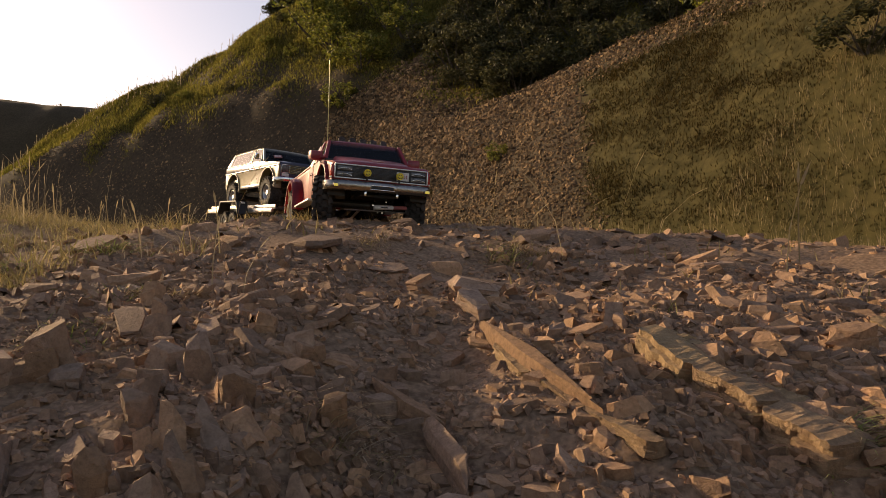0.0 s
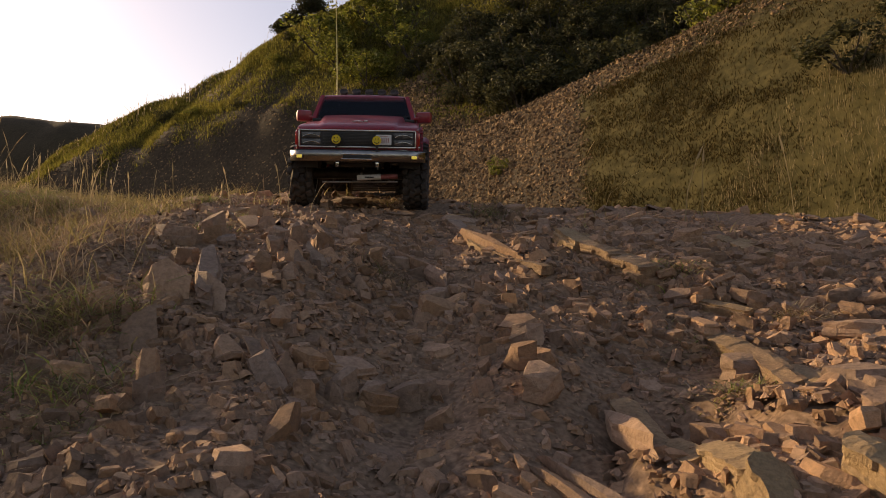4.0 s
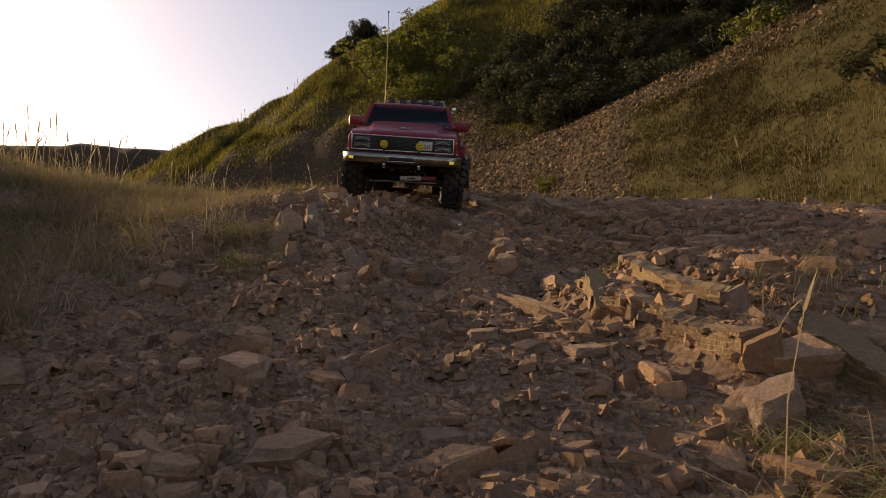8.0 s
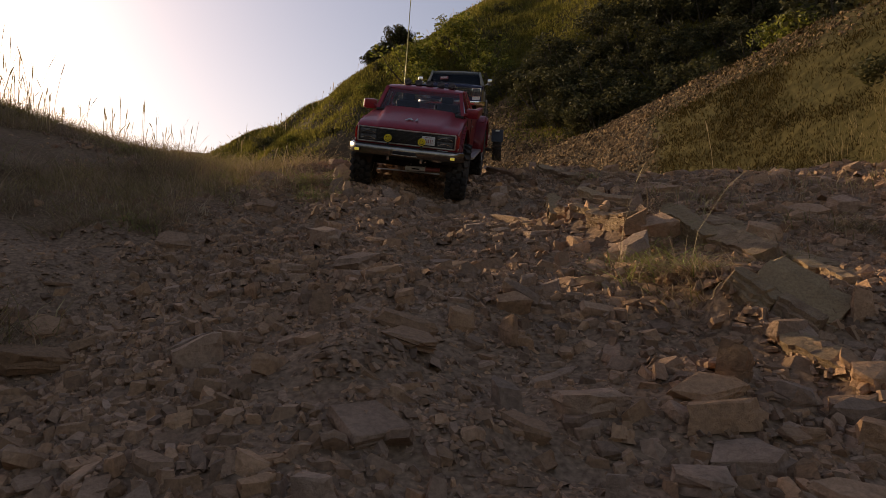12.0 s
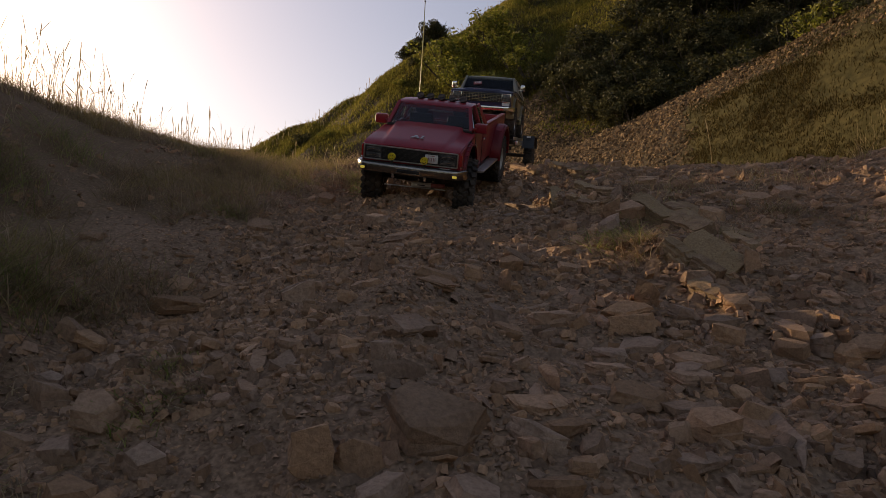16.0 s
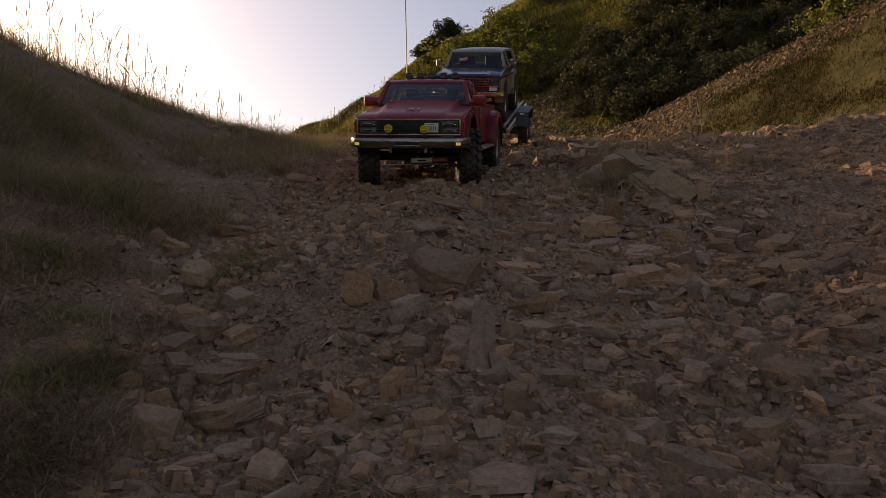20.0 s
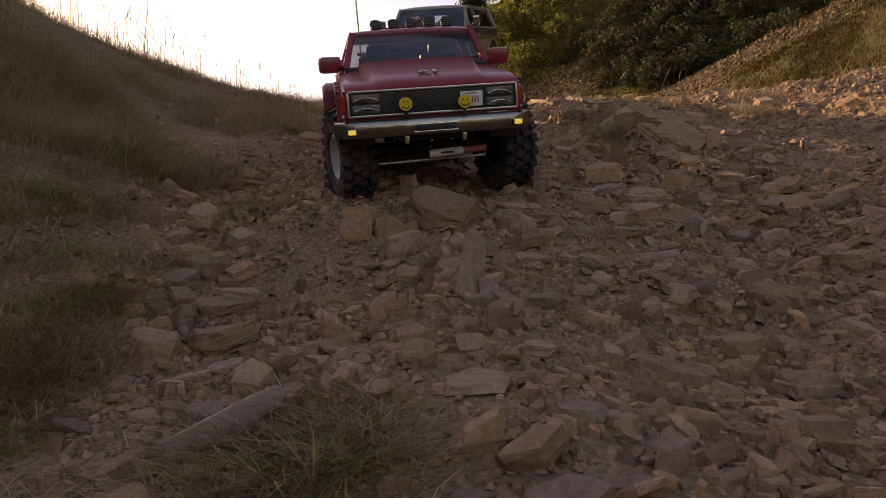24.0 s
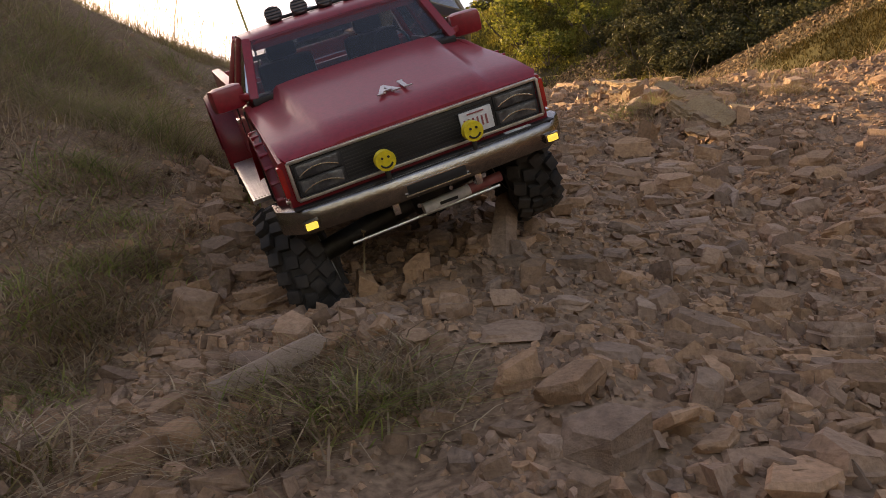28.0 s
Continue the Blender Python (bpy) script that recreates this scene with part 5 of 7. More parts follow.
def shard(x0, y0, x1, y1, wide, tall, pale=False):
    """A long split piece of slate lying between two points."""
    a, b = Vector((x0, y0, float(height(x0, y0)))), Vector((x1, y1, float(height(x1, y1))))
    ob = new("rock", dice.choice(PALE_ROCKS if pale else ROCKS))
    ob.matrix_basis = Matrix.Translation((a + b) / 2 + Vector((0, 0, -tall * 0.2))) @ (b - a).to_track_quat("X", "Z").to_matrix().to_4x4() @ Matrix.Diagonal(((b - a).length * 1.05, wide, tall * 1.2, 1))
    return tagged(ob, "long split piece of pale brown slate", "rock", "larger rocks on the slope")


def layer_mesh(seed):
    """A run of bedded slate: thin beds that step in and out on the broken face, with a rough top."""
    rnd = random.Random(seed)
    n, beds = 26, 5
    bm = bmesh.new()
    rings = []
    inset = [rnd.uniform(0.0, 0.10) for _ in range(beds)]
    back, up = 0.45, 0.0
    for i in range(n + 1):
        x = -0.5 + i / n + (rnd.uniform(-0.012, 0.012) if 0 < i < n else 0)
        for k in range(beds):
            if rnd.random() < 0.05:
                inset[k] = rnd.uniform(0.0, 0.12)
            inset[k] += rnd.uniform(-0.008, 0.008)
        if rnd.random() < 0.14:
            back, up = rnd.uniform(0.36, 0.5), rnd.uniform(-0.07, 0.06)
        near = 0.5 if i in (0, n) else (0.82 if i in (1, n - 1) else 1.0)
        sec = [(x, -0.5 * near, -0.5)]
        for k in range(beds):
            z0, z1 = -0.5 + k / beds, -0.5 + (k + 0.92) / beds
            f = (-0.5 + inset[k] + 0.02 * k) * near
            sec += [(x, f, z0 + 0.02 + up * k / beds), (x, f + 0.012, z1 + up * (k + 1) / beds)]
        sec += [(x, -0.1, 0.46 + up + rnd.uniform(-0.012, 0.012)), (x, 0.2, 0.44 + up + rnd.uniform(-0.015, 0.015)), (x, back * near, 0.3 + up), (x, back * near, -0.5)]
        rings.append(sec)
    loft(bm, rings)
    bmesh.ops.recalc_face_normals(bm, faces=bm.faces[:])
    bmesh.ops.triangulate(bm, faces=bm.faces[:])
    for q in bm.verts:
        q.co += Vector((0.01, 0.05, 0.05)) * noise.noise(Vector((q.co.x * 5, q.co.y * 3, q.co.z)) + Vector((seed, 3, 0))) + Vector((0.006, 0.02, 0.02)) * noise.noise(q.co * 17)
    me = bpy.data.meshes.new("slate_bed")
    bm.to_mesh(me)
    bm.free()
    me.materials.append(LEDGE)
    return me


LAYERS = [layer_mesh(300 + k) for k in range(9)]


def outcrop(way, tall, deep, lean=14):
    """A broken face of slate beds along a line of points, its back buried in the slope."""
    base = new("rock_ledge")
    base.matrix_basis = Matrix.Translation((*way[0], float(height(*way[0]))))
    tagged(base, "thick tilted slate beds with a broken orange-brown face", "rock ledge", "ledges on the slope")
    for (x0, y0), (x1, y1) in zip(way, way[1:]):
        run = math.hypot(x1 - x0, y1 - y0)
        cuts = max(1, round(run / 0.045))
        for k in range(cuts):
            a, b = [Vector((x0 + (x1 - x0) * u, y0 + (y1 - y0) * u, float(height(x0 + (x1 - x0) * u, y0 + (y1 - y0) * u)))) for u in ((k - 0.08) / cuts, (k + 1.08) / cuts)]
            h = tall * dice.uniform(0.6, 1.15)
            ob = new("slate_bed", dice.choice(LAYERS))
            ob.parent = base
            turn = (b - a).to_track_quat("X", "Z").to_matrix().to_4x4()
            ob.matrix_basis = base.matrix_basis.inverted() @ Matrix.Translation((a + b) / 2) @ turn @ pose(0, deep * 0.3 + dice.gauss(0, 0.004), h * 0.22, lean + dice.gauss(0, 7), dice.gauss(0, 7), dice.gauss(0, 9)) @ Matrix.Diagonal(((b - a).length, deep * dice.uniform(0.85, 1.1), h, 1))
    return base


def ledge(x0, y0, x1, y1, tall):
    """Beds of slate that stick out of the slope along a line."""
    a, b = Vector((x0, y0, float(height(x0, y0)))), Vector((x1, y1, float(height(x1, y1))))
    d = b - a
    if d.length > 0.2:
        b = a + d * (0.2 / d.length)
        d = b - a
    base = new("rock_ledge")
    base.matrix_basis = Matrix.Translation((a + b) / 2) @ d.to_track_quat("X", "Z").to_matrix().to_4x4()
    tagged(base, "tilted beds of pale brown slate sticking out", "rock ledge", "ledges on the slope")
    tall *= 0.78
    wide, n = max(tall * 1.5, 0.016), 2
    lie, lift = dice.gauss(12, 5) + (16 if y0 < -0.6 else 0), -0.02 if x0 > 0.015 and y0 > -0.6 else -0.12
    for k in range(n):
        cuts = 1 + int(d.length / (0.07 if k == 0 else 0.045))
        at = -0.5 + dice.uniform(-0.03, 0.03)
        for c in range(cuts):
            run = dice.uniform(0.85, 1.15) / cuts
            ob = new("slate_bed", dice.choice(LAYERS))
            ob.parent = base
            ob.matrix_basis = pose((at + run / 2) * d.length, (k - 0.3) * wide * 0.7 + dice.gauss(0, 0.05) * wide, tall * (lift - 0.22 * k + dice.gauss(0, 0.05)), lie + dice.gauss(0, 3), dice.gauss(0, 2.5), dice.gauss(0, 4)) @ Matrix.Diagonal((run * d.length * 1.02, wide * dice.uniform(0.8, 1.05), tall * dice.uniform(0.9, 1.15), 1))
            at += run
    return base


rock(0.179, -1.098, 0.0363, 0.0043, 0.0346, 15)
rock(0.194, -1.167, 0.0209, 0.0126, 0.0179, 10)
rock(0.217, -1.184, 0.0300, 0.0089, 0.0200, 20)
rock(0.232, -1.209, 0.0369, 0.0136, 0.0316, 7)
rock(0.282, -1.127, 0.0289, 0.0075, 0.0248, 23)
rock(0.249, -1.139, 0.0191, 0.0053, 0.0145, -5)
rock(0.265, -1.172, 0.0182, 0.0127, 0.0121, 30)
rock(0.279, -1.161, 0.0112, 0.0059, 0.0085, 15)
rock(0.349, -0.937, 0.0444, 0.0068, 0.0465, 3)
rock(0.308, -1.204, 0.0259, 0.0088, 0.0297, 21)
rock(0.254, -1.187, 0.0221, 0.0040, 0.0168, 15)
rock(0.269, -1.201, 0.0187, 0.0040, 0.0125, 25)
rock(0.300, -1.163, 0.0131, 0.0048, 0.0113, 15)
rock(0.318, -1.001, 0.0356, 0.0117, 0.0203, 35)
rock(0.232, -1.142, 0.0250, 0.0062, 0.0166, 9)
rock(0.202, -1.042, 0.0261, 0.0060, 0.0175, 27)
rock(0.243, -1.043, 0.0171, 0.0091, 0.0098, 0)
rock(0.261, -1.077, 0.0144, 0.0140, 0.0069, 15)
rock(0.291, -1.039, 0.0243, 0.0056, 0.0185, 15)
rock(0.055, -1.099, 0.0308, 0.0093, 0.0234, -10)
rock(0.046, -1.124, 0.0338, 0.0084, 0.0289, 30)
rock(-0.016, -0.996, 0.0504, 0.0126, 0.0432, 5)
rock(0.052, -1.229, 0.0316, 0.0111, 0.0241, 45)
rock(0.077, -1.249, 0.0173, 0.0041, 0.0132, 15)
rock(0.097, -1.238, 0.0277, 0.0055, 0.0237, 20)
rock(0.106, -1.091, 0.0261, 0.0061, 0.0174, 15)
rock(0.130, -1.111, 0.0215, 0.0046, 0.0164, 5)
rock(0.143, -1.082, 0.0216, 0.0061, 0.0144, 23)
rock(0.094, -0.984, 0.0218, 0.0164, 0.0083, 35)
rock(0.164, -0.913, 0.0161, 0.0150, 0.0076, 15)
rock(0.076, -1.070, 0.0177, 0.0074, 0.0152, 15)
rock(0.152, -1.209, 0.0109, 0.0068, 0.0063, 25)
rock(0.181, -1.221, 0.0133, 0.0052, 0.0089, 3)
rock(0.195, -1.229, 0.0124, 0.0062, 0.0082, 25)
rock(0.212, -1.214, 0.0128, 0.0060, 0.0085, 15)
rock(0.197, -1.198, 0.0190, 0.0040, 0.0109, 11)
rock(0.224, -1.238, 0.0158, 0.0045, 0.0120, 15)
rock(0.288, -1.213, 0.0153, 0.0040, 0.0117, 15)
rock(0.247, -1.228, 0.0095, 0.0046, 0.0072, 15)
rock(-0.054, -1.062, 0.0150, 0.0081, 0.0100, 15)
rock(-0.063, -0.906, 0.0294, 0.0133, 0.0196, 25)
rock(-0.115, -0.893, 0.0381, 0.0122, 0.0291, 15)
rock(-0.125, -0.858, 0.0377, 0.0162, 0.0252, 35)
rock(0.285, -0.889, 0.0324, 0.0052, 0.0247, 20)
rock(0.227, -0.865, 0.0301, 0.0070, 0.0229, 7)
rock(0.259, -0.722, 0.0422, 0.0068, 0.0322, 25)
rock(0.329, -0.651, 0.0362, 0.0091, 0.0276, 15)
rock(0.316, -0.543, 0.0414, 0.0132, 0.0236, 15)
rock(-0.103, -0.872, 0.0368, 0.0147, 0.0280, 22)
rock(-0.064, -0.892, 0.0362, 0.0103, 0.0242, -3)
rock(-0.073, -0.868, 0.0297, 0.0111, 0.0198, 12)
rock(-0.072, -0.907, 0.0485, 0.0084, 0.0370, 20)
rock(-0.014, -0.992, 0.0527, 0.0059, 0.0502, -8)
rock(-0.053, -1.056, 0.0175, 0.0079, 0.0134, 12)
rock(-0.001, -1.106, 0.0259, 0.0070, 0.0198, 2)
rock(0.012, -1.047, 0.0344, 0.0054, 0.0262, 17)
rock(0.103, -1.076, 0.0267, 0.0042, 0.0178, 12)
rock(0.129, -1.108, 0.0190, 0.0042, 0.0145, 22)
rock(0.062, -1.006, 0.0209, 0.0139, 0.0119, -13)
rock(0.024, -0.833, 0.0399, 0.0260, 0.0190, 24)
rock(0.048, -0.826, 0.0265, 0.0198, 0.0126, 12)
rock(0.086, -0.799, 0.0755, 0.0199, 0.0504, -6)
rock(0.153, -0.745, 0.0442, 0.0051, 0.0379, 6)
rock(0.185, -0.806, 0.0239, 0.0073, 0.0182, 12)
rock(0.198, -0.715, 0.0259, 0.0053, 0.0197, 12)
rock(0.224, -0.717, 0.0440, 0.0098, 0.0293, -2)
rock(0.268, -0.668, 0.0366, 0.0070, 0.0279, 12)
rock(0.230, -0.889, 0.0322, 0.0072, 0.0245, 20)
rock(0.280, -0.847, 0.0384, 0.0052, 0.0329, 2)
rock(0.129, -0.930, 0.0319, 0.0076, 0.0243, 27)
rock(0.176, -0.882, 0.0369, 0.0058, 0.0246, 12)
rock(0.091, -0.921, 0.0276, 0.0067, 0.0184, 0)
rock(0.313, -0.536, 0.0354, 0.0134, 0.0202, 12)
rock(0.370, -0.410, 0.0256, 0.0218, 0.0098, 12)
rock(0.394, -0.706, 0.0337, 0.0070, 0.0257, 12)
rock(-0.317, -0.392, 0.0546, 0.0040, 0.0520, 12)
rock(-0.117, -0.504, 0.0400, 0.0144, 0.0267, 12)
rock(-0.484, -0.334, 0.0445, 0.0069, 0.0381, 12)
rock(-0.084, -0.975, 0.0216, 0.0104, 0.0165, 12)
rock(-0.108, -0.908, 0.0291, 0.0102, 0.0222, 12)
rock(0.109, -0.563, 0.0235, 0.0239, 0.0135, 18)
rock(0.037, -0.510, 0.0439, 0.0064, 0.0377, 0)
rock(-0.110, -0.519, 0.0364, 0.0193, 0.0278, 20)
rock(-0.298, -0.440, 0.0655, 0.0146, 0.0562, 2)
rock(0.037, -0.632, 0.0500, 0.0083, 0.0429, 3)
rock(-0.120, -0.286, 0.0395, 0.0069, 0.0338, 8)
rock(0.103, -0.402, 0.0293, 0.0120, 0.0195, 8)
rock(0.069, -0.453, 0.0226, 0.0145, 0.0129, 23)
rock(0.155, -0.555, 0.0427, 0.0124, 0.0325, -4)
rock(0.207, -0.629, 0.0385, 0.0084, 0.0330, 16)
rock(0.231, -0.544, 0.0479, 0.0079, 0.0365, 2)
rock(0.203, -0.666, 0.0347, 0.0074, 0.0264, 8)
rock(0.311, -0.577, 0.0387, 0.0153, 0.0332, -12)
rock(0.191, -0.597, 0.0152, 0.0193, 0.0072, 13)
rock(0.264, -0.661, 0.0289, 0.0107, 0.0220, 8)
rock(0.331, -0.520, 0.0286, 0.0083, 0.0245, -2)
rock(-0.100, -0.666, 0.0250, 0.0045, 0.0190, 8)
rock(0.004, -0.696, 0.0185, 0.0083, 0.0123, 18)
rock(0.033, -0.706, 0.0221, 0.0156, 0.0147, -2)
rock(0.079, -0.646, 0.0134, 0.0050, 0.0090, 8)
rock(0.139, -0.701, 0.0172, 0.0068, 0.0115, 8)
rock(0.163, -0.654, 0.0134, 0.0107, 0.0077, 8)
rock(-0.057, -0.273, 0.0495, 0.0087, 0.0377, 8)
rock(-0.103, -0.477, 0.0235, 0.0085, 0.0157, 8)
rock(0.063, -0.336, 0.0169, 0.0167, 0.0097, 14)
rock(0.038, -0.302, 0.0169, 0.0154, 0.0096, -4)
rock(0.215, -0.198, 0.0368, 0.0116, 0.0280, 26)
rock(0.174, -0.339, 0.0353, 0.0115, 0.0269, -9)
rock(0.116, -0.368, 0.0180, 0.0134, 0.0085, 16)
rock(0.135, -0.349, 0.0218, 0.0121, 0.0125, -6)
rock(-0.045, -0.342, 0.0336, 0.0101, 0.0288, 21)
rock(-0.114, -0.300, 0.0336, 0.0049, 0.0320, 1)
rock(-0.116, -0.176, 0.0441, 0.0139, 0.0378, -24)
rock(0.045, -0.071, 0.0272, 0.0087, 0.0207, 6)
rock(0.152, -0.252, 0.0174, 0.0150, 0.0083, 16)
rock(0.136, -0.265, 0.0247, 0.0106, 0.0164, 6)
rock(0.081, -0.110, 0.0281, 0.0077, 0.0214, 6)
rock(0.369, -0.159, 0.0401, 0.0187, 0.0306, -19)
rock(0.256, -0.177, 0.0440, 0.0143, 0.0336, -12)
rock(0.046, -0.079, 0.0273, 0.0093, 0.0234, -2)
rock(-0.015, -0.076, 0.0258, 0.0090, 0.0172, 14)
rock(-0.273, 0.039, 0.0438, 0.0103, 0.0376, 4)
rock(0.058, 0.257, 0.0387, 0.0101, 0.0295, -6)
rock(-0.087, 0.184, 0.0248, 0.0092, 0.0165, 4)
rock(-0.129, -0.153, 0.0257, 0.0154, 0.0171, -21)
rock(-0.118, -0.137, 0.0180, 0.0136, 0.0103, 14)
rock(0.125, -0.102, 0.0370, 0.0055, 0.0316, 4)
rock(-0.066, 0.201, 0.0445, 0.0056, 0.0339, 4)
rock(-0.177, 0.247, 0.0253, 0.0489, 0.0084, 1)
rock(-0.216, 0.252, 0.0338, 0.0410, 0.0129, 1)
rock(-0.203, 0.178, 0.0292, 0.0462, 0.0111, 1)
rock(-0.101, 0.142, 0.0179, 0.0377, 0.0085, 1)
rock(-0.089, 0.153, 0.0190, 0.0358, 0.0090, -4)
rock(0.063, 0.236, 0.0265, 0.0142, 0.0176, -19)
rock(0.100, 0.238, 0.0123, 0.0145, 0.0059, 1)
rock(-0.003, 0.208, 0.0245, 0.0067, 0.0186, 9)
rock(-0.164, 0.102, 0.0181, 0.0190, 0.0103, 11)
rock(-0.161, 0.403, 0.0197, 0.0087, 0.0113, 1)
rock(-0.070, 0.766, 0.0460, 0.0040, 0.0438, 1)
rock(0.015, 0.695, 0.0606, 0.0103, 0.0346, 1)
rock(-0.083, 0.138, 0.0171, 0.0149, 0.0098, -9)
rock(-0.069, 0.162, 0.0151, 0.0106, 0.0101, 13)
rock(-0.192, 0.486, 0.0187, 0.0174, 0.0089, 11)
rock(-0.144, 0.426, 0.0218, 0.0155, 0.0125, -17)
rock(-0.116, 0.393, 0.0180, 0.0130, 0.0103, -7)
rock(-0.117, 0.325, 0.0134, 0.0327, 0.0064, -5)
rock(-0.109, 0.348, 0.0112, 0.0223, 0.0043, 6)
rock(-0.097, 0.355, 0.0175, 0.0230, 0.0084, 1)
rock(-0.229, 0.426, 0.0276, 0.0137, 0.0184, 21)
rock(-0.156, 0.369, 0.0177, 0.0128, 0.0101, -9)
rock(-0.099, 0.482, 0.0221, 0.0077, 0.0168, 11)
rock(0.013, 0.691, 0.0589, 0.0119, 0.0393, 1)
rock(-0.033, 0.704, 0.0279, 0.0084, 0.0213, 1)
rock(-0.069, 0.411, 0.0172, 0.0136, 0.0099, 16)
rock(0.089, 0.547, 0.0349, 0.0046, 0.0299, 1)
rock(0.111, 0.557, 0.0158, 0.0218, 0.0075, 1)
rock(0.271, 0.535, 0.0353, 0.0132, 0.0235, -9)
rock(-0.004, 0.493, 0.0187, 0.0101, 0.0143, 1)
ledge(0.026, 0.531, 0.090, 0.398, 0.0120)
ledge(0.128, 0.528, 0.197, 0.390, 0.0280)
ledge(0.349, 0.637, 0.352, 0.495, 0.0200)
ledge(0.221, 0.347, 0.257, 0.307, 0.0120)
ledge(0.049, 0.071, 0.088, 0.018, 0.0080)
ledge(0.062, 0.077, 0.118, -0.040, 0.0100)
ledge(0.284, -0.389, 0.339, -0.423, 0.0320)
ledge(0.377, -0.212, 0.392, -0.352, 0.0200)
ledge(0.216, 0.272, 0.253, -0.028, 0.0200)
outcrop([(0.106, 0.157), (0.128, 0.065), (0.148, -0.026)], 0.019, 0.024)
outcrop([(0.149, -0.022), (0.187, -0.096), (0.226, -0.166)], 0.022, 0.028)
outcrop([(0.172, 0.012), (0.196, -0.038), (0.226, -0.086)], 0.024, 0.028, 16)
outcrop([(0.262, -0.158), (0.300, -0.205), (0.322, -0.262)], 0.026, 0.034, 20)
outcrop([(0.300, -0.385), (0.328, -0.420)], 0.026, 0.05, 24)
outcrop([(0.294, -0.462), (0.322, -0.514)], 0.02, 0.026, 20)
rock(0.246, -0.530, 0.026, 0.022, 0.021, 20)
rock(0.232, -0.178, 0.029, 0.020, 0.024, -30)
rock(0.224, -0.213, 0.041, 0.026, 0.033, -25)
rock(0.293, 0.020, 0.050, 0.013, 0.040, -35)
rock(0.361, 0.048, 0.048, 0.014, 0.036, -30)
rock(0.313, 0.235, 0.062, 0.012, 0.040, -10)
rock(0.255, 0.130, 0.044, 0.013, 0.034, -38)
rock(0.208, 0.205, 0.040, 0.013, 0.030, -30)
ledge(0.326, -0.102, 0.351, -0.184, 0.0250)
rock(0.150, -0.974, 0.0190, 0.080, 0.014, 12)
rock(0.166, -0.972, 0.0150, 0.030, 0.010, -20)
rock(-0.230, 0.430, 0.0265, 0.0224, 0.0172, 3)
rock(-0.265, 0.419, 0.0471, 0.0144, 0.0306, 8)
rock(-0.217, 0.418, 0.0249, 0.0078, 0.0162, -7)
rock(-0.192, 0.490, 0.0147, 0.0307, 0.0095, -12)
rock(-0.158, 0.376, 0.0171, 0.0227, 0.0111, -2)
rock(-0.174, 0.444, 0.0219, 0.0150, 0.0142, 9)
rock(-0.154, 0.452, 0.0178, 0.0247, 0.0115, 1)
rock(-0.124, 0.412, 0.0263, 0.0081, 0.0171, -2)
rock(-0.129, 0.347, 0.0125, 0.0333, 0.0081, 4)
rock(-0.110, 0.355, 0.0104, 0.0335, 0.0068, 9)
rock(-0.098, 0.361, 0.0168, 0.0336, 0.0109, 7)
rock(-0.113, 0.323, 0.0147, 0.0286, 0.0096, 4)
rock(-0.151, 0.315, 0.0178, 0.0145, 0.0116, -2)
rock(-0.141, 0.298, 0.0184, 0.0166, 0.0119, -7)
rock(-0.128, 0.308, 0.0198, 0.0181, 0.0129, 3)
rock(-0.119, 0.311, 0.0077, 0.0234, 0.0050, -6)
rock(-0.222, 0.323, 0.0214, 0.0135, 0.0139, 8)
rock(-0.068, 0.340, 0.0153, 0.0282, 0.0100, 3)
rock(-0.074, 0.435, 0.0175, 0.0125, 0.0114, -12)
rock(-0.101, 0.482, 0.0225, 0.0127, 0.0146, -2)
rock(-0.076, 0.487, 0.0303, 0.0045, 0.0197, -7)
rock(-0.009, 0.359, 0.0373, 0.0114, 0.0242, 8)
rock(-0.126, 0.498, 0.0180, 0.0132, 0.0117, -2)
rock(-0.043, 0.450, 0.0243, 0.0111, 0.0158, 8)
rock(-0.027, 0.443, 0.0263, 0.0109, 0.0171, -12)
shard(-0.180, 0.253, -0.202, 0.336, 0.024, 0.016)
shard(-0.028, 0.457, 0.003, 0.364, 0.010, 0.012)
shard(-0.054, 0.472, -0.010, 0.424, 0.012, 0.010)
rock(-0.104, 0.154, 0.0098, 0.0445, 0.0063, 8)
rock(-0.097, 0.159, 0.0098, 0.0476, 0.0064, -7)
rock(-0.091, 0.169, 0.0082, 0.0421, 0.0053, -11)
rock(-0.087, 0.158, 0.0183, 0.0166, 0.0119, -8)
rock(-0.078, 0.211, 0.0048, 0.0208, 0.0031, 0)
rock(-0.166, 0.105, 0.0159, 0.0337, 0.0103, 9)
rock(-0.254, 0.235, 0.0277, 0.0250, 0.0180, -7)
rock(-0.064, 0.172, 0.0187, 0.0148, 0.0122, 8)
rock(-0.027, 0.182, 0.0253, 0.0133, 0.0165, -7)
rock(-0.048, 0.178, 0.0189, 0.0113, 0.0123, 3)
rock(-0.014, 0.195, 0.0259, 0.0116, 0.0168, 8)
shard(0.042, -1.164, 0.094, -1.107, 0.0065, 0.009, True)
rock(0.177, -1.012, 0.0213, 0.0156)
rock(-0.056, -1.025, 0.0370, 0.0181)
rock(-0.140, -0.929, 0.0226, 0.0121)
rock(-0.090, -0.934, 0.0287, 0.0153)
rock(-0.253, -0.520, 0.0485, 0.0091)
rock(0.357, -0.482, 0.0183, 0.0220)
rock(0.153, -0.784, 0.0305, 0.0092)
rock(0.387, -0.579, 0.0273, 0.0153)
rock(0.406, -0.589, 0.0272, 0.0152)
rock(0.239, -0.594, 0.0465, 0.0103)
rock(-0.044, -0.434, 0.0238, 0.0190)
rock(0.104, -0.458, 0.0284, 0.0170)
rock(0.497, -0.030, 0.0434, 0.0145)
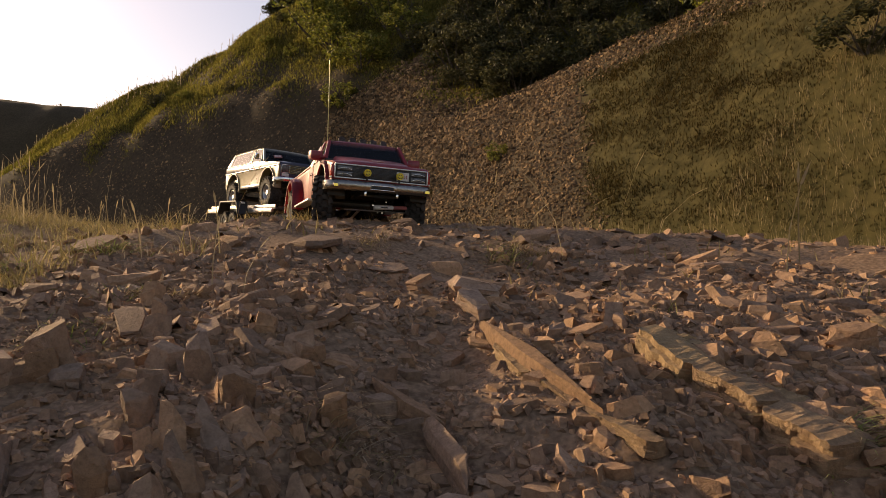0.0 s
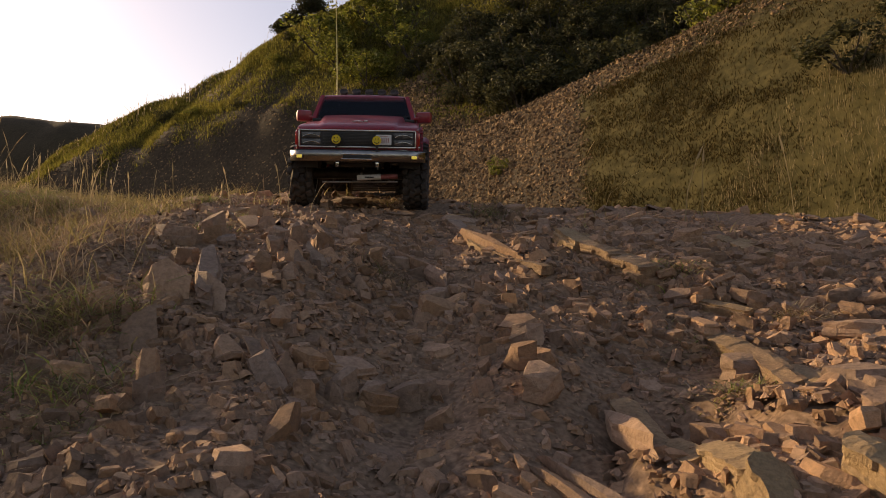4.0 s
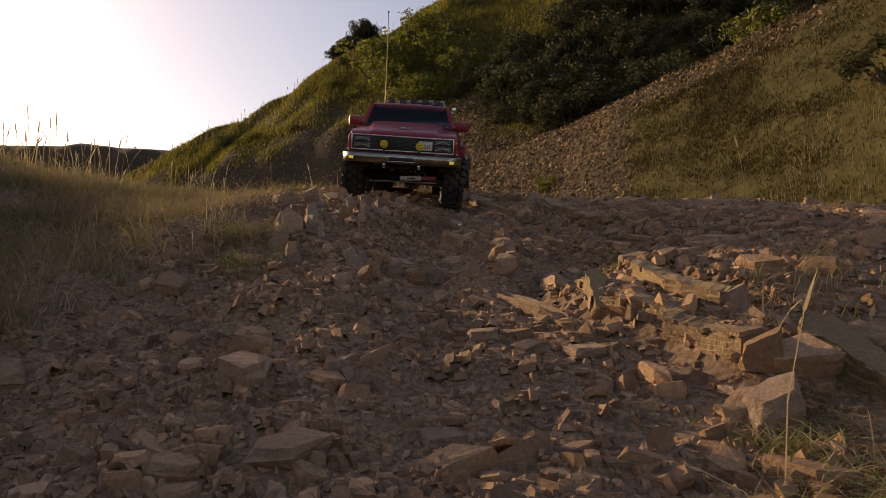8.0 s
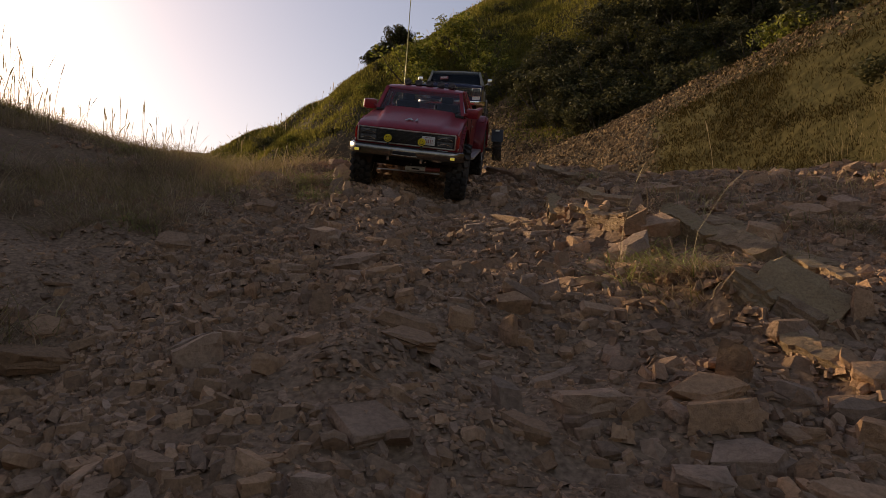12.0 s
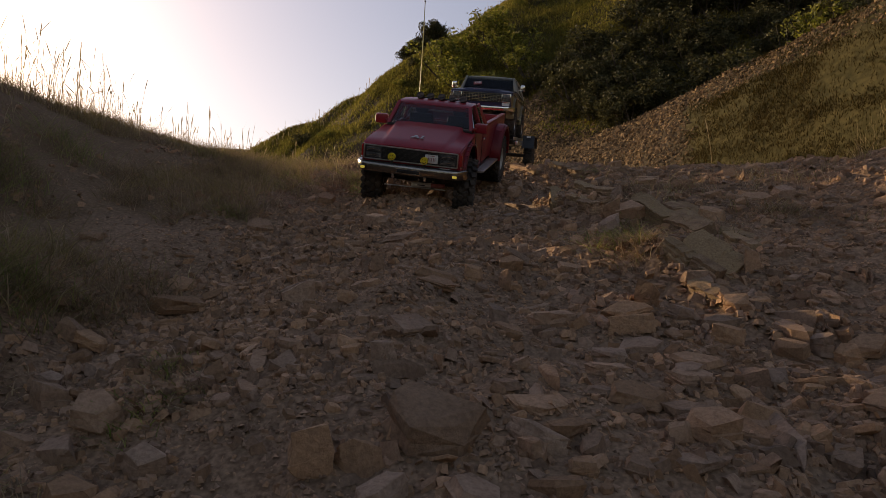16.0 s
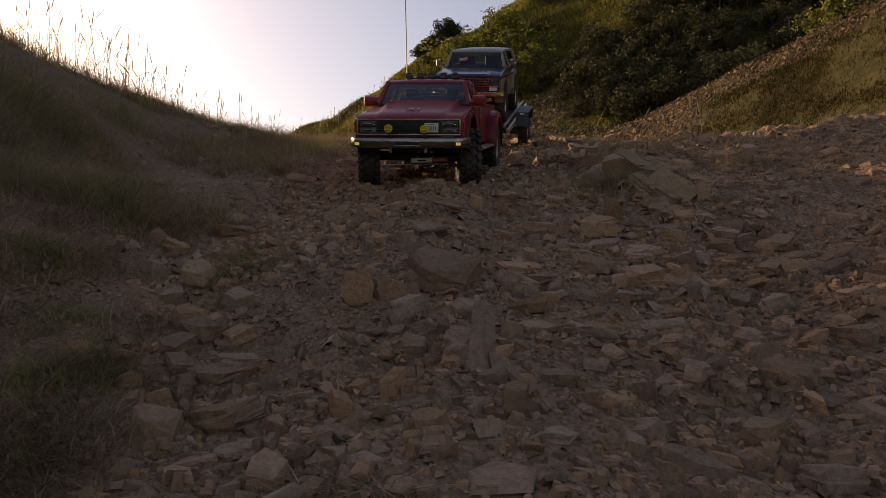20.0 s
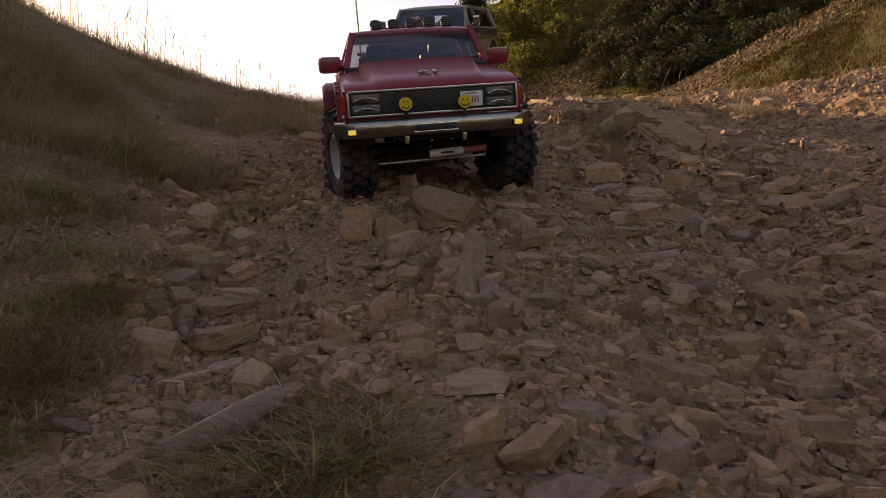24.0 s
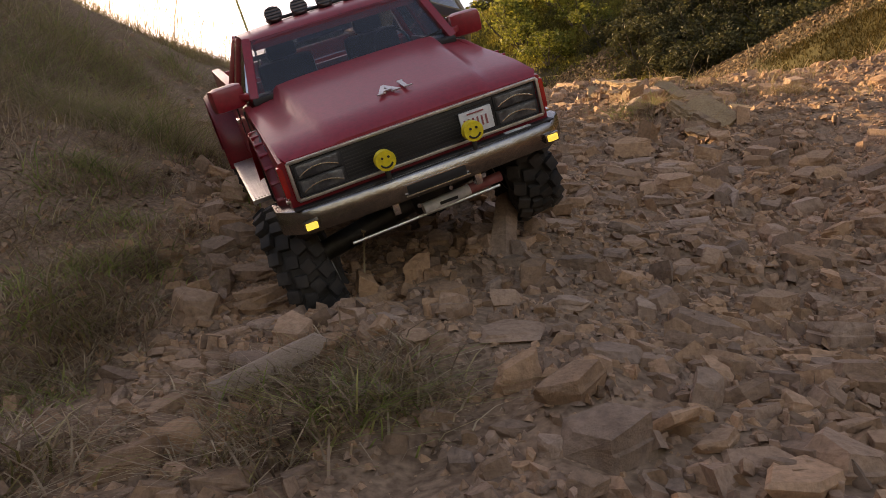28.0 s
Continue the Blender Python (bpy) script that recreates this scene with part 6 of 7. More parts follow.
rock(0.452, -0.041, 0.0597, 0.0079)
rock(-0.310, -0.171, 0.0524, 0.0131)
rock(0.020, -0.427, 0.0194, 0.0108)
rock(0.026, -0.238, 0.0346, 0.0069)
rock(-0.059, -0.178, 0.0319, 0.0057)
rock(0.061, 0.158, 0.0286, 0.0163)
rock(0.241, -0.082, 0.0284, 0.0208)
rock(-0.139, -0.096, 0.0331, 0.0132)
rock(0.054, 0.188, 0.0256, 0.0153)
rock(0.090, 0.191, 0.0130, 0.0130)
rock(0.001, 0.158, 0.0254, 0.0096)
rock(-0.042, 0.176, 0.0282, 0.0100)
rock(0.013, 0.653, 0.0560, 0.0116)
rock(0.206, 0.285, 0.0290, 0.0099)
rock(-0.224, 0.557, 0.0177, 0.0213)
rock(0.119, 0.597, 0.0135, 0.0216)

shard(0.102, 0.153, 0.111, 0.069, 0.012, 0.012)
shard(0.021, 0.543, 0.078, 0.412, 0.014, 0.012)
shard(0.246, 0.340, 0.268, 0.321, 0.012, 0.010)
shard(0.137, -0.781, 0.173, -0.792, 0.016, 0.012)
shard(0.307, -0.678, 0.320, -0.780, 0.014, 0.012)
shard(0.007, -0.473, 0.052, -0.473, 0.014, 0.010)
shard(0.208, -0.577, 0.255, -0.565, 0.022, 0.014)
shard(0.160, -0.123, 0.175, -0.168, 0.016, 0.012)
shard(0.049, 0.080, 0.109, -0.032, 0.010, 0.008)
shard(0.061, 0.088, 0.120, -0.017, 0.008, 0.008)
shard(-0.060, -0.170, -0.040, -0.153, 0.012, 0.008)
rock(-0.153, -0.792, 0.0357, 0.0156)
rock(-0.095, -0.830, 0.0330, 0.0144)
rock(-0.162, -0.821, 0.0322, 0.0118)
rock(-0.229, -0.748, 0.0362, 0.0190)
rock(-0.259, -0.711, 0.0286, 0.0101)
rock(-0.283, -0.621, 0.0421, 0.0111)
rock(-0.018, -0.929, 0.0148, 0.0120)
rock(-0.018, -0.953, 0.0246, 0.0057)
rock(0.125, -1.031, 0.0196, 0.0072)
rock(0.153, -1.013, 0.0134, 0.0063)
rock(0.071, -0.861, 0.0379, 0.0155)
rock(0.121, -0.847, 0.0404, 0.0113)
rock(0.154, -0.802, 0.0239, 0.0121)
rock(0.172, -0.769, 0.0300, 0.0079)
rock(0.268, -0.760, 0.0404, 0.0144)
rock(0.342, -0.853, 0.0268, 0.0113)
rock(0.379, -0.771, 0.0356, 0.0128)
rock(0.321, -0.813, 0.0189, 0.0074)
rock(0.413, -0.879, 0.0309, 0.0111)
rock(0.288, -0.943, 0.0284, 0.0066)
rock(0.200, -0.961, 0.0292, 0.0068)
rock(0.156, -0.974, 0.0216, 0.0050)
rock(0.222, -0.940, 0.0228, 0.0053)
rock(0.234, -0.923, 0.0234, 0.0054)
rock(0.267, -0.975, 0.0143, 0.0056)
rock(0.340, -1.058, 0.0343, 0.0099)
rock(-0.122, -0.953, 0.0225, 0.0113)
rock(0.218, -0.802, 0.0237, 0.0075)
rock(0.252, -0.791, 0.0290, 0.0067)
rock(0.349, -0.746, 0.0313, 0.0099)
rock(0.465, -0.643, 0.0367, 0.0097)
rock(0.431, -0.813, 0.0342, 0.0079)
rock(0.380, -0.877, 0.0261, 0.0069)
rock(0.409, -0.856, 0.0227, 0.0072)
rock(0.427, -0.578, 0.0390, 0.0090)
rock(0.277, -0.544, 0.0331, 0.0104)


# more middling pieces between the large ones
SLABS = [slate_shape(400 + k, 1 + k % 2) for k in range(18)]


def slabs(n, lo, hi, box, keep, label):
    xy = sample(n, *box, keep)
    size = rng.gamma(4.5, 0.2, n).clip(0.45, 2.1) * (lo + hi) / 2
    z, tall = height(xy[:, 0], xy[:, 1]), size * rng.uniform(0.14, 0.55, n) * (0.5 if lo > 0.018 else 1.0)
    gx_, gy_ = [(height(xy[:, 0] + a, xy[:, 1] + b) - height(xy[:, 0] - a, xy[:, 1] - b)) / 0.06 for a, b in ((0.03, 0), (0, 0.03))]
    up = np.stack([-gx_ * 0.8 + rng.normal(0, 0.16, n), -gy_ * 0.8 + rng.normal(0, 0.16, n), np.ones(n)], -1)
    up /= np.linalg.norm(up, axis=1)[:, None]
    a = rng.normal(-0.35, 0.8, n)
    side = np.stack([np.cos(a), np.sin(a), np.zeros(n)], -1)
    ahead = np.cross(up, side)
    ahead /= np.linalg.norm(ahead, axis=1)[:, None]
    R = np.stack([np.cross(ahead, up), ahead, up], -1)
    sc = np.stack([size, size * rng.uniform(0.5, 0.95, n), tall * 1.2], -1)
    at = np.stack([xy[:, 0], xy[:, 1], z - tall * 0.35], -1)
    pick, V, F, base = rng.integers(0, len(SLABS), n), [], [], 0
    for k, (v, f) in enumerate(SLABS):
        q = pick == k
        P = np.einsum("nij,nkj->nki", R[q], v[None] * sc[q][:, None, :]) + at[q][:, None, :]
        V.append(P.reshape(-1, 3))
        F.append((f[None] + (np.arange(q.sum()) * len(v))[:, None, None]).reshape(-1, 3) + base)
        base += len(V[-1])
    return tagged(new("slate_rubble", mesh_np("slate_rubble", np.concatenate(V), np.concatenate(F), GRAVEL)), label, "stone rubble", kind="stuff")


slabs(900, 0.010, 0.021, (-0.35, 0.75, -1.35, 0.75), lambda x, y: np.clip(stony(x, y), 0, 1) * bank_foot(x, y) * (0.3 + 0.7 * smooth(-0.1, 0.3, x)), "flat broken slate pieces lying along the slope")
slabs(260, 0.010, 0.017, (-0.25, 0.55, -1.3, -0.6), lambda x, y: np.clip(stony(x, y), 0, 1) * bank_foot(x, y), "small flat slate pieces in the steep part of the track")
slabs(420, 0.02, 0.045, (-0.5, 1.4, 0.5, 2.2), lambda x, y: 0.4 + 0.6 * (vnoise(x * 5, y * 5, 51) > 0), "flat slate slabs on the level top")

slabs(520, 0.008, 0.018, (0.08, 0.45, -0.5, 0.35), lambda x, y: smooth(0.0, 0.05, x - 0.125 + 0.22 * (y - 0.1)) * 0.9, "thin broken flakes lying over the slate beds")


# ---- grass ----
def blades(name, xy, tall, wide, bend, material, label, category, head=0.0, along=None, z=None, far=False):
    """Many grass blades or stalks as one object; each is a tapering, bowed strip, stalks with a seed head."""
    n = len(xy)
    z = height(xy[:, 0], xy[:, 1]) - 0.004 if z is None else z
    a = rng.uniform(0, 2 * np.pi, n) if along is None else along
    lean = np.stack([np.cos(a), np.sin(a)], -1) * bend[:, None]
    face = a + np.pi / 2 + rng.normal(0, 0.4, n)
    sx, sy = np.cos(face) * wide / 2, np.sin(face) * wide / 2
    levels = (0.0, 0.35, 0.68, 1.0) if not head else (0.0, 0.4, 0.78, 0.8, 0.9, 1.0)
    widths = (1.0, 0.85, 0.55, 0.06) if not head else (1.0, 0.8, 0.6, head, head * 0.9, 0.1)
    if far:
        levels, widths = (0.0, 1.0), (1.0, 0.0)
    V = np.zeros((n, len(levels) * 2, 3))
    for k, (u, w) in enumerate(zip(levels, widths)):
        cx = xy[:, 0] + lean[:, 0] * tall * u ** 1.8
        cy = xy[:, 1] + lean[:, 1] * tall * u ** 1.8
        cz = z + tall * (u - 0.32 * np.minimum(bend, 1.4) * u ** 2.2)
        V[:, 2 * k] = np.stack([cx - sx * w, cy - sy * w, cz], -1)
        V[:, 2 * k + 1] = np.stack([cx + sx * w, cy + sy * w, cz], -1)
    q = np.array([(2 * k, 2 * k + 1, 2 * k + 3, 2 * k + 2) for k in range(len(levels) - 1)])
    if far:
        V, q = V[:, :3], np.array([(0, 1, 2)])
    F = (q[None] + (np.arange(n) * V.shape[1])[:, None, None]).reshape(-1, q.shape[1])
    return tagged(new(name, mesh_np(name, V.reshape(-1, 3), F, material)), label, category, kind="stuff")


def clumped(n, x0, x1, y0, y1, keep, per, spread):
    c = sample(n, x0, x1, y0, y1, keep)
    p = np.repeat(c, per, 0)
    return p + rng.normal(0, spread, p.shape)


def bank(x, y):
    cover = smooth(-0.34, -0.6, x - 0.17 * smooth(-0.4, -0.85, y) + 0.12 * vnoise(x * 6, y * 6, 31))
    bare = smooth(-0.08, 0.16, vnoise(x * 4.2, y * 4.2, 32)) * 0.9
    return 0.6 * cover * (1 - bare) * (0.28 + 0.72 * smooth(-0.6, -0.95, x)) * (1 - 0.8 * smooth(-0.5, 0.0, y) * smooth(-1.15, -0.9, x))


p = clumped(1700, -1.6, -0.2, -1.5, 2.2, bank, 11, 0.014)
n = len(p)
low = (0.5 + 0.5 * smooth(-0.75, -1.0, p[:, 0])) * (1 - 0.55 * smooth(-0.5, 0.0, p[:, 1]) * smooth(-1.15, -0.9, p[:, 0]))
blades("bank_grass", p, low * rng.gamma(5, 0.0075, n).clip(0.012, 0.09), rng.uniform(0.0009, 0.002, n), rng.gamma(4, 0.28, n).clip(0.2, 1.9), GRASS, "long drooping green and dry grass on the bank", "grass")
p = clumped(1600, -1.6, -0.2, -1.5, 2.2, bank, 11, 0.02)
n = len(p)
low = (0.45 + 0.55 * smooth(-0.75, -1.0, p[:, 0])) * (1 - 0.6 * smooth(-0.5, 0.0, p[:, 1]) * smooth(-1.15, -0.9, p[:, 0]))
blades("dry_grass", p, low * rng.gamma(6, 0.009, n).clip(0.015, 0.13), rng.uniform(0.0006, 0.0014, n), rng.gamma(4, 0.25, n).clip(0.2, 1.9), STRAW, "dead straw hanging between the green grass", "dry grass")
# matted, bowed grass low on the bank, and short dead turf higher up
def mat_cover(x, y, level):
    return smooth(-0.24, -0.42, x - 0.17 * smooth(-0.4, -0.85, y)) * (vnoise(x * 5, y * 5, 38) > level)


for shade, words, level in ((DEAD, "matted dead grass low on the bank", 0.0), (GRASS, "matted green and brown grass low on the bank", 0.1)):
    p = clumped(95 if shade == DEAD else 45, -0.85, -0.12, -1.5, -0.35, lambda x, y: mat_cover(x, y, level), 30, 0.016)
    n = len(p)
    blades("matted_grass", p, rng.gamma(4, 0.011, n).clip(0.012, 0.085), rng.uniform(0.0007, 0.0015, n), rng.gamma(7, 0.26, n).clip(0.7, 2.5), shade, words, "grass")
    p = clumped(1000 if shade == DEAD else 800, -1.2, -0.2, -0.6, 1.0, lambda x, y: mat_cover(x, y, level) * (vnoise(x * 3.3, y * 3.3, 63) > -0.12), 14, 0.010)
    n = len(p)
    blades("short_turf", p, rng.gamma(4, 0.0075, n).clip(0.008, 0.06), rng.uniform(0.0007, 0.0014, n), rng.gamma(5, 0.26, n).clip(0.4, 2.2), shade, "short " + ("dead" if shade == DEAD else "green") + " turf between stones on the bank", "grass")
# the tangled grass of the low bank beside the gully
for shade, words, clumps, level in ((DEAD, "tangled dead grass on the low bank", 230, -0.12), (GRASS, "tangled olive grass on the low bank", 130, 0.0), (FRESH, "fresh green blades on the low bank", 80, 0.16)):
    p = clumped(clumps, -0.75, 0.06, -1.3, -0.4, lambda x, y: (1 - bank_foot(x + 0.02, y)) * (vnoise(x * 8, y * 8, 61) > level) * (vnoise(x * 4.5, y * 4.5, 62) > -0.06), 26, 0.013)
    n = len(p)
    blades("tangled_grass", p, rng.gamma(4, 0.0095, n).clip(0.012, 0.075), rng.uniform(0.0006, 0.0014, n), rng.gamma(7, 0.24, n).clip(0.5, 2.4), shade, words, "grass")
# green turf that catches the sun beside the track's top
p = clumped(1000, -1.1, -0.22, 0.45, 1.5, lambda x, y: smooth(-0.2, -0.34, x + 0.15 * vnoise(x * 6, y * 6, 41)) * (vnoise(x * 7, y * 7, 42) > -0.02), 15, 0.014)
n = len(p)
blades("short_turf", p, rng.gamma(5, 0.0042, n).clip(0.008, 0.045), rng.uniform(0.0008, 0.0016, n), rng.gamma(4, 0.22, n).clip(0.2, 1.8), GRASS, "short green turf beside the top of the track", "grass")
# taller stalks with seed heads along the crest and on the level top
p = np.concatenate([sample(850, -1.75, -0.85, -0.9, 1.9, lambda x, y: 0.25 + 0.75 * (vnoise(x * 3, y * 3, 33) > 0)), sample(160, -1.9, -0.2, 0.7, 2.6, lambda x, y: 0.2 + 0.8 * (vnoise(x * 3, y * 3, 34) > 0.05))])
n = len(p)
blades("seed_stalk", p, rng.uniform(0.09, 0.22, n) * (1 - 0.6 * smooth(0.0, 0.4, p[:, 1]) * smooth(-1.05, -0.8, p[:, 0])), rng.uniform(0.0013, 0.0022, n), rng.gamma(2, 0.13, n).clip(0.02, 0.8), STRAW, "dry grass stalks with seed heads against the sky", "grass stalks", head=1.7)


def level_top(x, y):
    return smooth(0.55, 0.9, y + 0.5 * vnoise(x * 3, y * 3, 35) - 0.3 * smooth(0, -0.4, x)) * (0.25 + 0.75 * smooth(-0.1, 0.15, vnoise(x * 5, y * 5, 36))) * (1 - 0.75 * smooth(-0.25, 0.0, x) * (1 - smooth(1.4, 2.2, y)))


p = clumped(1500, -1.4, 3.0, 0.55, 4.5, level_top, 10, 0.018)
n = len(p)
blades("turf_patch", p, (1 - 0.5 * smooth(2.0, 1.5, p[:, 1])) * rng.gamma(4, 0.008, n).clip(0.01, 0.08), rng.uniform(0.0009, 0.002, n), rng.gamma(3, 0.2, n).clip(0.1, 1.5), GRASS, "short dry grass on the level top", "grass")
p = sample(700, -0.6, 4.5, 1.6, 5.5, lambda x, y: smooth(0.0, 0.25, vnoise(x * 1.5, y * 1.5, 37)) * (0.15 + 0.85 * smooth(0.3, 1.2, x)))
n = len(p)
blades("seed_stalk", p, rng.uniform(0.08, 0.24, n), rng.uniform(0.0012, 0.0022, n), rng.gamma(2, 0.14, n).clip(0.02, 0.8), STRAW, "pale dry stalks at the foot of the hill", "grass stalks", head=2.0)
p = clumped(3600, -0.5, 6.5, 2.6, 7.5, lambda x, y: smooth(1.3, 2.6, y + 0.35 * x) * 0.9, 8, 0.05)
n = len(p)
blades("dry_grass", p, rng.gamma(5, 0.02, n).clip(0.03, 0.22), rng.uniform(0.002, 0.005, n), rng.gamma(2, 0.2, n).clip(0.05, 1.0), STRAW, "pale dry grass at the foot of the hill", "dry grass", far=True)


def tuft(x, y, tall, count, spread, green=True, head=0):
    """One tuft of grass rooted at a point: green and dead blades."""
    root = empty("grass_tuft", "tuft of long green grass among the stones" if green else "dry tuft of straw among the stones", "grass tuft", "grass tufts")
    z = float(height(x, y))
    root.matrix_basis = Matrix.Translation((x, y, z))
    for shade, share, nm in ((FRESH if green else GRASS, 1.05 if green else 0.4, "green_blade"), (DEAD, 0.75 if green else 1.3, "dead_blade")):
        k = int(count * share * 1.3)
        c = np.array([[x, y]]) + rng.normal(0, spread * 1.5, (k, 2))
        ob = blades(nm, c, rng.uniform(0.35, 1.0, k) * tall * 0.8, rng.uniform(0.0006, 0.0015, k), rng.gamma(6, 0.3, k).clip(0.5, 2.5), shade, "", "")
        ob["kind"] = "stuff"
        for key in ("category", "label"):
            if key in ob:
                del ob[key]
        ob.parent, ob.matrix_basis = root, Matrix.Translation((-x, -y, -z))
    return root


def stem(x, y, tall, bend, turn):
    c = np.array([[x, y]])
    ob = blades("dry_stem", c, np.array([tall]), np.array([0.0016]), np.array([bend]), STRAW, "single dry stalk with a seed head", "dry stalk", head=2.2, along=np.array([turn]))
    del ob["kind"]
    return tagged(ob, group="dry stalks")


tuft(-0.077, -1.143, 0.039, 117, 0.012, True)
tuft(-0.096, -1.095, 0.047, 131, 0.014, False)
tuft(-0.146, -1.079, 0.055, 142, 0.016, True)
tuft(-0.148, -1.003, 0.048, 132, 0.015, True)
tuft(-0.150, -0.954, 0.047, 130, 0.014, True)
tuft(-0.096, -1.039, 0.049, 132, 0.015, False)
tuft(-0.300, -0.872, 0.044, 125, 0.013, True)
tuft(-0.294, -0.815, 0.047, 130, 0.014, True)
tuft(-0.295, -0.760, 0.043, 124, 0.013, False)
tuft(0.093, -1.211, 0.049, 142, 0.011, False)
tuft(0.119, -1.185, 0.052, 147, 0.011, True)
tuft(0.089, -1.142, 0.049, 142, 0.011, False)
tuft(0.145, -1.174, 0.038, 130, 0.011, False)
tuft(0.064, -1.141, 0.040, 130, 0.011, False)
tuft(0.118, -1.149, 0.047, 140, 0.011, False)
tuft(0.006, -1.239, 0.054, 147, 0.011, False)
tuft(-0.158, -0.880, 0.035, 112, 0.011, False)
tuft(-0.706, -0.260, 0.086, 189, 0.026, True)
tuft(-0.826, 0.054, 0.091, 196, 0.027, True)
tuft(-0.733, -0.451, 0.110, 225, 0.033, True)
tuft(-0.821, -0.245, 0.110, 225, 0.033, True)
tuft(-0.115, -1.102, 0.043, 125, 0.013, False)
tuft(-0.114, -1.055, 0.039, 118, 0.012, False)
tuft(-0.271, -0.962, 0.055, 141, 0.016, False)
tuft(-0.132, -0.786, 0.032, 108, 0.010, True)
tuft(-0.115, -0.745, 0.031, 105, 0.009, False)
tuft(-0.167, -0.681, 0.030, 104, 0.009, True)
tuft(-0.172, -0.991, 0.043, 125, 0.013, False)
tuft(-0.224, -0.897, 0.046, 128, 0.014, True)
tuft(-0.307, -0.833, 0.039, 117, 0.012, True)
tuft(-0.331, -0.554, 0.044, 126, 0.013, False)
tuft(-0.350, -0.731, 0.037, 115, 0.011, False)
tuft(-0.145, -0.957, 0.035, 113, 0.011, False)
tuft(-0.105, -1.080, 0.035, 113, 0.011, False)
tuft(-0.373, -0.138, 0.037, 115, 0.011, True)
tuft(-0.584, -0.081, 0.053, 139, 0.016, False)
tuft(-0.630, -0.255, 0.054, 140, 0.016, False)
tuft(0.238, -0.318, 0.056, 143, 0.017, True)
tuft(0.250, -0.372, 0.040, 119, 0.012, False)
tuft(0.226, -0.241, 0.041, 121, 0.012, True)
tuft(-0.362, -0.122, 0.039, 117, 0.012, False)
tuft(-0.451, -0.170, 0.041, 122, 0.012, False)
tuft(-0.250, 0.231, 0.046, 128, 0.014, True)
tuft(-0.690, 0.056, 0.063, 154, 0.019, False)
tuft(-0.628, 0.276, 0.049, 133, 0.015, False)
tuft(-0.641, 0.755, 0.041, 121, 0.012, True)
tuft(0.455, -0.154, 0.037, 115, 0.011, False)
tuft(0.482, -0.147, 0.037, 115, 0.011, False)
tuft(0.264, -0.194, 0.024, 95, 0.009, True)
tuft(0.229, -0.304, 0.031, 106, 0.009, False)
tuft(0.252, -0.363, 0.033, 110, 0.010, False)
tuft(-0.217, 0.124, 0.044, 125, 0.013, True)
tuft(-0.268, 0.208, 0.044, 125, 0.013, False)
tuft(-0.416, 0.255, 0.032, 108, 0.010, True)
tuft(-0.757, 0.514, 0.047, 131, 0.014, True)
tuft(-0.768, 0.802, 0.057, 145, 0.017, True)
tuft(-0.588, 0.778, 0.049, 133, 0.015, True)
tuft(-0.671, 0.465, 0.045, 127, 0.014, False)
tuft(0.389, -0.032, 0.015, 82, 0.009, True)
tuft(-0.170, -0.179, 0.013, 79, 0.009, False)
tuft(-0.207, 0.073, 0.023, 95, 0.009, True)
tuft(-0.273, 0.213, 0.032, 108, 0.010, True)
tuft(-0.700, 0.671, 0.037, 115, 0.011, True)
tuft(-0.665, 0.822, 0.048, 131, 0.014, True)
tuft(-0.395, 0.213, 0.026, 99, 0.009, True)
tuft(0.194, 0.262, 0.020, 89, 0.009, True)
tuft(0.259, -0.045, 0.024, 95, 0.009, False)
tuft(-0.264, 0.591, 0.024, 96, 0.009, True)
tuft(0.557, 0.531, 0.035, 112, 0.010, False)
tuft(-0.252, 0.512, 0.019, 88, 0.009, True)
tuft(0.219, 0.402, 0.022, 92, 0.009, True)
tuft(0.188, 0.161, 0.023, 94, 0.009, True)
tuft(0.280, 0.296, 0.031, 106, 0.009, False)
tuft(-0.458, 0.746, 0.029, 104, 0.009, True)
tuft(-0.908, 1.365, 0.041, 121, 0.012, True)
tuft(-0.500, 0.677, 0.031, 106, 0.009, False)
tuft(-0.251, 0.482, 0.023, 93, 0.009, True)
tuft(-0.350, 0.776, 0.030, 104, 0.009, True)
tuft(-0.252, 0.606, 0.021, 90, 0.009, False)
tuft(-0.061, 0.401, 0.030, 105, 0.009, False)
tuft(-0.133, 0.378, 0.010, 74, 0.009, False)
tuft(0.205, 0.395, 0.026, 99, 0.009, True)
tuft(0.054, 0.902, 0.031, 105, 0.009, True)
tuft(0.086, 0.962, 0.041, 121, 0.012, False)
tuft(-0.210, 0.590, 0.020, 90, 0.009, False)
tuft(-0.100, 0.911, 0.023, 94, 0.009, False)
for x, y, tall, bend, turn in ((0.06, 0.86, 0.10, 0.5, 0.3), (0.02, 0.9, 0.09, 0.3, 2.4), (0.11, 0.9, 0.12, 0.7, 0.2), (-0.2, 0.62, 0.07, 0.15, 1.0), (-0.17, 0.6, 0.06, 0.4, 0.2), (0.09, 0.49, 0.07, 1.5, 2.8)):
    stem(x, y, tall, bend, turn)
for x, y, tall, bend, turn in ((0.20, -0.30, 0.13, 0.3, 0.6), (0.255, -0.34, 0.12, 0.5, 0.2), (0.02, -0.98, 0.05, 0.2, 1.2), (0.06, -1.0, 0.06, 0.3, 2.0), (-0.24, 0.24, 0.08, 0.3, 0.4), (-0.1, -1.02, 0.10, 1.5, 0.2)):
    stem(x, y, tall, bend, turn)
